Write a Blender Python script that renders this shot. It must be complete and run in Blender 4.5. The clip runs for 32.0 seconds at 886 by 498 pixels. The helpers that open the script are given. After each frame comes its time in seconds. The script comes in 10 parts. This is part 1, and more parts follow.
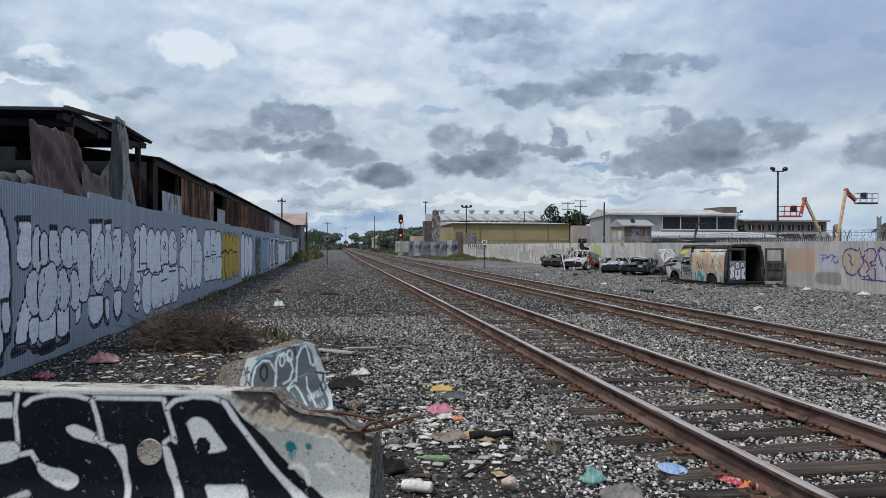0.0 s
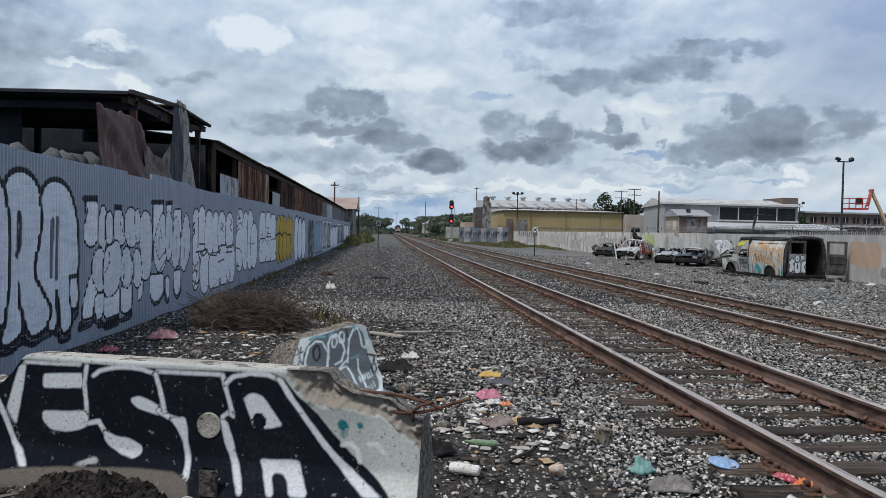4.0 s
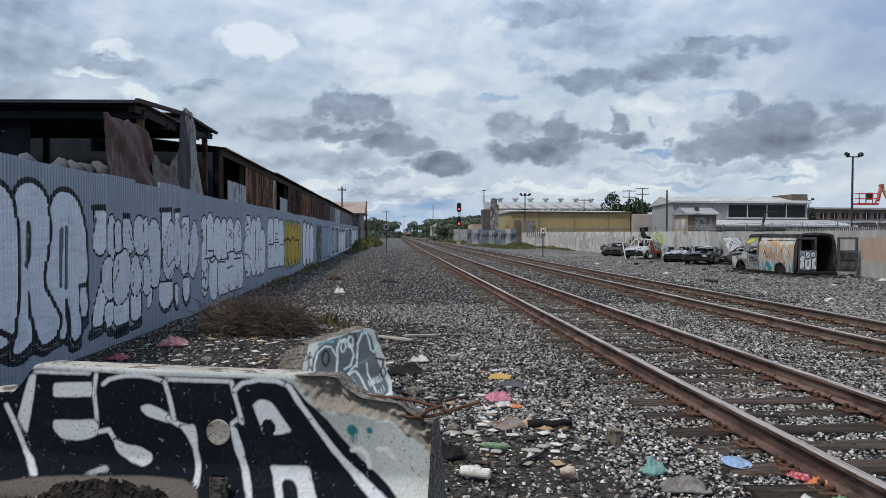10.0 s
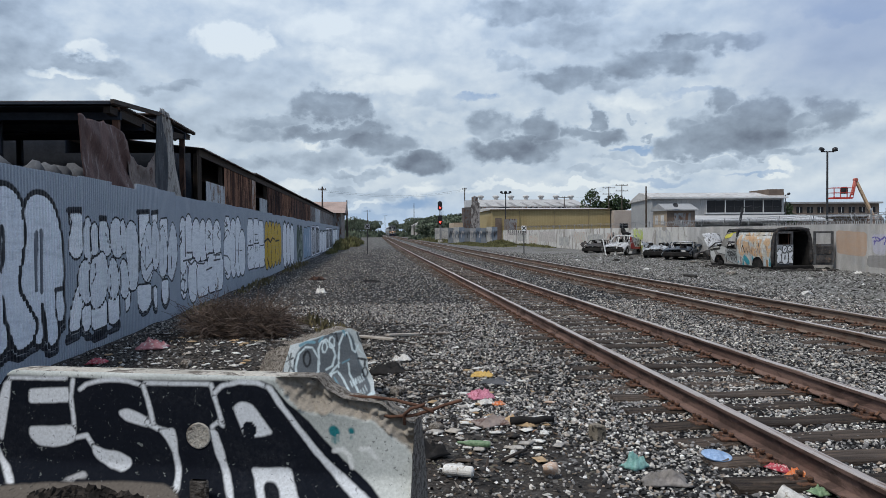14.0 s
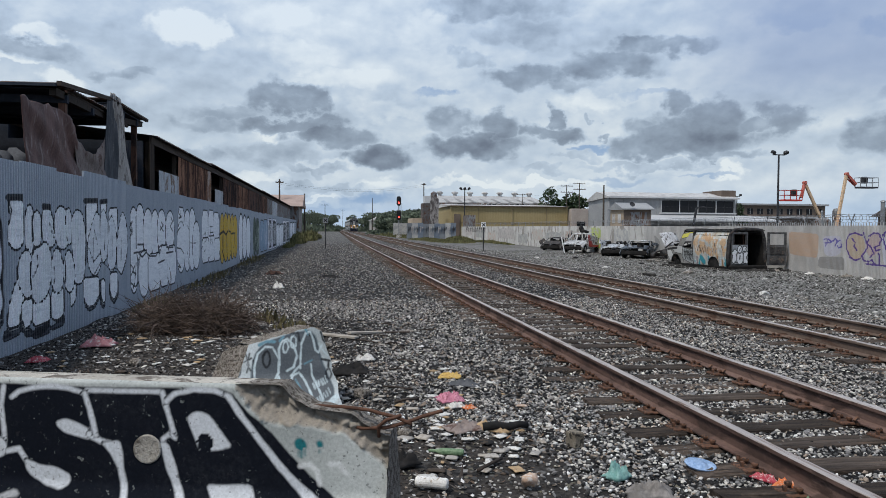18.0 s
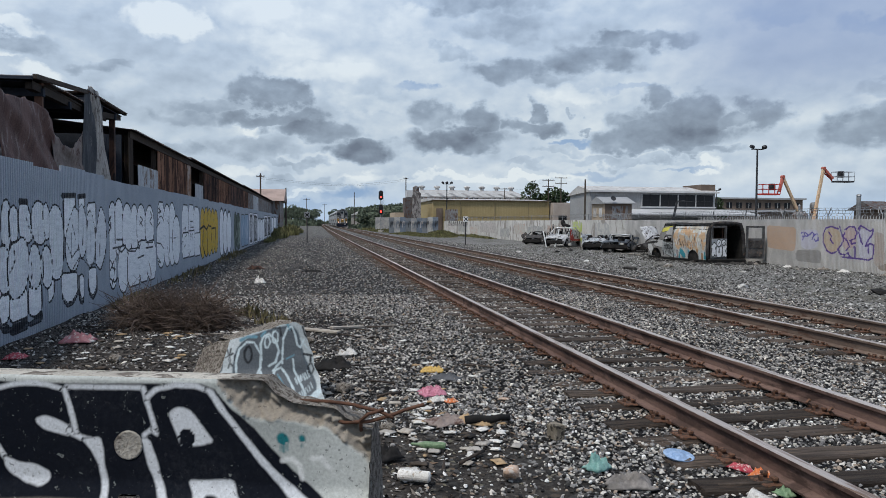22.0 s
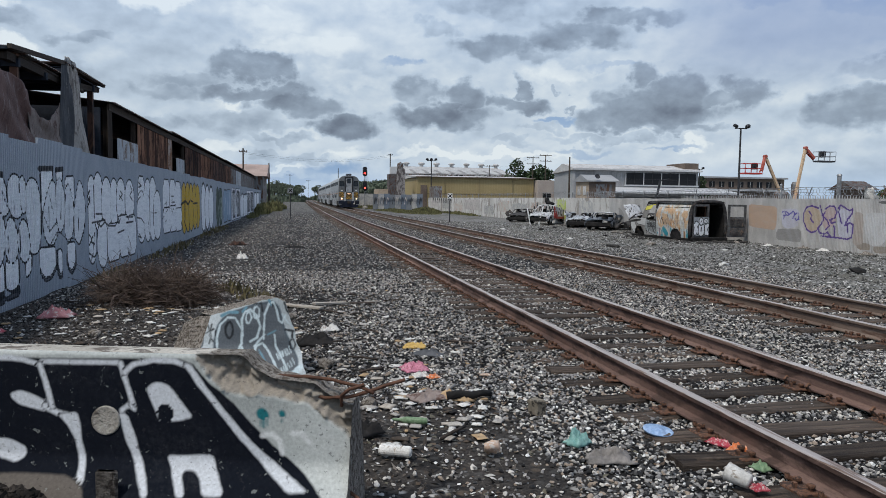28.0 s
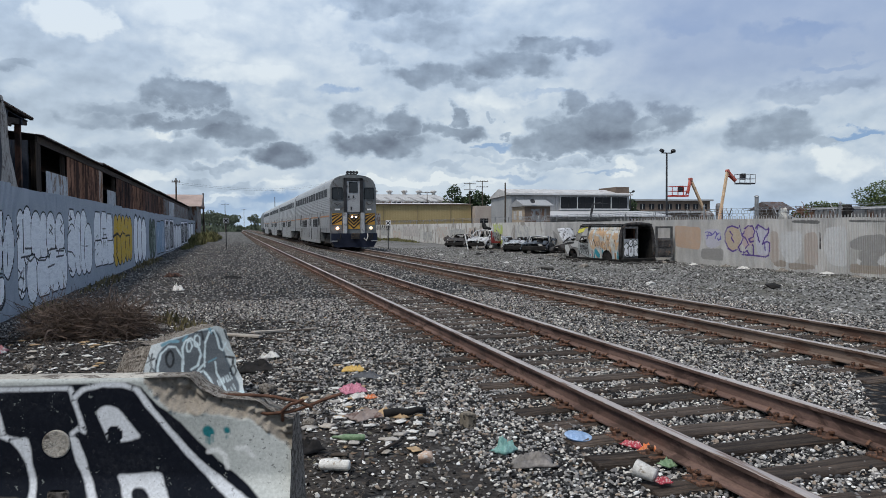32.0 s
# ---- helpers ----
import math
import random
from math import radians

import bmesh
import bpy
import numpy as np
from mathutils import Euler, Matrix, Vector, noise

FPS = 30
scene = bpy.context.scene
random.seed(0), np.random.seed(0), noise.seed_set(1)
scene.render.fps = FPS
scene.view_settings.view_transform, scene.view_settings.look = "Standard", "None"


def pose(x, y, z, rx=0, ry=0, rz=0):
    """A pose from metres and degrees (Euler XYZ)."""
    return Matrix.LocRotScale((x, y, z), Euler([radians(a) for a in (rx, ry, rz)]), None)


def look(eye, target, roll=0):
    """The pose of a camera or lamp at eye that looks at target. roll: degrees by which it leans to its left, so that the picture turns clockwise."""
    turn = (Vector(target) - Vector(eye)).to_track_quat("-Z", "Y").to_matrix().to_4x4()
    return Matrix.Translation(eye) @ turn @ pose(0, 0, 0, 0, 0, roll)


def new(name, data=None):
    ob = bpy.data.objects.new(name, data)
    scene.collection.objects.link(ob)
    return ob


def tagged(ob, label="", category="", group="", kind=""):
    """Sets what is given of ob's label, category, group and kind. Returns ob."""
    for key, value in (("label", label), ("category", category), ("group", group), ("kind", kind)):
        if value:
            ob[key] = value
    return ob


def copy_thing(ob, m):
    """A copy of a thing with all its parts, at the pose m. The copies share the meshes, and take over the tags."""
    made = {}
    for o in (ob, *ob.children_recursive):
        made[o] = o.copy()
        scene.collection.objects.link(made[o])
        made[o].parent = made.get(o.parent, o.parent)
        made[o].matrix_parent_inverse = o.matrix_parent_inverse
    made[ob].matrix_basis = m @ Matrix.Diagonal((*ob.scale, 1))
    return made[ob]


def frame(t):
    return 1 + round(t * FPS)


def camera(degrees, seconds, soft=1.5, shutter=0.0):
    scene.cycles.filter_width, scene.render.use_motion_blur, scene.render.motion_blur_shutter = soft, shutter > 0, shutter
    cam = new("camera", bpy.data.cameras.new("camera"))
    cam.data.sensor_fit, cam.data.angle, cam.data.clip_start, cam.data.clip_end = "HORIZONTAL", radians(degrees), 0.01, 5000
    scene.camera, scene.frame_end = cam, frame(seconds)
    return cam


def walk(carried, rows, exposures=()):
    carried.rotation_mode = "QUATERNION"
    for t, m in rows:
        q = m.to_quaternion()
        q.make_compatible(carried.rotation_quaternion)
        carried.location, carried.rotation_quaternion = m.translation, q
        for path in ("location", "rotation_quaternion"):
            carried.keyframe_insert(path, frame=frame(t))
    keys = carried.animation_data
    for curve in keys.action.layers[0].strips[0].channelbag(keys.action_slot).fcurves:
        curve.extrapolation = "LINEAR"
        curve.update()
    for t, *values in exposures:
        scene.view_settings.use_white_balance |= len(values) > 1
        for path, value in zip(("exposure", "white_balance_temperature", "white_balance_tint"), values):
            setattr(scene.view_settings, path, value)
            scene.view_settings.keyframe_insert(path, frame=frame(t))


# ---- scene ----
cam = camera(63.6, 32.0, soft=0.8)
PATH = [
    (0, (0.378, 0.39, 1.641), (0.7117, 2.524, 1.6306), 0.1),
    (0.5, (0.377, 0.389, 1.638), (0.7009, 2.524, 1.623), 0.3),
    (1, (0.38, 0.39, 1.635), (0.6912, 2.5272, 1.6122), 0.2),
    (1.5, (0.382, 0.378, 1.641), (0.6772, 2.5186, 1.6165), 0.2),
    (2, (0.353, 0.39, 1.643), (0.6253, 2.5326, 1.6165), 0.6),
    (2.5, (0.347, 0.381, 1.638), (0.5962, 2.5261, 1.6025), 1.0),
    (3, (0.352, 0.37, 1.636), (0.581, 2.5175, 1.5863), 1.2),
    (3.5, (0.359, 0.367, 1.637), (0.567, 2.5164, 1.5809), 1.2),
    (4, (0.359, 0.362, 1.639), (0.5432, 2.5142, 1.5852), 1.2),
    (4.5, (0.36, 0.369, 1.639), (0.5238, 2.5229, 1.5949), 1.2),
    (6.5, (0.369, 0.377, 1.642), (0.5303, 2.5304, 1.609), 0.4),
    (7, (0.368, 0.382, 1.639), (0.5281, 2.5369, 1.5971), 0.1),
    (7.5, (0.37, 0.381, 1.637), (0.5249, 2.5358, 1.5874), 0.1),
    (8, (0.37, 0.377, 1.638), (0.5227, 2.5304, 1.5852), 0.1),
    (8.5, (0.373, 0.381, 1.638), (0.5249, 2.5358, 1.5841), 0.1),
    (9, (0.376, 0.381, 1.637), (0.5303, 2.5358, 1.5841), 0.1),
    (9.5, (0.372, 0.379, 1.636), (0.5292, 2.5337, 1.5863), 0.2),
    (10, (0.37, 0.373, 1.641), (0.5292, 2.5272, 1.5949), 0.2),
    (10.5, (0.372, 0.376, 1.641), (0.5303, 2.5304, 1.5982), 0.2),
    (11, (0.37, 0.373, 1.639), (0.5314, 2.5261, 1.6014), 0.2),
    (11.5, (0.37, 0.373, 1.641), (0.5335, 2.5272, 1.6057), 0.1),
    (12, (0.373, 0.374, 1.641), (0.54, 2.5272, 1.609), 0.0),
    (12.5, (0.377, 0.373, 1.642), (0.5519, 2.5261, 1.6122), -0.0),
    (13, (0.375, 0.376, 1.643), (0.5627, 2.5272, 1.6101), -0.2),
    (13.5, (0.378, 0.379, 1.644), (0.5821, 2.5294, 1.6047), -0.4),
    (14, (0.379, 0.377, 1.641), (0.594, 2.5261, 1.5906), -0.5),
    (14.5, (0.373, 0.383, 1.638), (0.5908, 2.5315, 1.5777), -0.6),
    (16.5, (0.347, 0.688, 1.629), (0.5378, 2.8382, 1.5301), -0.6),
    (17, (0.31, 0.701, 1.636), (0.5476, 2.8469, 1.5485), -0.2),
    (17.5, (0.297, 0.721, 1.642), (0.594, 2.8598, 1.5712), 0.2),
    (18, (0.3, 0.725, 1.636), (0.6415, 2.8566, 1.5723), 0.4),
    (18.5, (0.302, 0.725, 1.632), (0.6664, 2.8534, 1.5615), 0.5),
    (19, (0.301, 0.715, 1.636), (0.6728, 2.8415, 1.555), 0.4),
    (19.5, (0.301, 0.713, 1.636), (0.6782, 2.8382, 1.5485), 0.4),
    (20, (0.3, 0.715, 1.637), (0.6858, 2.8393, 1.5463), 0.4),
    (20.5, (0.301, 0.71, 1.638), (0.6901, 2.8328, 1.5496), 0.4),
    (21, (0.301, 0.701, 1.639), (0.689, 2.8253, 1.5561), 0.3),
    (21.5, (0.299, 0.702, 1.639), (0.688, 2.8264, 1.5582), 0.3),
    (22, (0.301, 0.704, 1.639), (0.6955, 2.8274, 1.5582), 0.3),
    (22.5, (0.303, 0.702, 1.638), (0.7031, 2.8242, 1.5571), 0.4),
    (23, (0.306, 0.7, 1.638), (0.7085, 2.821, 1.5571), 0.5),
    (23.5, (0.306, 0.699, 1.637), (0.7106, 2.8188, 1.5528), 0.6),
    (24, (0.306, 0.701, 1.636), (0.7171, 2.8199, 1.5507), 0.6),
    (24.5, (0.308, 0.698, 1.642), (0.7301, 2.8145, 1.5571), 0.6),
    (26.5, (0.319, 0.741, 1.633), (0.7247, 2.8598, 1.515), 0.5),
    (27, (0.321, 0.742, 1.629), (0.7463, 2.8566, 1.4923), 0.6),
    (27.5, (0.321, 0.738, 1.628), (0.7582, 2.848, 1.4794), 0.7),
    (28, (0.318, 0.732, 1.628), (0.7592, 2.8415, 1.4783), 0.7),
    (28.5, (0.32, 0.727, 1.633), (0.7657, 2.8361, 1.4891), 0.7),
    (29, (0.316, 0.721, 1.632), (0.77, 2.8296, 1.4977), 0.7),
    (29.5, (0.314, 0.716, 1.635), (0.7808, 2.8231, 1.5129), 0.6),
    (30, (0.319, 0.712, 1.638), (0.81, 2.8134, 1.5291), 0.4),
    (30.5, (0.341, 0.706, 1.644), (0.8672, 2.8004, 1.5474), 0.1),
    (31, (0.4, 0.65, 1.635), (0.9558, 2.7356, 1.5528), -0.4),
    (31.5, (0.351, 0.497, 1.646), (0.9353, 2.5758, 1.5723), -0.6),
    (32, (0.288, 0.339, 1.641), (0.9061, 2.4073, 1.5712), -0.4),
]
walk(cam, [(t, look(eye, target, roll)) for t, eye, target, roll in PATH])

# ---- world, sun, exposure ----
def link(nt, a, b):
    nt.links.new(a, b)


class Nodes:
    """Short hand for node trees."""

    def __init__(self, nt):
        self.nt = nt

    def put(self, sock, v):
        if v is None:
            return
        if hasattr(v, "is_output"):
            self.nt.links.new(v, sock)
        else:
            sock.default_value = v

    def math(self, op, a, b=None, c=None, clamp=False):
        n = self.nt.nodes.new("ShaderNodeMath")
        n.operation, n.use_clamp = op, clamp
        for s, v in zip(n.inputs, (a, b, c)):
            self.put(s, v)
        return n.outputs[0]

    def step(self, v, lo, hi, to0=0.0, to1=1.0):
        n = self.nt.nodes.new("ShaderNodeMapRange")
        n.interpolation_type = "SMOOTHSTEP"
        for i, x in enumerate((v, lo, hi, to0, to1)):
            self.put(n.inputs[i], x)
        return n.outputs[0]

    def noise(self, vec, scale, detail=4.0, rough=0.55, dist=0.0, out=0):
        n = self.nt.nodes.new("ShaderNodeTexNoise")
        self.put(n.inputs["Vector"], vec)
        for k, v in (("Scale", scale), ("Detail", detail), ("Roughness", rough), ("Distortion", dist)):
            n.inputs[k].default_value = v
        return n.outputs[out]

    def voronoi(self, vec, scale, out="Distance", feature="F1"):
        n = self.nt.nodes.new("ShaderNodeTexVoronoi")
        n.feature = feature
        self.put(n.inputs["Vector"], vec)
        n.inputs["Scale"].default_value = scale
        return n.outputs[out]

    def mix(self, f, a, b, blend="MIX"):
        n = self.nt.nodes.new("ShaderNodeMix")
        n.data_type, n.blend_type = "RGBA", blend
        for s, v in zip((n.inputs[0], n.inputs[6], n.inputs[7]), (f, a, b)):
            if isinstance(v, tuple) and len(v) == 3:
                v = (*v, 1)
            self.put(s, v)
        return n.outputs[2]

    def attr(self, name):
        n = self.nt.nodes.new("ShaderNodeAttribute")
        n.attribute_name = name
        return n

    def bump(self, h, strength, dist=0.01):
        n = self.nt.nodes.new("ShaderNodeBump")
        n.inputs["Strength"].default_value = strength
        n.inputs["Distance"].default_value = dist
        self.put(n.inputs["Height"], h)
        return n.outputs[0]

    def scaled(self, vec, s):
        n = self.nt.nodes.new("ShaderNodeVectorMath")
        n.operation = "MULTIPLY"
        self.put(n.inputs[0], vec)
        n.inputs[1].default_value = s
        return n.outputs[0]


def build_world():
    w = bpy.data.worlds.new("cloudy_sky")
    scene.world = w
    w.use_nodes = True
    nt = w.node_tree
    nt.nodes.clear()
    g = Nodes(nt)
    tc = nt.nodes.new("ShaderNodeTexCoord").outputs["Generated"]
    sep = nt.nodes.new("ShaderNodeSeparateXYZ")
    g.put(sep.inputs[0], tc)
    x, y, z = sep.outputs
    deg = 57.2958
    az = g.math("MULTIPLY", g.math("ARCTAN2", x, y), deg)
    el = g.math("MULTIPLY", g.math("ARCSINE", z), deg)
    n1 = g.noise(g.scaled(tc, (1.0, 1.0, 1.8)), 3.2, 6.0, 0.55, 0.3)
    n2 = g.noise(g.scaled(tc, (1.0, 1.0, 2.0)), 7.0, 7.0, 0.52, 0.2)
    n3 = g.noise(g.scaled(tc, (1.0, 1.0, 1.3)), 26.0, 8.0, 0.62, 0.3)
    # billows lit from above: the rise of one noise field towards the light
    hill = g.noise(g.scaled(tc, (1.0, 1.0, 1.5)), 14.0, 6.0, 0.5, 0.0)
    up = nt.nodes.new("ShaderNodeVectorMath")
    up.operation = "ADD"
    g.put(up.inputs[0], tc)
    up.inputs[1].default_value = (-0.006, 0.0, 0.011)
    relief = g.math("SUBTRACT", hill, g.noise(g.scaled(up.outputs[0], (1.0, 1.0, 1.5)), 14.0, 6.0, 0.5, 0.0))
    com = nt.nodes.new("ShaderNodeCombineXYZ")

    def drift(v, scale, amount):
        return g.math("MULTIPLY", g.math("SUBTRACT", g.noise(v, scale, 5.0, 0.52, 0.0), 0.5), amount)
    side = g.scaled(tc, (1.0, 1.0, 1.5))
    g.put(com.inputs[0], g.math("ADD", az, g.math("ADD", g.math("ADD", drift(tc, 11.0, 5.0), drift(tc, 70.0, 0.9)), drift(tc, 30.0, 4.0))))
    g.put(com.inputs[1], g.math("ADD", el, g.math("ADD", g.math("ADD", drift(side, 12.0, 2.4), drift(side, 64.0, 0.6)), drift(side, 27.0, 2.6))))
    at = com.outputs[0]

    def vec(op, *v):
        n = nt.nodes.new("ShaderNodeVectorMath")
        n.operation = op
        for sck, val in zip(n.inputs, v):
            g.put(sck, val)
        return n.outputs["Value" if op == "DOT_PRODUCT" else 0]

    def blobs(rows, lo, hi):
        total = None
        for a, e, ra, re, k in rows:
            d = vec("MULTIPLY_ADD", at, (1 / ra, 1 / re, 0), (-a / ra, -e / re, 0))
            v = g.step(vec("DOT_PRODUCT", d, d), lo, hi, k, 0.0)
            total = v if total is None else g.math("MAXIMUM", total, v)
        return total

    dark = blobs(DARK_CLOUDS, 0.45, 2.0)
    blue = blobs(BLUE_GAPS, 0.2, 1.6)
    white = blobs(WHITE_CLOUDS, 0.2, 1.6)
    sky = nt.nodes.new("ShaderNodeTexSky")
    sky.sky_type, sky.sun_disc = "NISHITA", False
    sky.sun_elevation, sky.sun_rotation = radians(SUN_EL), radians(SUN_AZ)
    clear = g.mix(0.8, g.mix(1.0, sky.outputs[0], (0.07, 0.07, 0.07), "MULTIPLY"), (0.21, 0.35, 0.60))
    lum = g.math("ADD", g.math("MULTIPLY", g.math("SUBTRACT", n1, 0.5), 0.5), g.math("MULTIPLY", g.math("SUBTRACT", n2, 0.5), 0.55))
    lum = g.math("ADD", g.math("ADD", lum, CLOUD_LEVEL), g.math("MULTIPLY", white, 0.40))
    lum = g.math("ADD", lum, g.math("MULTIPLY", relief, 0.8))
    core = g.math("ADD", 0.22, g.math("ADD", g.math("MULTIPLY", g.math("SUBTRACT", n3, 0.5), 0.26), g.math("MULTIPLY", relief, 1.3)))
    core = g.math("ADD", core, g.step(dark, 0.35, 1.0, 0.14, 0.0))
    lum = g.math("ADD", g.math("MULTIPLY", lum, g.math("SUBTRACT", 1.0, dark)), g.math("MULTIPLY", core, dark))
    ramp = nt.nodes.new("ShaderNodeValToRGB")
    els = ramp.color_ramp.elements
    for i, (p, c) in enumerate(((0.0, (0.165, 0.195, 0.25)), (0.40, (0.325, 0.385, 0.465)), (0.68, (0.515, 0.59, 0.68)), (1.0, (0.775, 0.81, 0.825)))):
        e = els[i] if i < 2 else els.new(p)
        e.position, e.color = p, (*c, 1)
    g.put(ramp.inputs[0], lum)
    bluef = g.math("MULTIPLY", blue, g.step(n2, 0.28, 0.52))
    col = g.mix(bluef, ramp.outputs[0], clear)
    # thin bluish veil high on the right-hand side of the line
    veil = g.math("MULTIPLY", g.step(az, 24.0, 36.0), g.step(el, 7.0, 12.0, 0.0, 0.75))
    col = g.mix(veil, col, (0.335, 0.405, 0.56))
    col = g.mix(g.step(el, 0.2, 3.6, 0.6, 0.0), col, (0.40, 0.53, 0.72))
    col = g.mix(1.0, col, g.mix(g.step(el, 6.0, 18.0), (0.95, 0.995, 1.02), (0.90, 0.98, 1.085)), "MULTIPLY")
    bg = nt.nodes.new("ShaderNodeBackground")
    g.put(bg.inputs[0], col)
    bg.inputs[1].default_value = SKY_STRENGTH
    out = nt.nodes.new("ShaderNodeOutputWorld")
    link(nt, bg.outputs[0], out.inputs[0])


SUN_EL, SUN_AZ, SKY_STRENGTH, CLOUD_LEVEL = 58.0, -128.0, 1.0, 0.735
# azimuth and elevation of the middle, half widths, weight
DARK_WEST = [(-3.3, 10.1, 2.5, 1, 0.95), (-6.6, 9, 2.6, 0.5, 0.55), (-1.4, 9.7, 1, 0.9, 0.9), (0.3, 7.1, 3.6, 1, 1), (4.1, 5.5, 2.6, 0.8, 1), (-2.8, 8.1, 3, 0.6, 0.8), (-4.2, 5.6, 2.6, 0.9, 0.55),
             (-8.5, 8.1, 2.1, 0.5, 0.45), (-9.8, 5.4, 1.7, 0.6, 0.45), (-1.7, 4.5, 2.6, 0.3, 0.45), (0.3, 3.2, 3, 0.3, 0.4), (-20.6, 12, 2.6, 0.7, 0.6), (-15, 11.1, 1.5, 0.4, 0.5), (-16.8, 8.1, 2.6, 0.9, 0.45),
             (-33, 15, 8, 6, 0.6), (-28, 14.5, 5, 5, 0.55), (-29, 9.5, 5, 1.6, 0.5)]
DARK_MID = [(11.5, 6.5, 3.3, 1, 1), (10.2, 8.4, 1.7, 0.9, 0.7), (13.7, 8.1, 2, 0.9, 0.85), (17.6, 7.3, 2.2, 0.6, 0.9), (17.8, 8.7, 0.6, 0.9, 0.85), (21.4, 6.9, 0.4, 0.4, 0.7), (13.7, 17.1, 5.1, 0.9, 0.6),
            (15.6, 15.2, 2.6, 0.9, 0.45), (22.2, 12.6, 3.8, 0.9, 0.8), (25.7, 13.7, 3.2, 0.6, 0.75), (15.7, 11.7, 2.6, 0.8, 0.75), (11.7, 13.1, 1.7, 0.6, 0.55), (19.3, 11.1, 2.3, 0.4, 0.5), (16.4, 4.4, 1.7, 0.3, 0.35),
            (19.3, 5.5, 1.7, 0.3, 0.4), (20.8, 8.6, 0.4, 0.2, 0.5)]
DARK_EAST = [(27.9, 7, 4, 1.5, 1), (25.8, 6.2, 3.6, 0.9, 0.9), (27, 9.3, 1.3, 0.9, 0.85), (29.8, 8.3, 1.9, 1.2, 0.95), (30, 5.4, 3, 0.4, 0.7), (31.9, 7.9, 1.7, 0.5, 0.75), (34.2, 8, 1.7, 1, 0.9),
             (24.8, 7.8, 1.7, 0.9, 0.7), (23.9, 4.8, 3.8, 0.3, 0.45), (44.3, 9.2, 3.8, 0.6, 0.6), (41.5, 6.7, 2.6, 1.1, 0.75), (42.4, 7.5, 1.1, 0.8, 0.7), (44.1, 6, 2.6, 0.4, 0.5), (39.4, 6.2, 1.3, 0.5, 0.4)]
DARK_CLOUDS = DARK_WEST + DARK_MID + DARK_EAST
BLUE_GAPS = [(8.4, 10.9, 1.8, 0.4, 0.8), (20.4, 6.1, 1.8, 0.3, 0.75), (29.5, 4, 2.6, 0.2, 0.6), (3.5, 2.2, 2.3, 0.6, 0.9), (-0.2, 1.6, 2.6, 0.3, 0.7), (35.3, 14.4, 2.1, 0.7, 0.6), (24.6, 10.1, 2.1, 0.3, 0.35),
             (22.3, 3.9, 2.1, 0.3, 0.5), (42.5, 13.3, 3.4, 0.7, 1), (47.3, 6.3, 1.9, 0.3, 0.85), (35.1, 15, 2.6, 0.9, 0.5), (44.8, 10.8, 2.6, 0.3, 0.5)]
WHITE_CLOUDS = [(-10.6, 14.5, 2.5, 1.1, 1), (-8.3, 14.1, 1.5, 0.8, 0.8), (-20.6, 13.1, 1.4, 0.6, 0.8), (-21.9, 11.3, 2, 0.4, 0.9), (-18.9, 10.3, 1.8, 0.5, 0.8), (-3.3, 15.4, 3.4, 1.3, 0.4), (-2.4, 13.2, 3, 1.1, 0.45),
                (1.6, 11.5, 3.8, 0.9, 0.4), (4.8, 9.2, 3.4, 0.7, 0.35), (-4.2, 7.2, 1.1, 0.8, 0.7), (20.8, 9.9, 2.6, 0.6, 0.4), (14.2, 3.4, 7.2, 0.3, 0.6), (30.9, 4, 1.3, 0.6, 0.8), (4.4, 3.4, 1.7, 0.5, 0.5),
                (-0.2, 2.5, 2.6, 0.2, 0.7), (7.9, 15.3, 2.6, 1.3, 0.35), (0.3, 4.9, 2.6, 0.4, 0.3), (-5.9, 3.5, 2.6, 0.4, 0.5), (45.2, 4.6, 1.4, 1, 0.8), (46.5, 3.9, 1.7, 0.7, 0.6)]
build_world()
sun = new("sun", bpy.data.lights.new("sun", "SUN"))
sun.data.energy, sun.data.angle, sun.data.color = 2.7, radians(9), (1.0, 0.94, 0.87)
sun.matrix_world = look((0, 0, 50), (-50 * math.sin(radians(SUN_AZ)), -50 * math.cos(radians(SUN_AZ)), 50 - 50 * math.tan(radians(SUN_EL))))


# ---- materials ----
MATS = {}


def rgb(c):
    return (*c, 1.0)


def shader(name):
    m = bpy.data.materials.new(name)
    m.use_nodes = True
    b = m.node_tree.nodes["Principled BSDF"]
    b.inputs["Specular IOR Level"].default_value = 0.18
    MATS[name] = m
    return m, b, Nodes(m.node_tree)


def coords(g, kind="Object"):
    return g.nt.nodes.new("ShaderNodeTexCoord").outputs[kind]


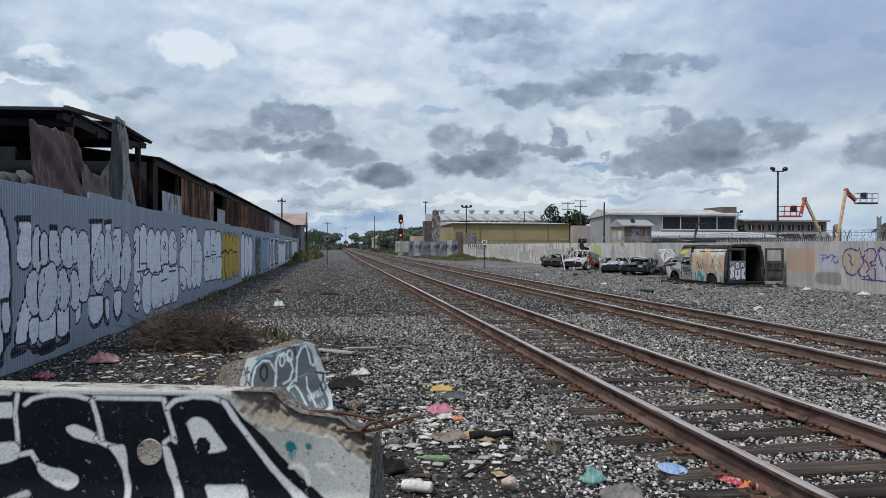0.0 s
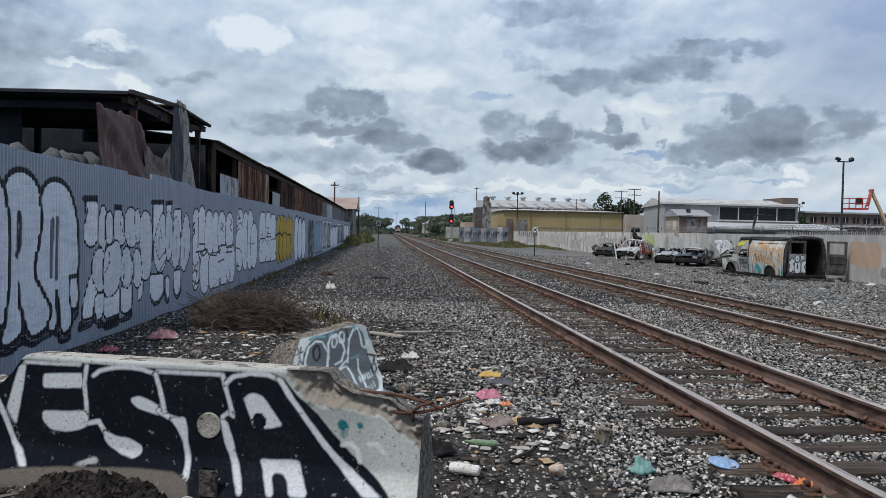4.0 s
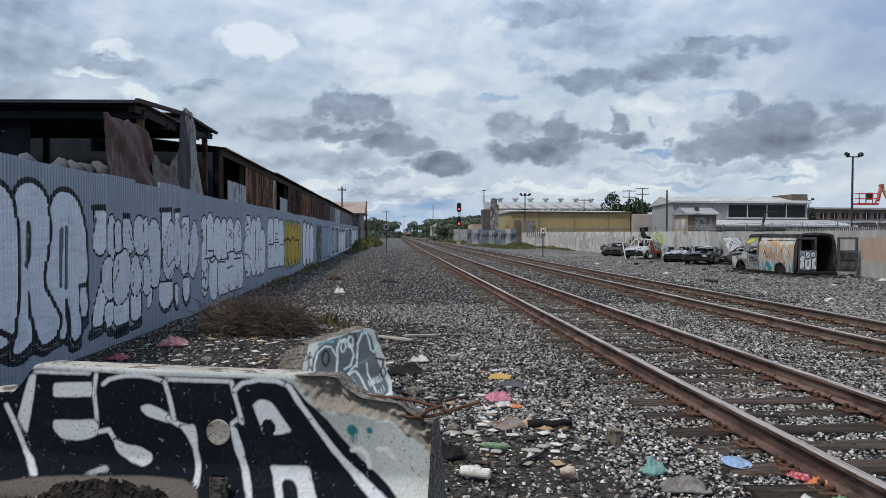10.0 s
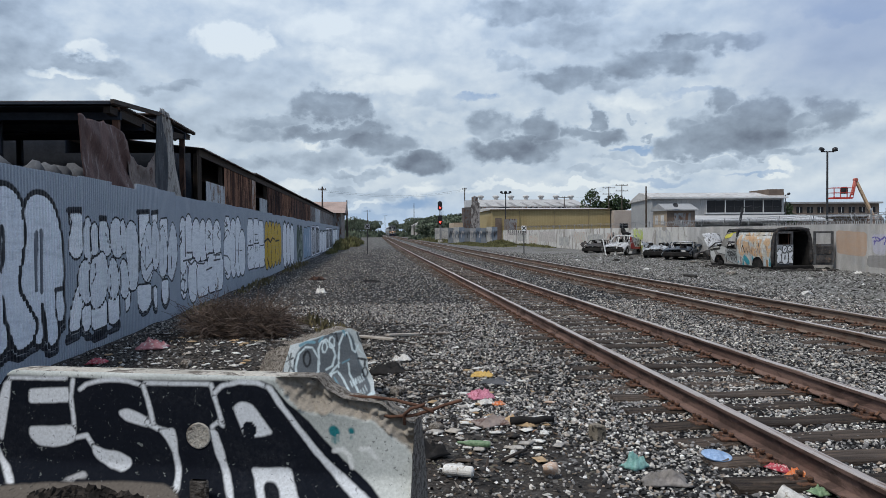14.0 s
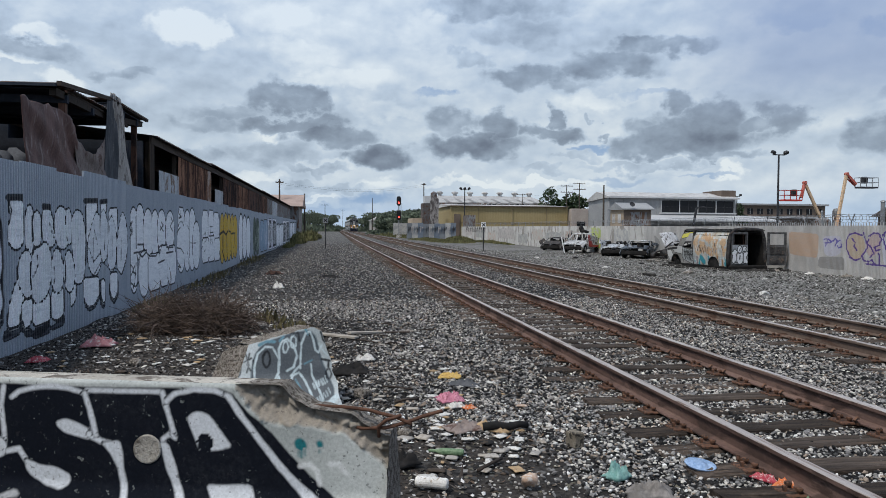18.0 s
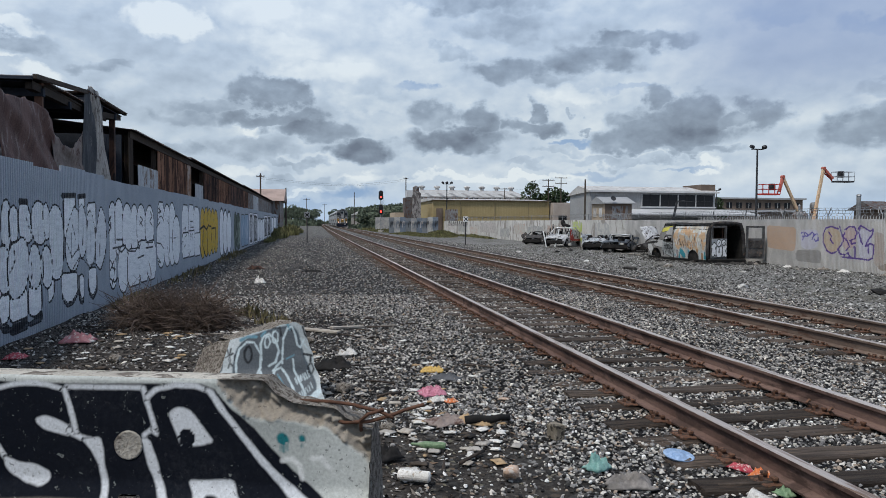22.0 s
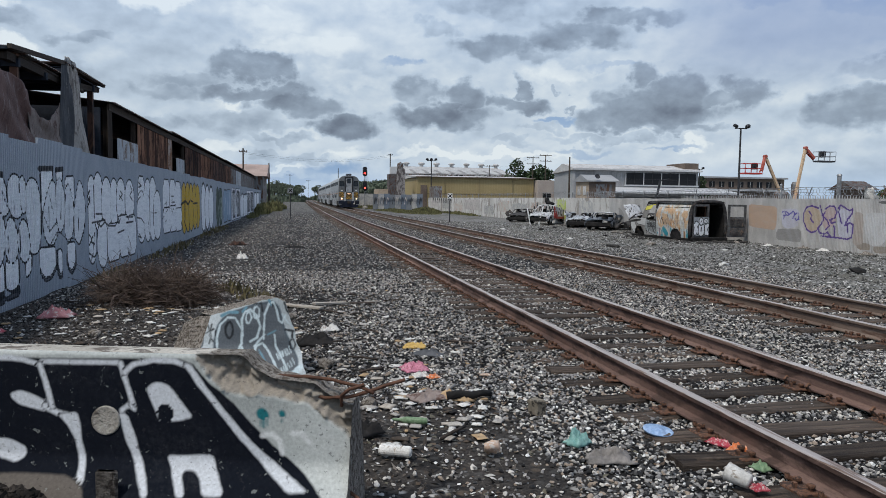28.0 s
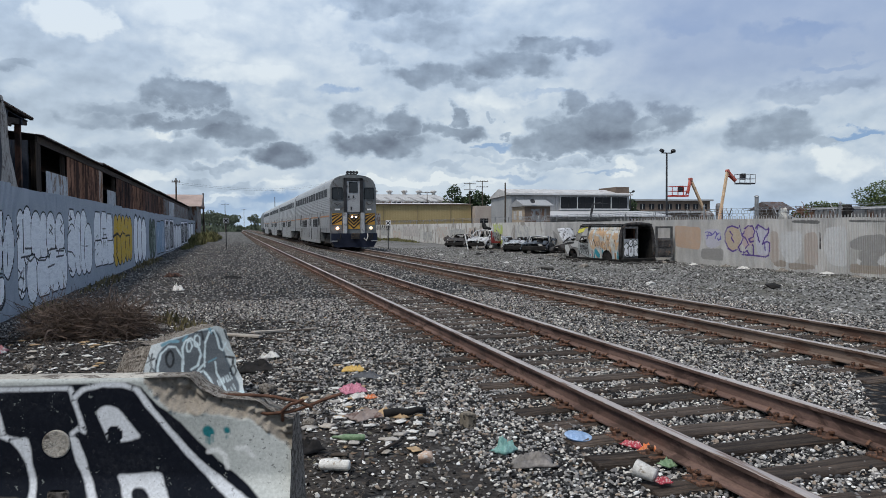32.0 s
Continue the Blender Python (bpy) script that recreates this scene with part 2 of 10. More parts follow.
def mat(name, c1, c2, scale=3.0, rough=0.8, metal=0.0, bump=0.3, fine=40.0, c3=None, amount=0.25, stretch=(1, 1, 1), vary=0.12, island=False, relief=0.006):
    """A surface of two tones at a coarse scale, with fine grain, patches of a third tone and relief."""
    m, b, g = shader(name)
    v = g.scaled(coords(g), stretch)
    if island:
        r = g.nt.nodes.new("ShaderNodeNewGeometry").outputs["Random Per Island"]
    else:
        r = g.nt.nodes.new("ShaderNodeObjectInfo").outputs["Random"]
    a = g.noise(v, scale, 6.0, 0.6, 0.2)
    f = g.noise(v, fine, 4.0, 0.65)
    col = g.mix(g.step(a, 0.32, 0.68), rgb(c1), rgb(c2))
    if c3:
        p = g.noise(v, scale * 2.3, 7.0, 0.65, 0.6)
        col = g.mix(g.step(p, 0.66 - amount * 0.6, 0.72 - amount * 0.45), col, rgb(c3))
    k = g.math("ADD", g.step(f, 0.25, 0.75, 0.82, 1.14), g.math("MULTIPLY", g.math("SUBTRACT", r, 0.5), 2 * vary))
    comb = g.nt.nodes.new("ShaderNodeCombineColor")
    for s in comb.inputs:
        g.put(s, k)
    col = g.mix(1.0, col, comb.outputs[0], "MULTIPLY")
    g.put(b.inputs["Base Color"], col)
    g.put(b.inputs["Roughness"], g.step(a, 0.3, 0.7, max(rough - 0.1, 0.02), min(rough + 0.1, 1)))
    b.inputs["Metallic"].default_value = metal
    if bump:
        g.put(b.inputs["Normal"], g.bump(g.math("ADD", f, g.math("MULTIPLY", a, 0.6)), bump, relief))
    return m


def glow(name, c, strength):
    m, b, g = shader(name)
    b.inputs["Base Color"].default_value = rgb(c)
    b.inputs["Emission Color"].default_value = rgb(c)
    b.inputs["Emission Strength"].default_value = strength
    return m


def glass(name, tint=(0.02, 0.025, 0.03), rough=0.06):
    m, b, g = shader(name)
    b.inputs["Base Color"].default_value = rgb(tint)
    b.inputs["Roughness"].default_value = rough
    b.inputs["Specular IOR Level"].default_value = 0.25
    return m


def painted(name, base, base2, fill_a, fill_b, line=(0.012, 0.012, 0.014), ring=0.05, rough=0.55, metal=0.0, wear=0.25, bump=0.15, stretch=(1, 1, 1), streak=0.30, fine=60.0, wobble=0.02, chips=0.0):
    """Bare surface carrying sprayed letters: the mesh brings for each corner the distance to the letters (fill) and to the strokes
    over them (stroke) and a tone (tone: 0 to 1 between the two paints)."""
    m, b, g = shader(name)
    v = g.scaled(coords(g), stretch)
    a = g.noise(v, 1.3, 6.0, 0.6, 0.3)
    f = g.noise(v, fine, 4.0, 0.6)
    bare = g.mix(g.step(a, 0.35, 0.68), rgb(base), rgb(base2))
    fill, stroke, tone = g.attr("fill").outputs["Fac"], g.attr("stroke").outputs["Fac"], g.attr("tone").outputs["Color"]
    edge = g.math("MULTIPLY", g.math("SUBTRACT", g.noise(v, 14.0, 3.0), 0.5), wobble)
    fill = g.math("ADD", fill, edge)
    paint = g.mix(g.step(g.noise(g.scaled(v, (1, 1, 7)), 2.4, 4.0, 0.6, 0.2), 0.42, 0.72, 0.0, streak), tone, rgb(base))
    col = g.mix(g.step(fill, -0.008, 0.008, 1.0, 0.0), g.mix(g.step(fill, ring - 0.012, ring + 0.012, 0.94, 0.0), bare, rgb(line)), paint)
    col = g.mix(g.step(g.math("ADD", stroke, edge), -0.008, 0.010, 0.95, 0.0), col, g.attr("ink").outputs["Color"])
    col = g.mix(g.step(g.noise(v, 9.0, 7.0, 0.7), 0.62, 0.75, 0.0, wear), col, bare)
    if chips:
        dust = g.math("MULTIPLY", g.step(g.noise(v, 2.2, 6.0, 0.65, 0.4), 0.42, 0.7), g.step(g.noise(v, 38.0, 4.0, 0.7), 0.35, 0.7, 0.0, 0.12))
        col = g.mix(dust, col, rgb((0.12, 0.125, 0.135)))
        col = g.mix(g.step(g.noise(v, 26.0, 5.0, 0.6), 0.645, 0.675, 0.0, chips), col, rgb(tuple(0.8 * c for c in base)))
        col = g.mix(g.step(g.noise(v, 34.0, 4.0, 0.6), 0.635, 0.66, 0.0, chips), col, rgb((0.03, 0.03, 0.035)))
    k = g.step(f, 0.25, 0.75, 0.84, 1.12)
    comb = g.nt.nodes.new("ShaderNodeCombineColor")
    for s in comb.inputs:
        g.put(s, k)
    g.put(b.inputs["Base Color"], g.mix(1.0, col, comb.outputs[0], "MULTIPLY"))
    b.inputs["Roughness"].default_value, b.inputs["Metallic"].default_value = rough, metal
    g.put(b.inputs["Normal"], g.bump(f, bump, 0.004))
    return m


def ground_material():
    m, b, g = shader("ground")
    v = coords(g)
    sep = g.nt.nodes.new("ShaderNodeSeparateXYZ")
    g.put(sep.inputs[0], v)
    x, y, z = sep.outputs
    cells = g.nt.nodes.new("ShaderNodeTexVoronoi")
    g.put(cells.inputs["Vector"], g.scaled(v, (1, 1, 0.2)))
    cells.inputs["Scale"].default_value = 12.0
    csep = g.nt.nodes.new("ShaderNodeSeparateColor")
    g.put(csep.inputs[0], cells.outputs["Color"])
    tone = csep.outputs[0]
    # darker up close: shade between the loose stones put into the colour
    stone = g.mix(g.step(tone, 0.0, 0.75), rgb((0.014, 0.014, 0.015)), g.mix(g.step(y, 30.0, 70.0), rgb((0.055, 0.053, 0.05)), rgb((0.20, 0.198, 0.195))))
    stone = g.mix(g.step(tone, 0.82, 0.95), stone, rgb((0.50, 0.49, 0.47)))
    stone = g.mix(g.step(csep.outputs[1], 0.86, 0.96, 0, 0.6), stone, rgb((0.22, 0.16, 0.11)))
    # cell rims near black, painting the shade in gaps between stones
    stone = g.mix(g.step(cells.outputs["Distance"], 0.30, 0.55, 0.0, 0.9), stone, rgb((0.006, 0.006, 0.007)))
    big = g.noise(v, 0.35, 6.0, 0.6, 0.5)
    fine = g.noise(v, 28.0, 6.0, 0.7)
    soil = g.mix(g.step(fine, 0.3, 0.7), rgb((0.016, 0.0135, 0.012)), rgb((0.07, 0.062, 0.055)))
    soil = g.mix(g.step(g.noise(v, 60.0, 2.0), 0.66, 0.74), soil, rgb((0.25, 0.24, 0.22)))
    # dark soil on the fence side, ballast under the tracks, pale crushed rock in the yard
    edge = g.math("ADD", x, g.math("MULTIPLY", g.math("SUBTRACT", big, 0.5), 6.0))
    edge = g.math("SUBTRACT", edge, g.math("MULTIPLY", g.step(y, 8.0, 26.0), -0.8))
    soilf = g.step(edge, -0.4, 1.4, 0.92, 0.0)
    soilf = g.math("MULTIPLY", soilf, g.step(g.math("ADD", y, g.math("MULTIPLY", big, 8.0)), 14.0, 30.0, 1.0, 0.45))
    near = g.math("MULTIPLY", g.step(g.noise(v, 1.4, 5.0, 0.6, 0.6), 0.32, 0.50), g.math("MULTIPLY", g.step(x, 1.3, 2.6, 1.0, 0.0), g.step(y, 5.5, 8.5, 0.95, 0.0)))
    soilf = g.math("MAXIMUM", soilf, near)
    col = g.mix(soilf, stone, soil)
    yard = g.step(g.math("ADD", x, g.math("MULTIPLY", big, 2.0)), 11.5, 13.5)
    pale = g.mix(g.step(g.noise(v, 6.0, 6.0, 0.7), 0.38, 0.66), rgb((0.12, 0.117, 0.11)), rgb((0.31, 0.305, 0.29)))
    pale = g.mix(g.step(g.noise(v, 0.8, 5.0, 0.6), 0.55, 0.68, 0, 0.6), pale, rgb((0.075, 0.066, 0.058)))
    col = g.mix(g.math("MULTIPLY", yard, 0.8), col, pale)
    patch = g.noise(g.scaled(v, (0.5, 0.16, 1.0)), 1.0, 7.0, 0.7, 0.5)
    col = g.mix(g.math("MULTIPLY", yard, g.step(patch, 0.46, 0.62, 0.0, 0.75)), col, g.mix(g.step(fine, 0.3, 0.7), rgb((0.05, 0.046, 0.038)), rgb((0.14, 0.13, 0.10))))
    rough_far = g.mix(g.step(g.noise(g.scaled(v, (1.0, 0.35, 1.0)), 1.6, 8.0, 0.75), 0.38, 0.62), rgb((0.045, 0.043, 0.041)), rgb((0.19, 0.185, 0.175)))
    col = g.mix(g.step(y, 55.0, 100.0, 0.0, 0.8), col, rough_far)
    g.put(b.inputs["Base Color"], col)
    b.inputs["Roughness"].default_value = 0.95
    h = g.math("ADD", g.math("MULTIPLY", g.step(cells.outputs["Distance"], 0.0, 0.6, 1.0, 0.0), g.math("SUBTRACT", 1.0, soilf)), g.math("MULTIPLY", fine, 0.5))
    g.put(b.inputs["Normal"], g.bump(h, 0.8, 0.03))
    return m


ground_material()


def stones_material(name, tones):
    m, b, g = shader(name)
    r = g.nt.nodes.new("ShaderNodeNewGeometry").outputs["Random Per Island"]
    ramp = g.nt.nodes.new("ShaderNodeValToRGB")
    ramp.color_ramp.interpolation = "CONSTANT"
    els = ramp.color_ramp.elements
    for i, (p, c) in enumerate(tones):
        e = els[i] if i < 2 else els.new(p)
        e.position, e.color = p, rgb(c)
    g.put(ramp.inputs[0], r)
    f = g.noise(coords(g), 55.0, 5.0, 0.7)
    col = g.mix(g.step(f, 0.35, 0.8, 0.0, 0.35), ramp.outputs[0], rgb((0.05, 0.047, 0.043)))
    g.put(b.inputs["Base Color"], col)
    b.inputs["Roughness"].default_value = 0.85
    g.put(b.inputs["Normal"], g.bump(f, 0.5, 0.006))
    return m


BALLAST = [(0, (0.014, 0.014, 0.015)), (0.15, (0.05, 0.05, 0.05)), (0.32, (0.233, 0.224, 0.216)), (0.48, (0.146, 0.141, 0.139)), (0.58, (0.372, 0.354, 0.325)),
           (0.7, (0.256, 0.207, 0.164)), (0.79, (0.186, 0.185, 0.184)), (0.87, (0.488, 0.464, 0.426)), (0.965, (0.745, 0.71, 0.641))]
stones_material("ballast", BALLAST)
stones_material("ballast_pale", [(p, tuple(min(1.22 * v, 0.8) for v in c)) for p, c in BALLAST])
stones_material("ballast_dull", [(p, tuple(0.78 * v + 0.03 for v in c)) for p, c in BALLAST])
stones_material("yard_stone", [(0.0, (0.045, 0.043, 0.04)), (0.22, (0.13, 0.127, 0.118)), (0.46, (0.24, 0.236, 0.222)), (0.66, (0.17, 0.165, 0.152)), (0.80, (0.36, 0.355, 0.34)), (0.94, (0.56, 0.55, 0.53))])
stones_material("soil_stones", [(0.0, (0.03, 0.027, 0.024)), (0.35, (0.06, 0.052, 0.045)), (0.65, (0.11, 0.10, 0.09)), (0.85, (0.20, 0.19, 0.175)), (0.95, (0.42, 0.41, 0.39))])
stones_material("chips", [(0.0, (0.02, 0.017, 0.015)), (0.35, (0.05, 0.04, 0.034)), (0.62, (0.10, 0.085, 0.072)), (0.8, (0.17, 0.15, 0.13)), (0.92, (0.30, 0.28, 0.25)), (0.98, (0.5, 0.49, 0.47))])
stones_material("rubbish", [(0.0, (0.42, 0.41, 0.38)), (0.10, (0.13, 0.12, 0.09)), (0.36, (0.08, 0.06, 0.045)), (0.55, (0.45, 0.43, 0.39)), (0.70, (0.16, 0.11, 0.075)), (0.82, (0.72, 0.71, 0.69)), (0.975, (0.30, 0.17, 0.10)), (0.993, (0.14, 0.22, 0.20))])

mat("rail_rust", (0.115, 0.070, 0.057), (0.18, 0.118, 0.098), 2.0, 0.8, 0.0, 0.3, 60, (0.075, 0.048, 0.04), 0.3, (1, 0.35, 1))
mat("rail_rust_pale", (0.115, 0.082, 0.066), (0.19, 0.142, 0.115), 2.0, 0.85, 0.0, 0.3, 60, (0.10, 0.06, 0.045), 0.25, (1, 0.35, 1))
mat("rail_top", (0.40, 0.345, 0.31), (0.52, 0.465, 0.43), 3.0, 0.38, 0.35, 0.08, 90, (0.22, 0.15, 0.11), 0.25, (4, 0.2, 1))
mat("tie_wood", (0.038, 0.029, 0.024), (0.125, 0.100, 0.082), 2.0, 0.9, 0, 0.9, 30, (0.14, 0.10, 0.075), 0.18, (0.5, 9, 9), 0.35, relief=0.02)
mat("plate_rust", (0.12, 0.062, 0.04), (0.21, 0.115, 0.075), 9, 0.85, 0.1, 0.4, 80, (0.05, 0.035, 0.03), 0.3)
mat("fence_far_grey", (0.17, 0.185, 0.20), (0.22, 0.235, 0.25), 1.0, 0.55, 0.2, 0.1, 50)
mat("concrete", (0.38, 0.355, 0.31), (0.55, 0.52, 0.46), 4, 0.92, 0, 0.8, 60, (0.16, 0.14, 0.12), 0.25, relief=0.02)
mat("concrete_dirty", (0.085, 0.075, 0.066), (0.19, 0.175, 0.16), 6, 0.95, 0, 1.0, 60, (0.04, 0.034, 0.03), 0.35, relief=0.04)
mat("concrete_broken", (0.24, 0.215, 0.185), (0.42, 0.385, 0.34), 14, 0.95, 0, 1.0, 70, (0.13, 0.11, 0.09), 0.3, relief=0.04)
mat("rust_iron", (0.20, 0.095, 0.058), (0.34, 0.19, 0.125), 1.3, 0.85, 0.1, 0.3, 40, (0.07, 0.04, 0.03), 0.35, (1, 1, 0.25), 0.3)
mat("rust_dark", (0.095, 0.050, 0.037), (0.18, 0.098, 0.070), 1.3, 0.85, 0.1, 0.3, 40, (0.03, 0.022, 0.02), 0.35, (1, 1, 0.25), 0.35)
mat("tin_grey", (0.17, 0.175, 0.18), (0.27, 0.275, 0.28), 1.5, 0.6, 0.3, 0.2, 40, (0.13, 0.075, 0.05), 0.3, (1, 1, 0.3), 0.2)
mat("tin_white", (0.42, 0.45, 0.48), (0.55, 0.58, 0.6), 2, 0.5, 0.1, 0.15, 40, (0.22, 0.15, 0.11), 0.2, (1, 1, 0.3))
mat("roof_tin", (0.09, 0.085, 0.085), (0.16, 0.15, 0.148), 1.2, 0.7, 0.3, 0.3, 30, (0.10, 0.055, 0.04), 0.3)
mat("dark_timber", (0.035, 0.028, 0.024), (0.075, 0.06, 0.05), 3, 0.85, 0, 0.5, 30, None, 0, (6, 6, 0.6), 0.3)
# near-black navy: the shade inside the sheds put into the colour
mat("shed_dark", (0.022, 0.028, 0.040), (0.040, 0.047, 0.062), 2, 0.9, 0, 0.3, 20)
mat("soil_dark", (0.010, 0.0085, 0.0075), (0.045, 0.038, 0.033), 9, 0.95, 0, 0.6, 60, island=True, vary=0.4)
mat("tarp_brown", (0.085, 0.05, 0.046), (0.165, 0.105, 0.095), 2.2, 0.7, 0, 0.6, 25, (0.24, 0.19, 0.18), 0.18, (1, 1.6, 0.35), relief=0.03)
mat("tarp_grey", (0.30, 0.28, 0.255), (0.42, 0.40, 0.37), 3, 0.75, 0, 0.6, 25, (0.18, 0.16, 0.145), 0.25, (1, 1, 0.4), relief=0.03)
mat("tarp_pale", (0.17, 0.135, 0.12), (0.26, 0.215, 0.195), 3, 0.7, 0, 0.6, 25, (0.10, 0.06, 0.05), 0.2, (1, 1, 0.5), relief=0.03)
mat("tin_rusty", (0.36, 0.31, 0.27), (0.45, 0.40, 0.35), 2, 0.7, 0.1, 0.2, 40, (0.22, 0.11, 0.06), 0.35, (1, 1, 0.3))
mat("tarp_slate", (0.06, 0.065, 0.072), (0.115, 0.12, 0.13), 3, 0.75, 0, 0.5, 25, None, 0, (1, 1, 0.5))
mat("twig", (0.055, 0.040, 0.032), (0.15, 0.112, 0.09), 8, 0.9, 0, 0.2, 60, island=True, vary=0.35)
mat("rebar", (0.085, 0.045, 0.032), (0.17, 0.09, 0.06), 20, 0.85, 0.2, 0.6, 140)
mat("yard_wall", (0.42, 0.41, 0.385), (0.56, 0.55, 0.53), 0.5, 0.9, 0, 0.3, 20, (0.27, 0.25, 0.23), 0.28, (1, 1, 0.4))
mat("spike_metal", (0.42, 0.41, 0.40), (0.55, 0.54, 0.52), 3, 0.5, 0.4, 0.1, 40)
mat("galv", (0.25, 0.255, 0.26), (0.36, 0.365, 0.37), 3, 0.45, 0.6, 0.1, 40)
mat("dark_steel", (0.03, 0.031, 0.034), (0.06, 0.06, 0.064), 3, 0.5, 0.4, 0.1, 40)
mat("black_paint", (0.012, 0.012, 0.014), (0.03, 0.03, 0.033), 3, 0.5, 0, 0.1, 40)
mat("white_paint", (0.68, 0.68, 0.67), (0.8, 0.8, 0.79), 3, 0.55, 0, 0.1, 40, (0.45, 0.42, 0.38), 0.12)
mat("burnt_metal", (0.018, 0.017, 0.018), (0.085, 0.082, 0.082), 3.5, 0.75, 0.2, 0.5, 30, (0.15, 0.11, 0.085), 0.18)
mat("burnt_black", (0.010, 0.010, 0.010), (0.03, 0.028, 0.027), 4, 0.9, 0, 0.5, 30)
mat("ash", (0.018, 0.017, 0.016), (0.075, 0.07, 0.065), 6, 0.95, 0, 0.8, 40, relief=0.03)
mat("wreck_white", (0.42, 0.425, 0.43), (0.62, 0.625, 0.63), 1.8, 0.5, 0, 0.2, 30, (0.06, 0.048, 0.04), 0.24)
mat("wreck_silver", (0.34, 0.36, 0.38), (0.50, 0.52, 0.54), 1.8, 0.4, 0.2, 0.1, 30, (0.035, 0.03, 0.028), 0.28)
mat("wreck_dark", (0.02, 0.026, 0.036), (0.06, 0.072, 0.09), 1.5, 0.35, 0.2, 0.1, 30, (0.25, 0.27, 0.29), 0.16)
mat("wreck_red", (0.32, 0.03, 0.03), (0.42, 0.05, 0.045), 2, 0.45, 0, 0.1, 30)
mat("tyre", (0.012, 0.012, 0.012), (0.028, 0.027, 0.026), 6, 0.9, 0, 0.4, 60)
mat("tan_siding", (0.33, 0.26, 0.13), (0.38, 0.305, 0.16), 0.4, 0.7, 0, 0.1, 12)
mat("tan_dark", (0.22, 0.175, 0.10), (0.27, 0.215, 0.125), 0.4, 0.7, 0, 0.1, 12)
mat("pale_roof", (0.40, 0.395, 0.385), (0.50, 0.495, 0.485), 0.4, 0.6, 0.0, 0.1, 10, (0.33, 0.31, 0.295), 0.25)
mat("grey_siding", (0.27, 0.275, 0.28), (0.34, 0.345, 0.35), 0.4, 0.65, 0.1, 0.1, 10, None, 0, (1, 1, 0.3))
mat("light_siding", (0.44, 0.445, 0.45), (0.53, 0.535, 0.54), 0.4, 0.65, 0.1, 0.1, 10)
mat("brown_siding", (0.13, 0.10, 0.082), (0.185, 0.145, 0.118), 0.6, 0.8, 0, 0.1, 10)
mat("red_roof", (0.29, 0.22, 0.19), (0.37, 0.285, 0.25), 0.6, 0.85, 0, 0.2, 10)
mat("stucco", (0.36, 0.34, 0.31), (0.45, 0.43, 0.40), 0.6, 0.85, 0, 0.1, 10)
mat("leaves", (0.045, 0.070, 0.026), (0.095, 0.125, 0.045), 0.6, 0.7, 0, 0, 10, island=True, vary=0.5)
mat("leaves_dark", (0.02, 0.034, 0.016), (0.042, 0.064, 0.028), 0.6, 0.7, 0, 0, 10, island=True, vary=0.5)
mat("weeds", (0.085, 0.088, 0.036), (0.165, 0.155, 0.075), 0.6, 0.9, 0, 0, 10, island=True, vary=0.5)
# paler, greyer green: aerial haze put into the leaf colour
mat("leaves_far", (0.075, 0.098, 0.068), (0.125, 0.148, 0.105), 0.6, 0.8, 0, 0, 10, island=True, vary=0.35)
mat("bark", (0.05, 0.04, 0.032), (0.10, 0.08, 0.065), 5, 0.9, 0, 0.5, 30, None, 0, (1, 1, 0.2))
mat("pole_wood", (0.055, 0.045, 0.038), (0.10, 0.082, 0.068), 3, 0.9, 0, 0.3, 30, None, 0, (3, 3, 0.3))
mat("lift_orange", (0.40, 0.10, 0.075), (0.48, 0.15, 0.115), 1.5, 0.5, 0, 0.1, 30, (0.30, 0.12, 0.09), 0.15)
mat("lift_cream", (0.50, 0.35, 0.22), (0.58, 0.43, 0.29), 1.5, 0.5, 0, 0.1, 30, (0.38, 0.28, 0.18), 0.15)
mat("lift_red", (0.36, 0.03, 0.025), (0.46, 0.06, 0.045), 1.5, 0.5, 0, 0.1, 30)
mat("train_steel", (0.36, 0.365, 0.37), (0.46, 0.465, 0.47), 0.8, 0.42, 0.45, 0.05, 20, (0.21, 0.205, 0.20), 0.2)
mat("train_grey", (0.135, 0.145, 0.15), (0.19, 0.20, 0.205), 1, 0.5, 0.2, 0.05, 20, (0.11, 0.105, 0.10), 0.2)
mat("train_roof", (0.42, 0.425, 0.43), (0.50, 0.505, 0.51), 1, 0.5, 0.3, 0.05, 20)
mat("train_blue", (0.010, 0.013, 0.024), (0.016, 0.02, 0.036), 1, 0.5, 0.1, 0.05, 20)
mat("train_orange", (0.42, 0.20, 0.09), (0.48, 0.25, 0.12), 1, 0.5, 0, 0.05, 20)
mat("hazard_yellow", (0.40, 0.22, 0.04), (0.48, 0.28, 0.06), 2, 0.5, 0, 0.05, 20)
mat("underframe", (0.02, 0.02, 0.021), (0.05, 0.046, 0.042), 3, 0.85, 0.1, 0.4, 30, (0.08, 0.055, 0.04), 0.2)
glass("window_glass")
glass("train_window", (0.012, 0.014, 0.017), 0.45)
MATS["train_window"].node_tree.nodes["Principled BSDF"].inputs["Specular IOR Level"].default_value = 0.06
glass("dark_window", (0.012, 0.013, 0.015), 0.5)
glow("headlight", (1.0, 0.60, 0.33), 3.2)
glow("ditch_light", (1.0, 0.54, 0.30), 3.4)
glow("ditch_light_dim", (1.0, 0.80, 0.52), 1.1)
glow("signal_red", (1.0, 0.04, 0.03), 6.0)
mat("pink", (0.46, 0.17, 0.24), (0.60, 0.27, 0.35), 20, 0.75, 0, 0.3, 80, (0.32, 0.1, 0.13), 0.25)
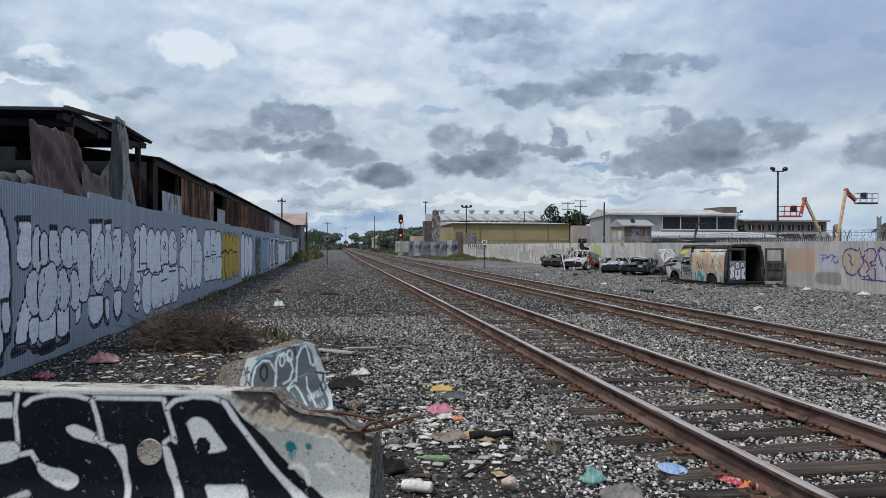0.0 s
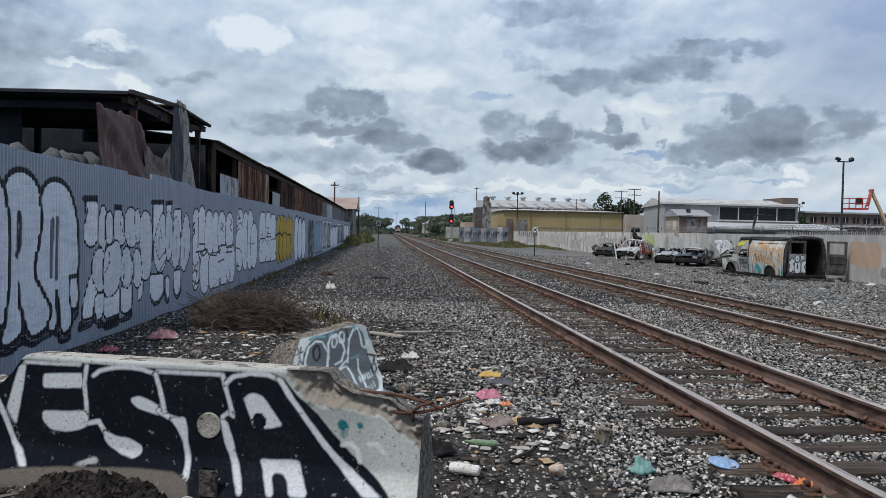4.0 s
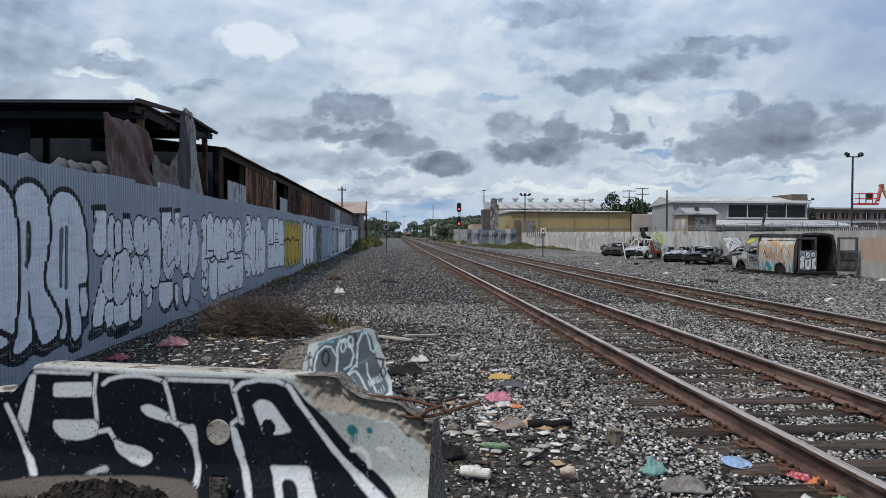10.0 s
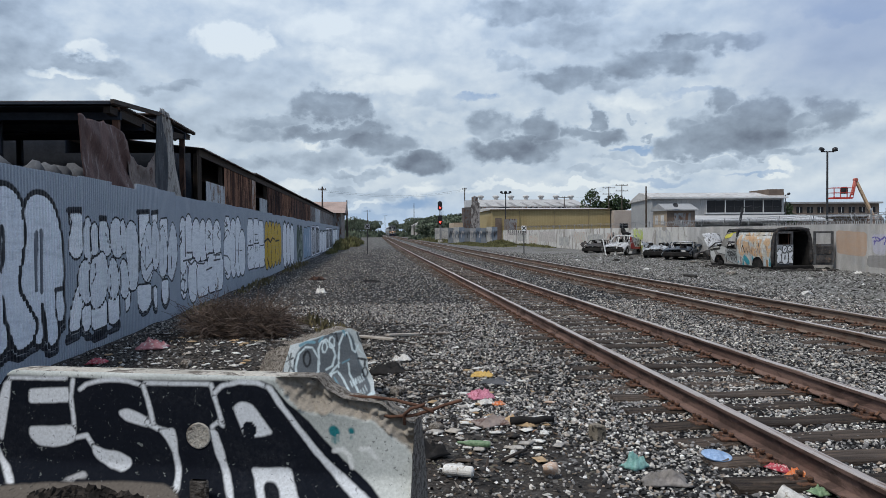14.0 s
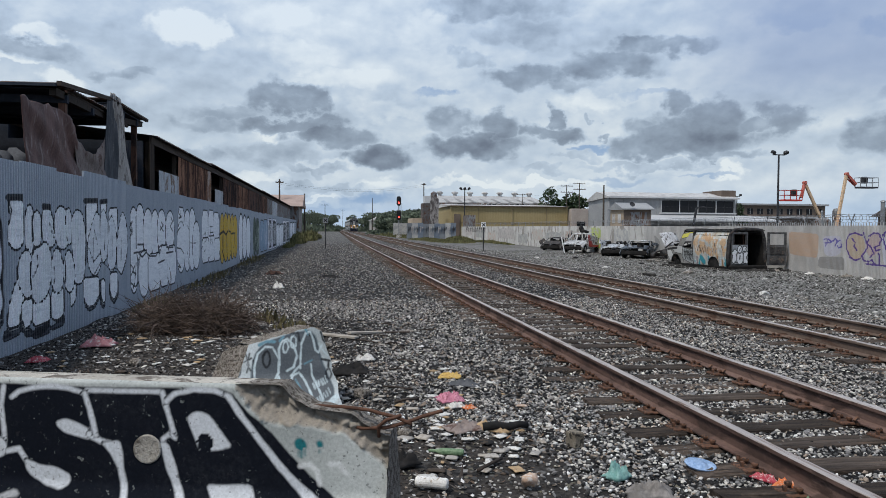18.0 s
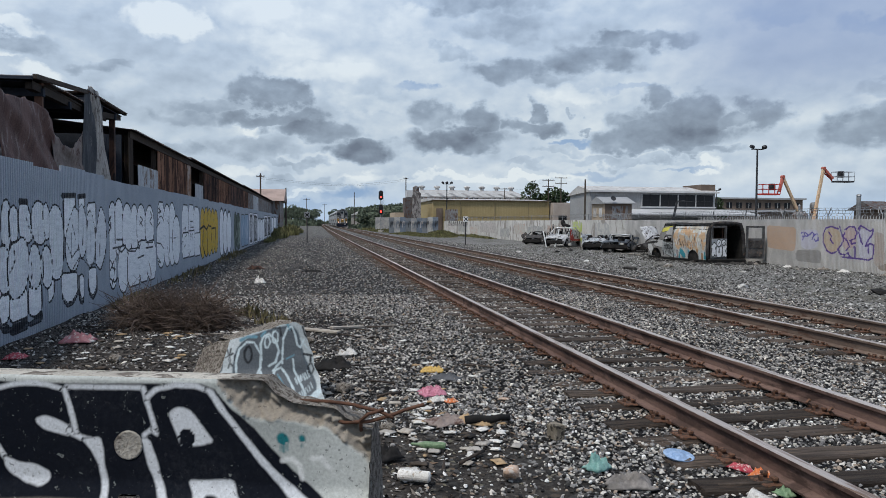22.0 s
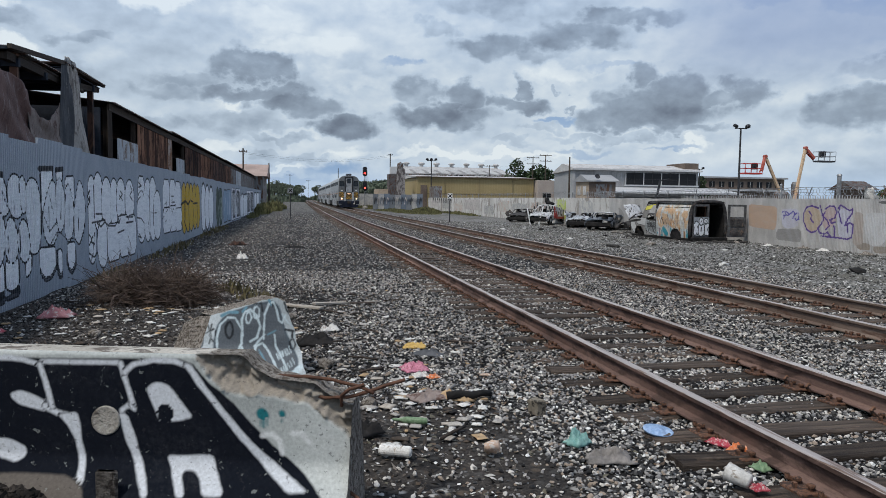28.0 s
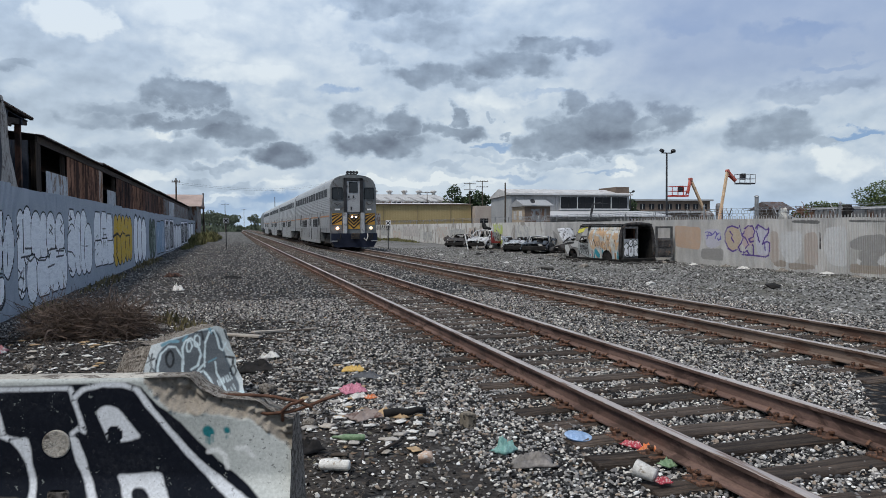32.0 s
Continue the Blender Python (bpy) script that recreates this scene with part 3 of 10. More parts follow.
mat("yellow_foam", (0.48, 0.31, 0.09), (0.58, 0.40, 0.14), 20, 0.8, 0, 0.3, 80, (0.3, 0.2, 0.08), 0.2)
mat("orange_rag", (0.55, 0.13, 0.04), (0.64, 0.22, 0.08), 20, 0.8, 0, 0.3, 80, (0.5, 0.42, 0.36), 0.25)
mat("red_can", (0.32, 0.03, 0.05), (0.42, 0.08, 0.10), 20, 0.5, 0, 0.2, 80, (0.5, 0.42, 0.4), 0.25)
mat("blue_plastic", (0.20, 0.31, 0.50), (0.33, 0.45, 0.63), 20, 0.45, 0, 0.1, 80)
mat("teal_plastic", (0.13, 0.27, 0.25), (0.22, 0.37, 0.34), 20, 0.5, 0, 0.2, 80)
mat("green_plastic", (0.12, 0.20, 0.11), (0.22, 0.31, 0.19), 20, 0.5, 0, 0.2, 80)
mat("grey_bag", (0.13, 0.12, 0.11), (0.27, 0.25, 0.235), 9, 0.6, 0, 0.4, 60)
mat("dull_white", (0.50, 0.49, 0.46), (0.68, 0.67, 0.64), 12, 0.7, 0, 0.3, 70, (0.32, 0.28, 0.23), 0.2)
mat("cardboard", (0.30, 0.21, 0.12), (0.42, 0.30, 0.18), 9, 0.85, 0, 0.3, 60)
mat("pink_dull", (0.34, 0.13, 0.14), (0.46, 0.22, 0.22), 9, 0.8, 0, 0.3, 60, (0.5, 0.45, 0.42), 0.2)
mat("weeds_dry", (0.10, 0.085, 0.04), (0.17, 0.145, 0.08), 0.6, 0.9, 0, 0, 10, island=True, vary=0.5)
mat("peach", (0.42, 0.29, 0.21), (0.54, 0.41, 0.32), 12, 0.8, 0, 0.3, 60, (0.5, 0.46, 0.42), 0.25)
mat("sawn_block", (0.15, 0.13, 0.10), (0.29, 0.255, 0.205), 8, 0.9, 0, 0.15, 50, (0.04, 0.036, 0.03), 0.25)
mat("driftwood", (0.25, 0.22, 0.185), (0.40, 0.365, 0.32), 5, 0.9, 0, 0.4, 50, None, 0, (1, 8, 8))
painted("fence_paint", (0.325, 0.37, 0.425), (0.375, 0.42, 0.475), (0.62, 0.64, 0.67), (0.7, 0.7, 0.7), ring=0.07, rough=0.5, metal=0.05, wear=0.10, bump=0.05)
painted("barrier_paint", (0.34, 0.365, 0.35), (0.50, 0.525, 0.505), (0.02, 0.02, 0.02), (0, 0, 0), line=(0.72, 0.73, 0.74), ring=-0.05, rough=0.85, wear=0.03, bump=0.3, streak=0.0, wobble=0.012, chips=0.5)
MATS["barrier_paint"].node_tree.nodes["Principled BSDF"].inputs["Specular IOR Level"].default_value = 0.06
painted("skull_paint", (0.36, 0.41, 0.43), (0.47, 0.52, 0.54), (0.02, 0.02, 0.02), (0, 0, 0), line=(0.05, 0.07, 0.09), ring=0.02, rough=0.6, wear=0.1, bump=0.5, streak=0.06)
painted("corrugated_pale", (0.41, 0.405, 0.397), (0.57, 0.56, 0.547), (0.6, 0.6, 0.6), (0, 0, 0), ring=-0.05, line=(0.12, 0.07, 0.28), rough=0.55, metal=0.1, wear=0.55, bump=0.05, stretch=(1, 1, 0.35), wobble=0.10)
painted("van_paint", (0.16, 0.15, 0.14), (0.30, 0.295, 0.28), (0.6, 0.6, 0.6), (0, 0, 0), ring=0.02, rough=0.6, wear=0.35, bump=0.3)


# ---- mesh helpers ----
class Mesh:
    """Collects corners and faces; faces may carry a slot number."""

    def __init__(self):
        self.v, self.f, self.s = [], [], []

    def add(self, verts, faces, slot=0):
        o = len(self.v)
        self.v += [tuple(p) for p in verts]
        self.f += [tuple(i + o for i in f) for f in faces]
        self.s += [slot] * len(faces)
        return self

    def box(self, x0, x1, y0, y1, z0, z1, m=None, slot=0):
        p = [Vector((x, y, z)) for z in (z0, z1) for y in (y0, y1) for x in (x0, x1)]
        if m is not None:
            p = [m @ q for q in p]
        return self.add(p, [(0, 2, 3, 1), (4, 5, 7, 6), (0, 1, 5, 4), (2, 6, 7, 3), (0, 4, 6, 2), (1, 3, 7, 5)], slot)

    def chamfer_box(self, x0, x1, y0, y1, z0, z1, c, m=None, slot=0):
        """A box with its upright edges and its top rim cut by c."""
        pts = []
        for zz, i in ((z0, 0), (z1 - c, 0), (z1, c)):
            a, b, d, e = x0 + i, x1 - i, y0 + i, y1 - i
            pts += [(a + c, d, zz), (b - c, d, zz), (b, d + c, zz), (b, e - c, zz), (b - c, e, zz), (a + c, e, zz), (a, e - c, zz), (a, d + c, zz)]
        pts = [Vector(p) for p in pts]
        if m is not None:
            pts = [m @ q for q in pts]
        f = [tuple(range(7, -1, -1)), tuple(range(16, 24))]
        for k in (0, 8):
            f += [(k + i, k + (i + 1) % 8, k + 8 + (i + 1) % 8, k + 8 + i) for i in range(8)]
        return self.add(pts, f, slot)

    def tube(self, path, radius, n=8, slot=0, caps=True, r1=None):
        """A round bar along points; radius may fall to r1."""
        path = [Vector(p) for p in path]
        rings = []
        for i, p in enumerate(path):
            d = (path[min(i + 1, len(path) - 1)] - path[max(i - 1, 0)]).normalized()
            a = d.orthogonal().normalized() if i == 0 else (a - d * a.dot(d)).normalized()
            b = d.cross(a)
            r = radius if r1 is None else radius + (r1 - radius) * i / (len(path) - 1)
            rings.append([p + (a * math.cos(k * 2 * math.pi / n) + b * math.sin(k * 2 * math.pi / n)) * r for k in range(n)])
        f = []
        for i in range(len(path) - 1):
            f += [(i * n + k, i * n + (k + 1) % n, (i + 1) * n + (k + 1) % n, (i + 1) * n + k) for k in range(n)]
        if caps:
            f += [tuple(range(n - 1, -1, -1)), tuple((len(path) - 1) * n + k for k in range(n))]
        return self.add([q for r in rings for q in r], f, slot)

    def disc(self, c, axis, r, thick, n=16, slot=0):
        axis = Vector(axis).normalized()
        return self.tube([Vector(c) - axis * thick / 2, Vector(c) + axis * thick / 2], r, n, slot)

    def prism(self, profile, a, b, to3, slot=0):
        """A closed outline swept from a to b; to3(u, v, w) gives the place."""
        n = len(profile)
        pts = [to3(u, v, a) for u, v in profile] + [to3(u, v, b) for u, v in profile]
        f = [tuple(range(n - 1, -1, -1)), tuple(range(n, 2 * n))] + [(i, (i + 1) % n, n + (i + 1) % n, n + i) for i in range(n)]
        return self.add(pts, f, slot)

    def lathe(self, profile, n=14, m=None, slot=0):
        """A body of revolution about z from (radius, height) pairs."""
        pts = [Vector((r * math.cos(k * 2 * math.pi / n), r * math.sin(k * 2 * math.pi / n), h)) for r, h in profile for k in range(n)]
        if m is not None:
            pts = [m @ p for p in pts]
        f = [(i * n + k, i * n + (k + 1) % n, (i + 1) * n + (k + 1) % n, (i + 1) * n + k) for i in range(len(profile) - 1) for k in range(n)]
        f += [tuple(range(n - 1, -1, -1)), tuple((len(profile) - 1) * n + k for k in range(n))]
        return self.add(pts, f, slot)

    def sheet(self, fn, nu, nv, slot=0):
        """A surface fn(u, v) over the unit square."""
        pts = [fn(i / nu, j / nv) for j in range(nv + 1) for i in range(nu + 1)]
        w = nu + 1
        return self.add(pts, [(j * w + i, j * w + i + 1, (j + 1) * w + i + 1, (j + 1) * w + i) for j in range(nv) for i in range(nu)], slot)

    def lump(self, c, size, seed=0, rough=0.25, sub=1, m=None, slot=0):
        """An irregular rounded lump."""
        bm = bmesh.new()
        bmesh.ops.create_icosphere(bm, subdivisions=sub, radius=0.5)
        pts = []
        for v in bm.verts:
            k = 1 + rough * 2 * noise.noise(v.co * 2.2 + Vector((seed * 3.7, seed * 1.3, 5)))
            p = Vector((v.co.x * size[0] * k, v.co.y * size[1] * k, v.co.z * size[2] * k))
            pts.append((m @ p if m is not None else p) + Vector(c))
        f = [tuple(v.index for v in fc.verts) for fc in bm.faces]
        bm.free()
        return self.add(pts, f, slot)


def data_of(name, mesh, mats):
    me = bpy.data.meshes.new(name)
    me.from_pydata(mesh.v, [], mesh.f)
    for m in mats if isinstance(mats, (list, tuple)) else [mats]:
        me.materials.append(MATS[m])
    if any(mesh.s):
        me.polygons.foreach_set("material_index", mesh.s)
    return me


def part(name, mesh, mats, parent=None, label="", smooth=False):
    me = data_of(name, mesh, mats)
    if smooth:
        me.polygons.foreach_set("use_smooth", [True] * len(me.polygons))
    ob = new(name, me)
    ob.parent = parent
    return tagged(ob, label) if label else ob


def thing(name, label, category, group="", kind="", at=None):
    ob = new(name)
    ob.empty_display_size = 0.2
    if at is not None:
        ob.matrix_basis = at
    return tagged(ob, label, category, group, kind)


def share(name, me, parent, m):
    ob = new(name, me)
    ob.parent = parent
    ob.matrix_basis = m
    return ob


# ---- sprayed paint: distances to strokes ----
def capsule(p, strokes):
    """Least distance of the points p (n x 2) to strokes (x0, z0, x1, z1, radius), less the radius."""
    d = np.full(len(p), 9.0)
    for st in strokes:
        if len(st) != 5 or isinstance(st[0], tuple):
            # a closed outline, corners in order
            e, odd = np.full(len(p), 81.0), np.zeros(len(p), bool)
            for a, b in zip(st, st[1:] + st[:1]):
                ab, ap = np.array(b) - a, p - a
                q = ap - np.clip((ap @ ab) / max(ab @ ab, 1e-9), 0, 1)[:, None] * ab
                e = np.minimum(e, (q * q).sum(1))
                odd ^= ((a[1] > p[:, 1]) != (b[1] > p[:, 1])) & (ap[:, 0] < ab[0] * ap[:, 1] / (ab[1] or 1e-9))
            e = np.sqrt(e) * np.where(odd, -1, 1)
            d = np.minimum(d, e)
            continue
        x0, z0, x1, z1, r = st
        a, b = np.array((x0, z0)), np.array((x1, z1))
        ab = b - a
        t = np.clip(((p - a) @ ab) / max(ab @ ab, 1e-9), 0, 1)
        d = np.minimum(d, np.linalg.norm(p - a - t[:, None] * ab, axis=1) - r)
    return d


def rounded(pts, times=2, cut=0.05):
    """A closed outline with its corners cut off, by no more than cut."""
    for _ in range(times):
        out = []
        for a, b in zip(pts, pts[1:] + pts[:1]):
            k = min(0.25, cut / max(math.dist(a, b), 1e-6))
            out += [(a[0] + (b[0] - a[0]) * k, a[1] + (b[1] - a[1]) * k), (b[0] + (a[0] - b[0]) * k, b[1] + (a[1] - b[1]) * k)]
        pts, cut = tuple(out), cut * 0.4
    return pts


def spray(me, uv, fills, strokes, ink, ring=-9.0):
    """Writes the paint onto the mesh. fills: (strokes, colour); uv: n x 2 places on the face."""
    n = len(uv)
    fill, tone = np.full(n, 9.0), np.tile((0.5, 0.5, 0.5, 1.0), (n, 1))
    best = np.full(n, 9.0)
    for st, c, *own in fills:
        d = capsule(uv, st) - (own[1] if len(own) > 1 else 0.0)
        if own:
            d = np.where(d > 0, d * (0.07 / own[0]), d)
        take = (d < best) | (d < ring)
        tone[take] = (*c, 1)
        best = np.where(d < ring, d, np.minimum(best, d))
    fill = best
    line, inkc = np.full(n, 9.0), np.tile((*ink, 1.0), (n, 1))
    for st, c in strokes:
        d = capsule(uv, st)
        take = d < line
        inkc[take] = (*c, 1)
        line = np.minimum(line, d)
    for nm, v in (("fill", fill), ("stroke", line)):
        me.attributes.new(nm, "FLOAT", "POINT").data.foreach_set("value", v.astype(np.float32))
    for nm, v in (("tone", tone), ("ink", inkc)):
        me.attributes.new(nm, "FLOAT_COLOR", "POINT").data.foreach_set("color", v.astype(np.float32).ravel())


# ---- ground ----
def ease(v, a, b):
    t = min(max((v - a) / (b - a), 0.0), 1.0)
    return t * t * (3 - 2 * t)


def ground_z(x, y):
    z = -0.26 * ease(x, 9.8, 14.0) - 0.03
    if abs(x) < 40 and y < 60:
        soft = ease(x, 2.2, 0.5)
        z += noise.noise((x * 0.9, y * 0.9, 0)) * 0.035 * soft + noise.noise((x * 0.35, y * 0.35, 4)) * 0.04 * soft
        z += 0.05 * noise.noise((x * 0.5, y * 0.5, 9)) * ease(x, 12, 15)
        z += 0.19 * math.exp(-((x + 1.35) / 0.85) ** 4 - ((y - 4.45) / 0.5) ** 2)
        z += 0.07 * math.exp(-((x + 2.2) / 1.3) ** 2 - ((y - 11.5) / 2.0) ** 2)
    return z


def spaced(a, b, fine, far_a, far_b):
    out = list(np.arange(a, b, fine))
    s, v = fine, a
    while v > far_a:
        s *= 1.25
        v -= s
        out.insert(0, v)
    s, v = fine, out[-1]
    while v < far_b:
        s *= 1.18
        v += s
        out.append(v)
    return out


def build_ground():
    xs, ys = spaced(-5.0, 4.0, 0.16, -2500, 2500), spaced(2.0, 16.0, 0.16, -1500, 3500)
    m = Mesh()
    w = len(xs)
    m.v = [(x, y, ground_z(x, y)) for y in ys for x in xs]
    m.f = [(j * w + i, j * w + i + 1, (j + 1) * w + i + 1, (j + 1) * w + i) for j in range(len(ys) - 1) for i in range(w - 1)]
    m.s = [0] * len(m.f)
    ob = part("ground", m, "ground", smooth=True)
    tagged(ob, "dark soil and grey crushed-stone ground beside railway tracks", "ground", kind="structure")


build_ground()


def scatter_stones(name, label, n, place, size, material, faces20, seed, flat=0.65, long=1.0, lift=0.35):
    """Many loose stones in one mesh: place(rng, n) gives x, y arrays; size(rng, n) the widths."""
    rng = np.random.default_rng(seed)
    if faces20:
        t = (1 + 5 ** 0.5) / 2
        base = np.array([(-1, t, 0), (1, t, 0), (-1, -t, 0), (1, -t, 0), (0, -1, t), (0, 1, t), (0, -1, -t), (0, 1, -t), (t, 0, -1), (t, 0, 1), (-t, 0, -1), (-t, 0, 1)]) / 1.9
        tri = np.array([(0, 11, 5), (0, 5, 1), (0, 1, 7), (0, 7, 10), (0, 10, 11), (1, 5, 9), (5, 11, 4), (11, 10, 2), (10, 7, 6), (7, 1, 8), (3, 9, 4), (3, 4, 2), (3, 2, 6), (3, 6, 8), (3, 8, 9), (4, 9, 5), (2, 4, 11), (6, 2, 10), (8, 6, 7), (9, 8, 1)])
    else:
        base = np.array([(1, 0, 0), (0, 1, 0), (-1, 0, 0), (0, -1, 0), (0, 0, 1), (0, 0, -1)], float)
        tri = np.array([(0, 1, 4), (1, 2, 4), (2, 3, 4), (3, 0, 4), (1, 0, 5), (2, 1, 5), (3, 2, 5), (0, 3, 5)])
    x, y = place(rng, n)
    n = len(x)
    s = size(rng, n) / 2
    k = len(base)
    p = base[None] * (1 + rng.uniform(-0.38, 0.38, (n, k, 3)))
    p = p * np.stack((s * rng.uniform(0.8, 1.4, n) * rng.uniform(1.0, long, n), s * rng.uniform(0.7, 1.1, n), s * rng.uniform(max(flat - 0.2, 0.06), flat + 0.2, n)), 1)[:, None]
    a = rng.uniform(0, 2 * math.pi, n)
    tilt = rng.uniform(-0.7, 0.7, n)
    c, si = np.cos(tilt)[:, None], np.sin(tilt)[:, None]
    q = p.copy()
    q[:, :, 0], q[:, :, 2] = p[:, :, 0] * c - p[:, :, 2] * si, p[:, :, 0] * si + p[:, :, 2] * c
    c, si = np.cos(a)[:, None], np.sin(a)[:, None]
    p[:, :, 0], p[:, :, 1], p[:, :, 2] = q[:, :, 0] * c - q[:, :, 1] * si, q[:, :, 0] * si + q[:, :, 1] * c, q[:, :, 2]
    z = np.array([ground_z(float(u), float(v)) for u, v in zip(x, y)]) + s * rng.uniform(0.1, lift, n)
    p += np.stack((x, y, z), 1)[:, None]
    me = bpy.data.meshes.new(name)
    me.vertices.add(n * k)
    me.vertices.foreach_set("co", p.astype(np.float32).ravel())
    f = (tri[None] + (np.arange(n) * k)[:, None, None]).reshape(-1, 3)
    me.loops.add(f.size)
    me.loops.foreach_set("vertex_index", f.ravel().astype(np.int32))
    me.polygons.add(len(f))
    me.polygons.foreach_set("loop_start", np.arange(0, f.size, 3, dtype=np.int32))
    me.polygons.foreach_set("use_smooth", [False] * len(f))
    me.update(calc_edges=True)
    me.validate()
    me.materials.append(MATS[material])
    return tagged(new(name, me), label, "gravel", kind="stuff")


def wedge(x0, x1, y0, y1, keep=None):
    """Random places over a stretch of the plan."""
    def place(rng, n):
        x, y = rng.uniform(x0, x1, n), rng.uniform(y0, y1, n)
        if keep is not None:
            ok = keep(x, y, rng)
            x, y = x[ok], y[ok]
        return x, y
    return place


def grain(lo, hi):
    return lambda rng, n: lo + (hi - lo) * rng.beta(1.6, 3.0, n)


def off_soil(x, y, rng):
    soil = np.clip((x + 0.2 + 1.4 * np.sin(y * 0.9) * 0.4) / 1.8, 0.10, 1.0)
    soil = np.maximum(soil, np.clip((y - 11) / 8, 0, 0.8))
    near = (y < 6.2) & (x < 1.9)
    soil = np.where(near, soil * 0.28, soil)
    return rng.uniform(0, 1, len(x)) < soil


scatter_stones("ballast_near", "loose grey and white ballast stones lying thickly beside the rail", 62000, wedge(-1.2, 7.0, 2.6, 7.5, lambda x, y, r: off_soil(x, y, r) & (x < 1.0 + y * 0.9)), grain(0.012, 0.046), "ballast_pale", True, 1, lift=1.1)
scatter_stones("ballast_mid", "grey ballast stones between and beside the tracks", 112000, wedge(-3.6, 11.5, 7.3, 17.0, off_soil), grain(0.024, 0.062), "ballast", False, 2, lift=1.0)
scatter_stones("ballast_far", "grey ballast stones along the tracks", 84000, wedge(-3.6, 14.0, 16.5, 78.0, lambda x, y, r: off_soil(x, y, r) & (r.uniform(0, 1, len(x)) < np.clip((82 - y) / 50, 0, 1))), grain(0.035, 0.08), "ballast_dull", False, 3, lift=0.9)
scatter_stones("soil_stones", "small dark clods and stones on the soil strip", 26000, wedge(-3.6, 2.0, 3.2, 14.0, lambda x, y, r: r.uniform(0, 1, len(x)) < np.clip((2.2 - x) / 2.5, 0, 1)), grain(0.012, 0.06), "soil_stones", False, 4, 0.5)
scatter_stones("yard_stones", "pale crushed stones over the yard by the wrecked cars", 46000, wedge(10.5, 22.0, 8.5, 62.0, lambda x, y, r: r.uniform(0, 1, len(x)) < np.clip((66 - y) / 30, 0, 1)), grain(0.04, 0.12), "yard_stone", False, 5, 0.45, lift=0.8)
scatter_stones("rubbish_scraps", "scraps of paper, wood, plastic and rag strewn over the soil", 6500, wedge(-3.3, 2.6, 3.6, 13.0, lambda x, y, r: r.uniform(0, 1, len(x)) < np.exp(-((x - 0.9) / 1.5) ** 2 - ((y - 5.8) / 2.2) ** 2) + 0.2 * (x < 0)), grain(0.015, 0.07), "rubbish", False, 6, 0.25)

scatter_stones("wood_chips", "dark splinters of bark, wood and charred board on the soil", 9000, wedge(-3.5, 2.4, 3.6, 15.0, lambda x, y, r: r.uniform(0, 1, len(x)) < np.clip((2.4 - x) / 2.2, 0, 1) * 0.8), grain(0.015, 0.05), "chips", False, 7, 0.2, 4.5)


# ---- railway tracks ----
CURVE0, CURVE_L, CURVE_K = 30.0, 60.0, 0.007


def curve_x(y):
    """How far the line bends to the right at a distance."""
    if y < CURVE0:
        return 0.0
    if y < CURVE0 + CURVE_L:
        return CURVE_K * (y - CURVE0) ** 2 / (2 * CURVE_L)
    return CURVE_K * (y - CURVE0 - CURVE_L / 2)


RAIL = [(-0.075, 0), (0.075, 0), (0.075, 0.012), (0.012, 0.03), (0.010, 0.118), (0.036, 0.132), (0.037, 0.158), (0.030, 0.165), (-0.030, 0.165), (-0.037, 0.158), (-0.036, 0.132), (-0.010, 0.118), (-0.012, 0.03), (-0.075, 0.012)]


def tie_mesh(seed):
    m = Mesh()
    rnd = random.Random(seed)
    n, c = 10, 0.012
    for i in range(n + 1):
        x = -1.3 + 2.6 * i / n
        j = [rnd.uniform(-0.008, 0.008) for _ in range(6)]
        m.v += [(x, -0.115 + j[0], -0.17), (x, -0.115 + j[1], -c + j[4]), (x, -0.1 + j[1], j[4]), (x, 0.1 + j[2], j[5]), (x, 0.115 + j[2], -c + j[5]), (x, 0.115 + j[3], -0.17)]
    for i in range(n):
        a, b = i * 6, i * 6 + 6
        m.f += [(a + k, b + k, b + k + 1, a + k + 1) for k in range(5)]
    m.f += [(0, 1, 2, 3, 4, 5), tuple(n * 6 + k for k in (5, 4, 3, 2, 1, 0))]
    m.s = [0] * len(m.f)
    return m


def plate_mesh():
    """Tie plate with spikes and the two rail anchors beside the tie."""
    m = Mesh()
    m.chamfer_box(-0.19, 0.19, -0.095, 0.095, 0.0, 0.018, 0.006)
    for x in (-0.10, 0.10):
        for y in (-0.06, 0.05):
            m.box(x - 0.012, x + 0.012, y - 0.012, y + 0.012, 0.015, 0.045)
            m.chamfer_box(x - 0.022, x + 0.016, y - 0.02, y + 0.02, 0.04, 0.058, 0.005)
    for x in (-0.16, 0.16):
        m.box(x - 0.01, x + 0.01, -0.012, 0.012, 0.015, 0.05)
    return m


def anchor_mesh():
    m = Mesh()
    m.tube([(-0.10, 0, 0.03), (-0.105, 0, 0.005), (-0.06, 0, -0.012), (0.05, 0, -0.012), (0.09, 0, 0.0), (0.115, 0, 0.035), (0.085, 0, 0.055)], 0.016, 6)
    return m


TIES = [data_of("tie", tie_mesh(i), "tie_wood") for i in range(5)]
PLATE, ANCHOR = data_of("tie_plate", plate_mesh(), "plate_rust"), data_of("rail_anchor", anchor_mesh(), "plate_rust")
Y_END = 720.0


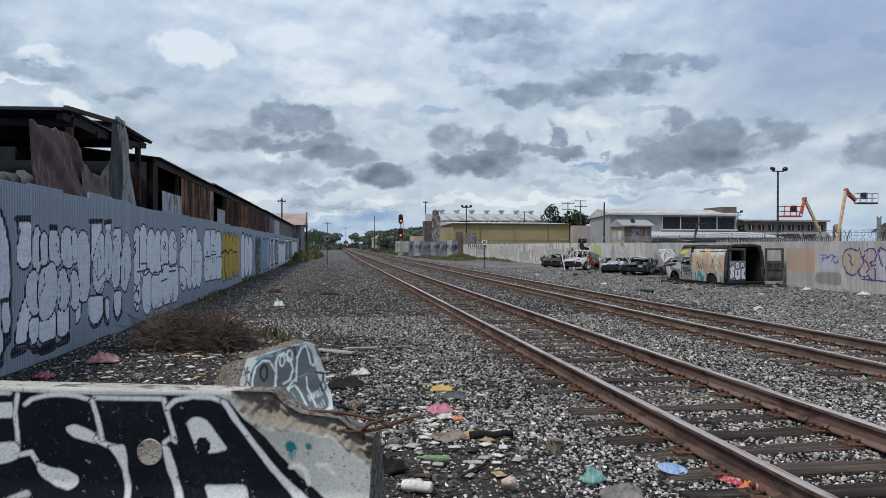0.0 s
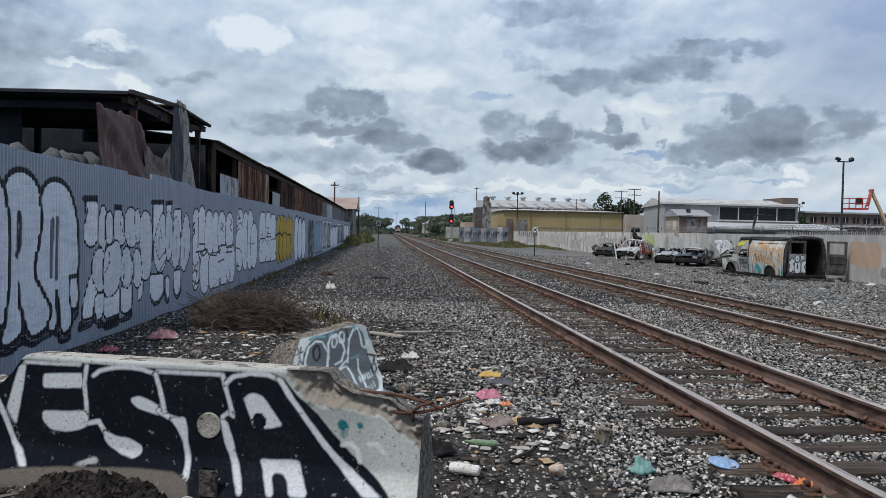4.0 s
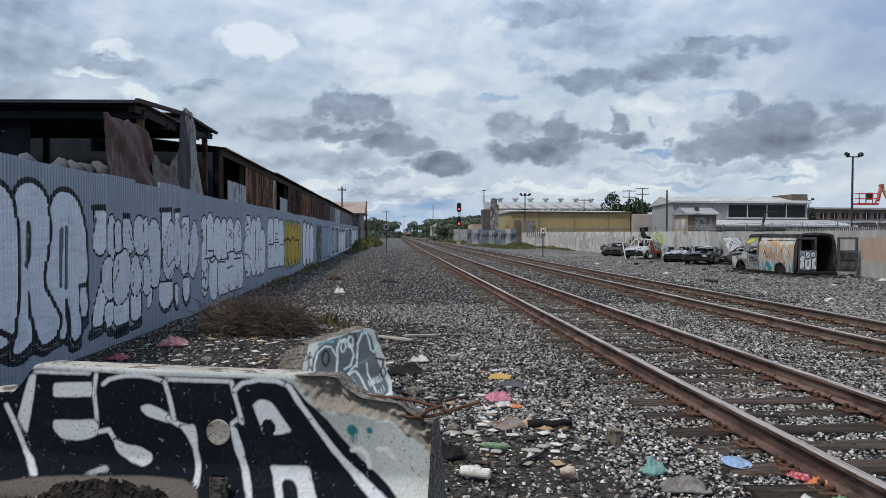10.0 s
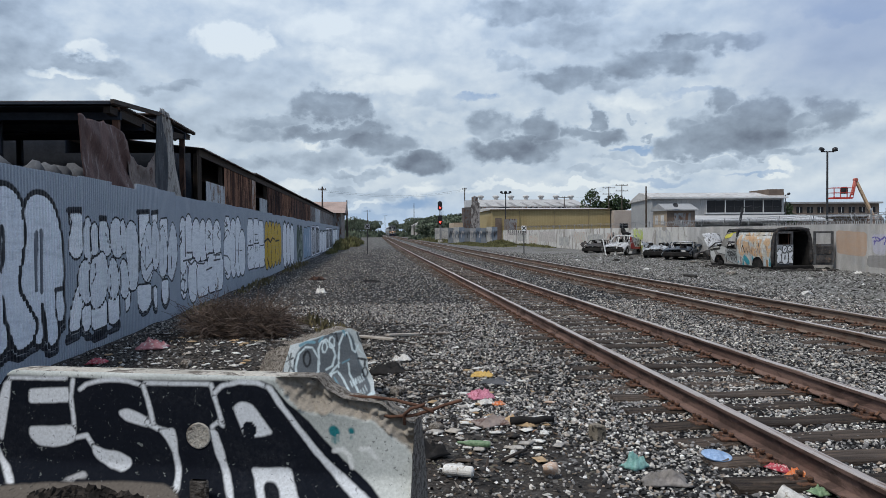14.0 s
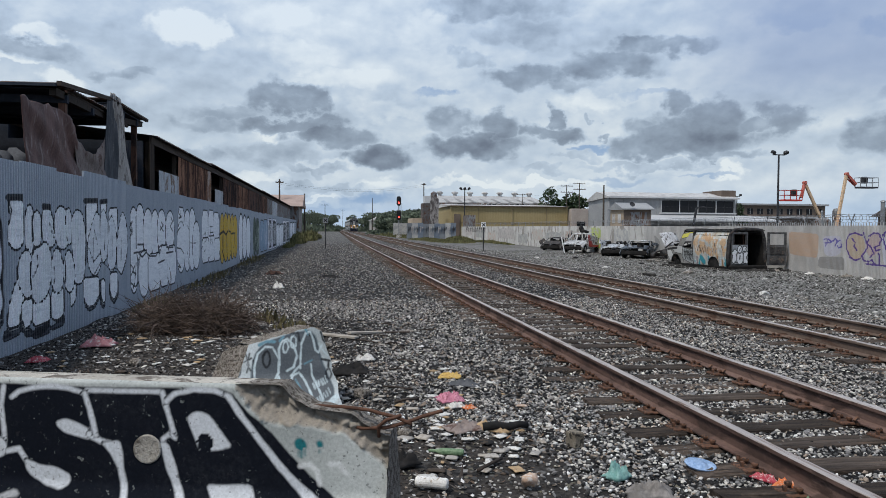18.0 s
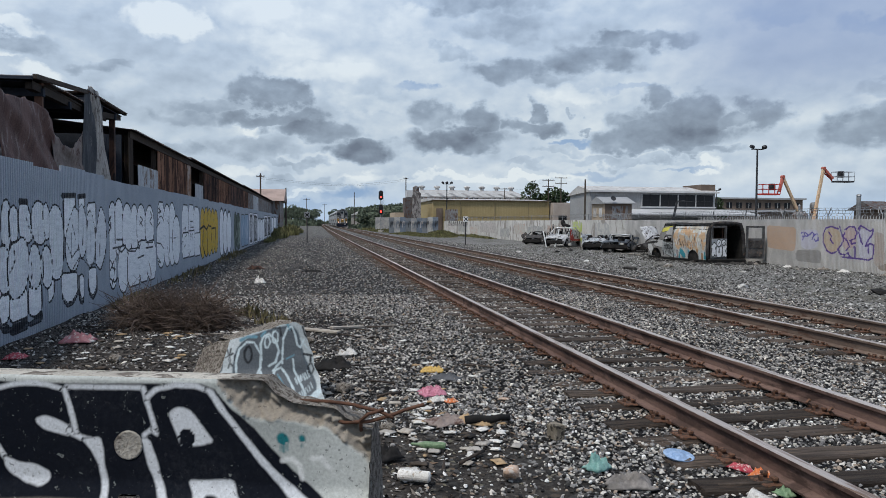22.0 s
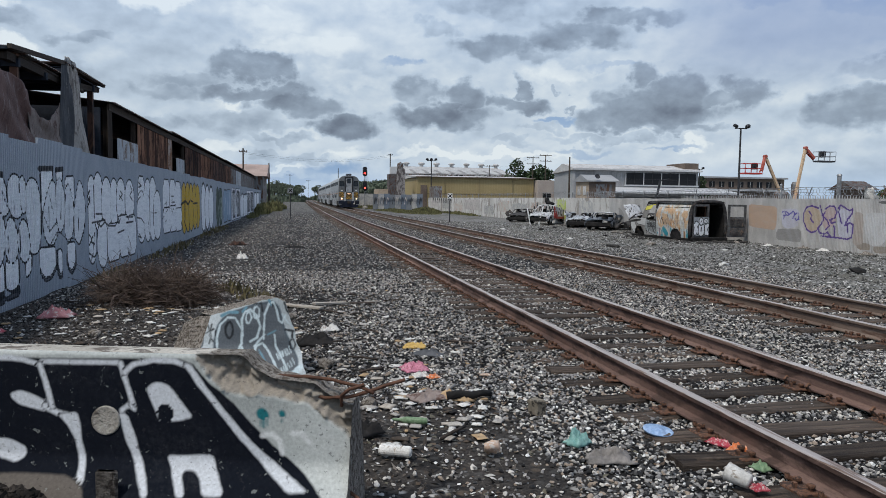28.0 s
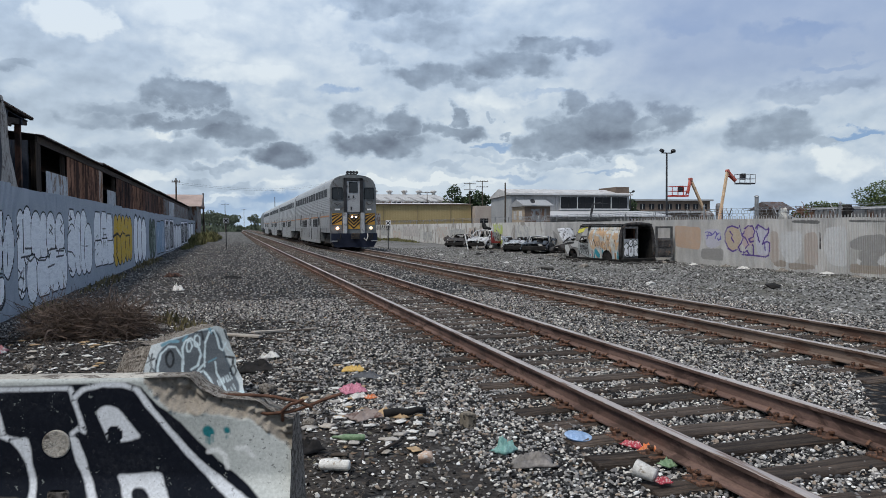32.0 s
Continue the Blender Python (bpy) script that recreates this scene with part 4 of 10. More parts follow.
def build_track(name, xc, rail_mat, label, seed):
    rnd = random.Random(seed)
    t = thing(name, label, "railway track", kind="structure")
    for dx in (-0.7525, 0.7525):
        cuts = [-6, 18, 30, 40, 50, 60, 70, 80, 90, 100, 120, 150, 200, 300, 450, Y_END]
        for a, b in zip(cuts, cuts[1:]):
            m = Mesh()
            m.prism(RAIL, a, b - 0.004, lambda u, v, w: (xc + dx + u + curve_x(w), w, 0.018 + v))
            m.s[8] = m.s[9] = m.s[10] = 1
            part("rail", m, [rail_mat, "rail_top"], t, "rusty steel rail with a worn bright top")
    joined = Mesh()
    y, i = -5.8, -14
    while y < 320:
        yy, sk, dx, dz = y + rnd.uniform(-0.03, 0.03), rnd.uniform(-1.6, 1.6), rnd.uniform(-0.06, 0.06), rnd.uniform(-0.012, 0.008)
        mx = pose(xc + dx + curve_x(yy), yy, dz, 0, rnd.uniform(-0.3, 0.3), sk)
        if y < 66:
            share("tie", TIES[i % 5], t, mx)
            for rx in (-0.7525, 0.7525):
                if y < 34:
                    share("tie_plate", PLATE, t, pose(xc + rx + curve_x(yy), yy, 0.002))
                if y < 22 and i % 2 == 0:
                    for s in (-1, 1):
                        share("rail_anchor", ANCHOR, t, pose(xc + rx, yy + s * 0.14, 0.02, 0, 0, 0 if rx < 0 else 180))
        else:
            joined.box(-1.3, 1.3, -0.115, 0.115, -0.1, 0.0, mx)
        y += 0.5
        i += 1
    tagged(part("distant_ties", joined, "tie_wood", t, "dark weathered wooden ties"), kind="stuff")
    return t


build_track("near_track", 4.01, "rail_rust", "single railway track with rusty rails on weathered dark wooden ties in grey ballast", 11)
build_track("far_track", 7.93, "rail_rust_pale", "second railway track with pale rusty rails on dark ties in ballast", 12)


# ---- sprayed letters on the grey fence ----
def bubble(y0, y1, z0, z1):
    """One swollen upright of a letter, or a long block with cut corners."""
    z0 = max(z0, 0.08)
    r = (y1 - y0) / 2
    if 2 * r < 0.95 * (z1 - z0):
        return [((y0 + y1) / 2, z0 + r, (y0 + y1) / 2, z1 - r, r)]
    c = 0.22 * (z1 - z0)
    return [((y0 + c, z0), (y1 - c, z0), (y1, z0 + c), (y1, z1 - c), (y1 - c, z1), (y0 + c, z1), (y0, z1 - c), (y0, z0 + c))]


def letters_near(shape):
    """The swollen silver letters nearest to the barrier, as closed outlines along the fence and up it."""
    shade, fat, block, silver = "shade", "fat", "block", "silver"
    shape(shade, (7.69, 0.57), (8.09, 0.48), (8.37, 0.34), (8.67, 0.35), (8.82, 0.4), (9.06, 0.34), (9.34, 0.35), (9.62, 0.48), (9.74, 0.34), (10.07, 0.34), (10.08, 0.55), (10.31, 0.58), (10.3, 0.4), (10.09, 0.35), (10.08, 0.12), (9.73, 0.11), (9.67, 0.25), (9.34, 0.24), (9.05, 0.18), (8.79, 0.27), (8.6, 0.19), (8.33, 0.2), (8.09, 0.29), (7.68, 0.45))
    shape(fat, (7.54, 2.06), (7.87, 2.15), (8.16, 2.14), (8.34, 2.03), (8.46, 1.85), (8.54, 1.63), (8.56, 1.38), (8.52, 1.07), (8.46, 0.77), (8.39, 0.52), (8.2, 0.59), (7.97, 0.67), (7.5, 0.66))
    shape(fat, (7.69, 0.63), (8.04, 0.59), (8.33, 0.48), (8.2, 0.43), (8.02, 0.42), (7.68, 0.46))
    shape(fat, (8.41, 2.04), (8.53, 2.15), (8.71, 2.2), (8.9, 2.19), (9.07, 2.12), (9.2, 1.99), (9.25, 1.82), (9.24, 1.62), (9.2, 1.41), (9.12, 1.23), (9.05, 1.07), (9.27, 0.9), (9.47, 0.69), (9.62, 0.53), (9.49, 0.44), (9.31, 0.36), (9.13, 0.32), (9, 0.33), (8.89, 0.46), (8.77, 0.67), (8.72, 0.87), (8.7, 0.73), (8.8, 0.51), (8.81, 0.43), (8.67, 0.35), (8.48, 0.3), (8.33, 0.35), (8.43, 0.46), (8.48, 0.61), (8.53, 0.82), (8.57, 1.13), (8.58, 1.44), (8.55, 1.69), (8.48, 1.88))
    shape(fat, (9.27, 1.99), (9.38, 2.1), (9.57, 2.15), (9.77, 2.14), (9.98, 2.05), (10.11, 1.89), (10.21, 1.67), (10.26, 1.4), (10.27, 1.1), (10.24, 0.94), (10.29, 0.55), (10.09, 0.51), (10.01, 0.71), (10.07, 0.4), (10.04, 0.28), (9.82, 0.23), (9.77, 0.41), (9.73, 0.7), (9.69, 0.83), (9.61, 0.8), (9.65, 0.56), (9.66, 0.31), (9.43, 0.33), (9.54, 0.51), (9.59, 0.57), (9.47, 0.69), (9.28, 0.88), (9.1, 1.06), (9.19, 1.29), (9.27, 1.49), (9.3, 1.7), (9.26, 1.87))
    shape(shade, (10.28, 0.28), (10.54, 0.36), (10.78, 0.35), (10.82, 0.55), (10.92, 0.29), (11.17, 0.23), (11.19, 0.17), (11.83, 0.23), (11.85, 0.14), (12.33, 0.22), (12.39, 0.28), (12.41, 0.12), (11.92, 0.1), (11.87, 0.14), (11.82, 0.08), (11.27, 0.07), (11.21, 0.13), (10.99, 0.14), (10.81, 0.28), (10.77, 0.21), (10.28, 0.18))
    shape(block, (10.51, 1.95), (10.9, 1.96), (10.93, 1.71), (10.92, 1.45), (10.8, 1.34), (10.62, 1.33), (10.46, 1.44), (10.48, 1.6), (10.56, 1.74), (10.5, 1.85))
    shape(block, (10.59, 0.77), (10.71, 0.92), (10.91, 0.98), (10.94, 0.57), (10.8, 0.55), (10.76, 0.34), (10.41, 0.35), (10.47, 0.58))
    shape(block, (10.84, 0.6), (11.2, 0.65), (11.19, 0.33), (11.02, 0.26), (10.88, 0.34))
    shape(block, (11.24, 0.58), (11.81, 0.66), (11.85, 0.27), (11.25, 0.26))
    shape(block, (11.89, 0.65), (12.37, 0.7), (12.39, 0.31), (12.13, 0.23), (11.9, 0.29))
    shape(block, (12.65, 0.73), (12.93, 0.71), (12.9, 0.47), (12.69, 0.35))
    shape(block, (11.61, 1.88), (11.87, 1.88), (12.01, 1.63), (12, 1.36), (11.71, 1.37))
    shape(shade, (13.31, 0.33), (13.5, 0.19), (13.83, 0.21), (14.11, 0.38), (14.17, 0.19), (14.39, 0.14), (14.4, 0.65), (13.26, 0.73))
    shape(block, (13.29, 0.75), (14.05, 0.72), (14.04, 0.41), (13.76, 0.28), (13.44, 0.3), (13.29, 0.47))
    shape(block, (14.19, 0.67), (14.4, 0.65), (14.39, 0.26), (14.25, 0.28))
    shape(shade, (14.69, 0.32), (14.96, 0.15), (15.25, 0.29), (15.26, 0.59), (14.7, 0.63))
    shape(block, (14.74, 0.74), (15.18, 0.74), (15.17, 0.37), (14.96, 0.25), (14.77, 0.36))
    shape(block, (13.42, 2.01), (13.98, 2.05), (14, 1.71), (13.66, 1.32), (13.43, 1.37))
    shape(block, (14.18, 2.02), (14.51, 2.05), (14.5, 1.85), (14.21, 1.82))
    shape(block, (14.69, 1.93), (15.21, 1.96), (15.15, 1.4), (14.72, 1.41))
    shape(silver, (11.04, 1.79), (11.14, 1.9), (11.25, 1.85), (11.26, 1.46), (11.21, 1.2), (11.06, 1.22), (11.03, 1.47))
    shape(silver, (11.27, 1.73), (11.4, 1.83), (11.51, 1.75), (11.53, 1.47), (11.43, 1.32), (11.3, 1.38))
    shape(silver, (11.61, 1.84), (11.87, 1.86), (11.96, 1.7), (12.08, 1.54), (12.05, 1.38), (11.83, 1.31), (11.62, 1.4), (11.58, 1.63))
    shape(silver, (12.04, 1.75), (12.24, 1.91), (12.48, 1.87), (12.59, 1.69), (12.64, 1.44), (12.47, 1.29), (12.18, 1.32), (12.06, 1.5))
    shape(silver, (12.51, 1.8), (12.62, 1.91), (12.73, 1.76), (12.78, 1.44), (12.63, 1.33), (12.53, 1.54))
    shape(silver, (12.75, 1.72), (12.96, 1.87), (13.23, 1.82), (13.37, 1.53), (13.36, 1.03), (13.26, 0.75), (13.08, 0.7), (12.84, 0.76), (12.8, 1.23))
    shape(silver, (10.74, 1.09), (10.88, 1.25), (11.09, 1.28), (11.19, 1.2), (11.18, 0.96), (11.27, 0.75), (11.11, 0.67), (10.89, 0.73), (10.77, 0.9))
    shape(silver, (11.21, 1.13), (11.32, 1.29), (11.52, 1.31), (11.69, 1.39), (11.85, 1.29), (11.9, 1.01), (11.82, 0.75), (11.67, 0.62), (11.39, 0.56), (11.26, 0.62), (11.2, 0.88))
    shape(silver, (11.92, 1.06), (12.05, 1.27), (12.23, 1.25), (12.35, 1.02), (12.35, 0.76), (12.21, 0.64), (12.01, 0.68), (11.92, 0.83))
    shape(silver, (12.41, 1.07), (12.58, 1.25), (12.74, 1.17), (12.85, 0.92), (12.84, 0.73), (12.7, 0.6), (12.51, 0.65), (12.4, 0.85))
    shape(silver, (13.49, 1.33), (13.7, 1.63), (13.94, 1.86), (14.14, 1.78), (14.24, 1.41), (14.16, 0.95), (13.94, 0.79), (13.68, 0.83), (13.49, 1.02))
    shape(silver, (14.18, 1.82), (14.36, 1.92), (14.54, 1.74), (14.61, 1.41), (14.52, 1.08), (14.3, 0.97), (14.16, 1.2))
    shape(silver, (14.65, 1.69), (14.88, 1.81), (15.11, 1.51), (15.15, 1.17), (15.02, 0.88), (14.78, 0.78), (14.59, 0.99))
    shape(silver, (15.19, 1.28), (15.36, 1.65), (15.54, 1.9), (15.75, 1.77), (15.88, 1.39), (15.78, 0.96), (15.47, 0.69), (15.18, 0.85))


def letters_lines(line, ink, bare):
    """Thin lines sprayed over the letters."""
    line(ink, 0.035, (8.72, 1.74), (8.77, 1.63), (8.76, 1.44), (8.69, 1.28))
    line(ink, 0.03, (8.7, 1.74), (8.69, 1.25))
    line(ink, 0.022, (8.71, 0.98), (8.75, 0.75), (8.9, 0.44), (8.98, 0.34))
    line(ink, 0.03, (10, 0.94), (10.26, 0.95))
    line(ink, 0.02, (10.02, 0.94), (10.01, 0.7), (10.09, 0.5))
    line(bare, 0.045, (9.54, 1.67), (9.51, 1))
    line(bare, 0.045, (9.68, 1.69), (9.64, 0.96))
    line(ink, 0.045, (10.45, 1.98), (10.9, 2))
    line(ink, 0.045, (11.61, 1.9), (11.87, 1.9))
    line(ink, 0.045, (13.35, 2.04), (14.01, 2.07))
    line(ink, 0.045, (14.15, 2.05), (14.55, 2.08))
    line(ink, 0.02, (10.43, 1.97), (10.56, 1.83), (10.54, 1.74))
    line(ink, 0.013, (11.41, 1.22), (11.43, 1.09), (11.31, 0.96), (11.25, 0.93))
    line(ink, 0.013, (12.02, 1.02), (12.04, 0.86), (11.99, 0.75))
    line(ink, 0.013, (12.46, 1.09), (12.48, 0.83), (12.45, 0.72))
    line(ink, 0.013, (10.84, 1.52), (10.84, 1.47))
    line(ink, 0.013, (11.22, 1.75), (11.22, 1.38))
    line(ink, 0.013, (11.84, 1.68), (11.96, 1.52), (12.05, 1.43))
    line(ink, 0.013, (12.26, 1.54), (12.28, 1.35))
    line(ink, 0.013, (13.04, 1.45), (13.06, 1.34))
    line(ink, 0.013, (13.06, 1.14), (13.05, 0.91))
    line(ink, 0.013, (13.49, 0.94), (13.74, 0.76), (13.98, 0.89), (14.19, 0.99), (14.44, 0.93), (14.7, 0.81), (15.1, 0.83), (15.47, 0.69), (15.78, 0.96))
    line(ink, 0.013, (13.76, 1.42), (13.75, 1.01))
    line(ink, 0.013, (14.42, 1.52), (14.38, 1.2))
    line(ink, 0.013, (14.88, 1.47), (14.86, 1.05))
    line(ink, 0.013, (15.48, 1.39), (15.43, 0.93))
    line(ink, 0.013, (13.8, 1.61), (13.99, 1.31))
    line(ink, 0.013, (14.69, 1.63), (14.64, 1.3))
    line(ink, 0.013, (13.53, 1.26), (13.78, 1.01), (14.13, 1.15))
    line(ink, 0.02, (16.11, 1.7), (16.25, 1.53), (16.06, 1.39))
    line(ink, 0.02, (16.25, 1.73), (16.06, 1.6), (16.25, 1.46))
    line(ink, 0.02, (16.63, 1.24), (17.14, 1.23))
    line(ink, 0.02, (16.33, 1.07), (16.82, 1.08), (17.4, 1.1))
    line(ink, 0.02, (16.72, 1.05), (17.02, 0.96), (17.34, 1.05), (17.67, 0.96), (18.25, 0.93), (18.5, 1.04))
    line(ink, 0.02, (18.5, 1.12), (18.88, 1.18), (19.2, 1.16))
    line(ink, 0.02, (18.49, 0.76), (19.13, 0.8))
    line(ink, 0.02, (19.34, 1.11), (20.11, 1.09))
    line(ink, 0.02, (19.33, 0.97), (20.11, 0.97))
    line(ink, 0.02, (16.09, 0.85), (16.32, 0.74), (16.13, 0.63))
    line(ink, 0.02, (16.42, 0.81), (16.23, 0.69), (16.51, 0.63))
    line(ink, 0.02, (16.52, 0.85), (16.41, 0.51))
    line(ink, 0.02, (16.13, 0.46), (16.46, 0.36), (16.71, 0.44))
    line(ink, 0.02, (16.22, 0.3), (16.41, 0.46))
    line(ink, 0.02, (18.76, 1.74), (19.02, 1.66), (18.7, 1.54))
    line(ink, 0.02, (18.7, 1.63), (19.02, 1.51))
    line(ink, 0.02, (19.84, 1.87), (20.05, 1.75), (19.76, 1.63), (20.05, 1.51))
    line(ink, 0.02, (20.81, 1.98), (21.21, 1.89), (20.81, 1.85))
    line(ink, 0.02, (21.05, 2.05), (20.97, 1.82))
    line(ink, 0.02, (20.57, 1.47), (21.04, 1.6))
    line(ink, 0.02, (20.56, 1.06), (21.11, 1.02), (21.52, 0.87))
    line(ink, 0.02, (22.06, 1.66), (22.32, 1.53))
    line(ink, 0.02, (22.41, 1.15), (23.36, 1.13))
    line(ink, 0.02, (22.88, 1.24), (22.77, 1))
    line(ink, 0.02, (20.78, 0.64), (21.1, 0.5), (20.78, 0.55))
    line(ink, 0.02, (22.04, 0.95), (22.3, 0.43))
    line(ink, 0.02, (23.05, 0.43), (23.14, 0.24))
    line(ink, 0.02, (24.74, 1.36), (25.09, 1.44), (24.97, 1.21))
    line(ink, 0.02, (24.85, 1.09), (25.31, 1.2))
    line(ink, 0.02, (25.93, 1.63), (26.56, 1.63))
    line(ink, 0.02, (26.05, 1.43), (26.68, 1.42))
    line(ink, 0.02, (26.18, 1.63), (26.04, 1.11))
    line(ink, 0.02, (24.73, 0.79), (25.07, 0.86))
    line(ink, 0.02, (26.04, 1.03), (26.42, 1.22), (26.54, 1.02))
    line(ink, 0.02, (25.65, 0.48), (26.03, 0.63))
    line(ink, 0.02, (24.18, 0.92), (24.62, 0.99))
    line(ink, 0.045, (28.06, 1.32), (29.12, 1.45), (29.76, 1.31), (30.44, 1.49), (31.5, 1.34), (32.64, 1.37))
    line(ink, 0.045, (28.96, 1.31), (28.79, 0.74), (29.41, 0.31))
    line(ink, 0.045, (29.92, 1.26), (30.07, 0.24))
    line(ink, 0.045, (31.14, 1.39), (31.47, 0.27))
    line(ink, 0.045, (32.45, 1.33), (32.62, 0.37))
    line(ink, 0.045, (28.08, 2.1), (28.22, 1.89))
    line(ink, 0.045, (30.11, 2.18), (30.28, 1.91))
    line(ink, 0.045, (31.71, 2.21), (31.89, 1.97))
    line(ink, 0.045, (28.05, 0.72), (28.48, 0.35))


# farther letters as swollen uprights: from, to along the fence, foot, head
WHITE_LETTERS = [(16.10, 16.60, 0.25, 2.01), (16.55, 17.15, 0.9, 2.09), (17.12, 17.95, 0.9, 2.01), (17.86, 18.52, 0.9, 2.0), (18.42, 19.30, 1.0, 2.02), (19.28, 20.23, 1.0, 2.01), (16.74, 17.60, 0.09, 1.10),
                 (17.52, 18.74, 0.16, 0.99), (18.62, 19.64, 0.17, 1.15), (19.46, 20.45, 0.16, 1.13)]
TALL_LETTERS = [(20.75, 21.57, 1.3, 2.13), (20.6, 21.68, 0.38, 1.75), (21.52, 22.54, 0.36, 2.09), (22.34, 23.23, 0.34, 2.16), (22.86, 23.98, 0.34, 1.77), (24.44, 25.7, 0.96, 2.14), (25.62, 26.87, 0.95, 2.17),
                (26.72, 28.03, 0.89, 2.12), (24.42, 25.8, 0.46, 1.24), (25.64, 26.99, 0.44, 1.29), (26.86, 28.25, 0.41, 1.2)]
YELLOW_LETTERS = [(28.32, 29.33, 0.25, 2.11), (29.13, 30.26, 0.28, 2.14), (29.99, 31.28, 0.27, 2.12), (31.02, 32.38, 0.3, 2.14), (32.0, 33.31, 0.3, 2.1)]


def fence_pieces():
    rnd = random.Random(5)
    silver, white, pale, ink = (0.78, 0.81, 0.84), (0.80, 0.84, 0.89), (0.90, 0.92, 0.94), (0.016, 0.018, 0.024)
    fills, lines = [], []

    def curl(cx, cz, h, r):
        lines.append(([(cx - h * 0.3, cz - h, cx + h * 0.1, cz + h * 0.4, r), (cx + h * 0.1, cz + h * 0.4, cx + h * 0.4, cz - h * 0.2, r)], ink))

    def piece(rows, colour, ring, shadow=0.0, marks=1):
        if shadow:
            for y0, y1, z0, z1 in rows:
                fills.append((bubble(y0 - 0.06, y1 - 0.02, z0 - shadow, z0 + 0.45), ink, 0.02))
        for y0, y1, z0, z1 in rows:
            fills.append((bubble(y0, y1, z0, z1), colour, ring))
            for _ in range(marks):
                curl(rnd.uniform(y0 + 0.25 * (y1 - y0), y1 - 0.25 * (y1 - y0)), rnd.uniform(z0 + 0.2, z1 - 0.2), rnd.uniform(0.05, 0.14), 0.013)
    # earlier letters farther towards the yard
    piece([(5.0, 5.75, 0.25, 2.15), (5.6, 6.3, 0.22, 2.2), (6.2, 7.15, 0.2, 2.15)], silver, 0.07, 0.16)
    looks = {"shade": (ink, 0.015), "fat": (white, 0.07), "block": (pale, 0.028, 0.012), "silver": (silver, 0.024, 0.022)}
    letters_near(lambda kind, *pts: fills.append(([rounded(pts, 2, 0.12 if kind == "fat" else 0.05)], *looks[kind])))
    letters_lines(lambda colour, r, *pts: lines.append(([(*a, *b, r) for a, b in zip(pts, pts[1:])], colour)), ink, (0.12, 0.135, 0.16))
    piece(WHITE_LETTERS, pale, 0.035, 0.0, 0)
    piece(TALL_LETTERS, pale, 0.04, 0.0, 0)
    piece(YELLOW_LETTERS, (0.64, 0.42, 0.045), 0.05, 0.0, 0)
    # far pieces: white, dark green, blue, black and white
    piece([(33.9, 35.6, 0.1, 2.16), (35.3, 37.0, 0.12, 2.11), (36.8, 38.6, 0.1, 2.06)], pale, 0.12, 0.0, 2)
    piece([(40.0, 41.8, 0.1, 2.1), (41.5, 43.4, 0.1, 2.05)], (0.055, 0.085, 0.06), 0.06, 0.0, 1)
    for k in range(14):
        y0 = rnd.uniform(40.1, 43.0)
        lines.append(([(y0, rnd.uniform(0.3, 1.7), y0 + rnd.uniform(0.1, 0.5), rnd.uniform(0.3, 1.9), 0.05)], (0.42, 0.50, 0.44)))
    piece([(44.0, 46.4, 0.15, 2.0), (46.2, 49.2, 0.15, 2.05)], (0.27, 0.38, 0.50), 0.06, 0.0, 2)
    for k in range(8):
        y0 = rnd.uniform(44.2, 48.6)
        lines.append(([(y0, rnd.uniform(0.3, 1.0), y0 + rnd.uniform(0.1, 0.6), rnd.uniform(0.9, 1.9), 0.06)], (0.66, 0.70, 0.76)))
    for y0, y1, z0, z1 in ((49.6, 52.9, 0.08, 2.2), (53.1, 57.5, 0.08, 2.2), (65.3, 70.0, 0.15, 2.15), (70.0, 75.6, 0.15, 2.2)):
        fills.append((bubble(y0, y1, z0, z1), pale, 0.04))
        fills.append((bubble(y0 + 0.35, y1 - 0.35, z0 + 0.14, z1 - 0.14), (0.03, 0.032, 0.036), 0.01))
        for k in range(5):
            yy = y0 + 0.6 + (y1 - y0 - 1.2) * k / 4
            lines.append(([(yy, z0 + 0.35, yy + 0.25, z1 - 0.4, 0.11)], pale))
    piece([(57.6, 59.2, 0.08, 1.78), (59.2, 60.9, 0.08, 1.8), (61.0, 63.2, 0.08, 1.75), (63.0, 65.2, 0.08, 1.8), (77.5, 81.5, 0.1, 2.0), (82.0, 86.8, 0.1, 2.05)], pale, 0.15, 0.0, 2)
    piece([(88.5, 92.0, 0.3, 2.1), (92.5, 96.5, 0.3, 2.1)], (0.40, 0.44, 0.48), 0.1, 0.0, 3)
    return fills, lines


FENCE_X, FENCE_TOP = -3.7, 2.46


def reaches(strokes, lo, hi):
    """Whether any stroke or outline lies between lo and hi along the fence."""
    ys = [y for s in strokes for y in ([c[0] for c in s] if isinstance(s[0], tuple) else (s[0] - s[4], s[2] + s[4]))]
    return min(ys) < hi and max(ys) > lo


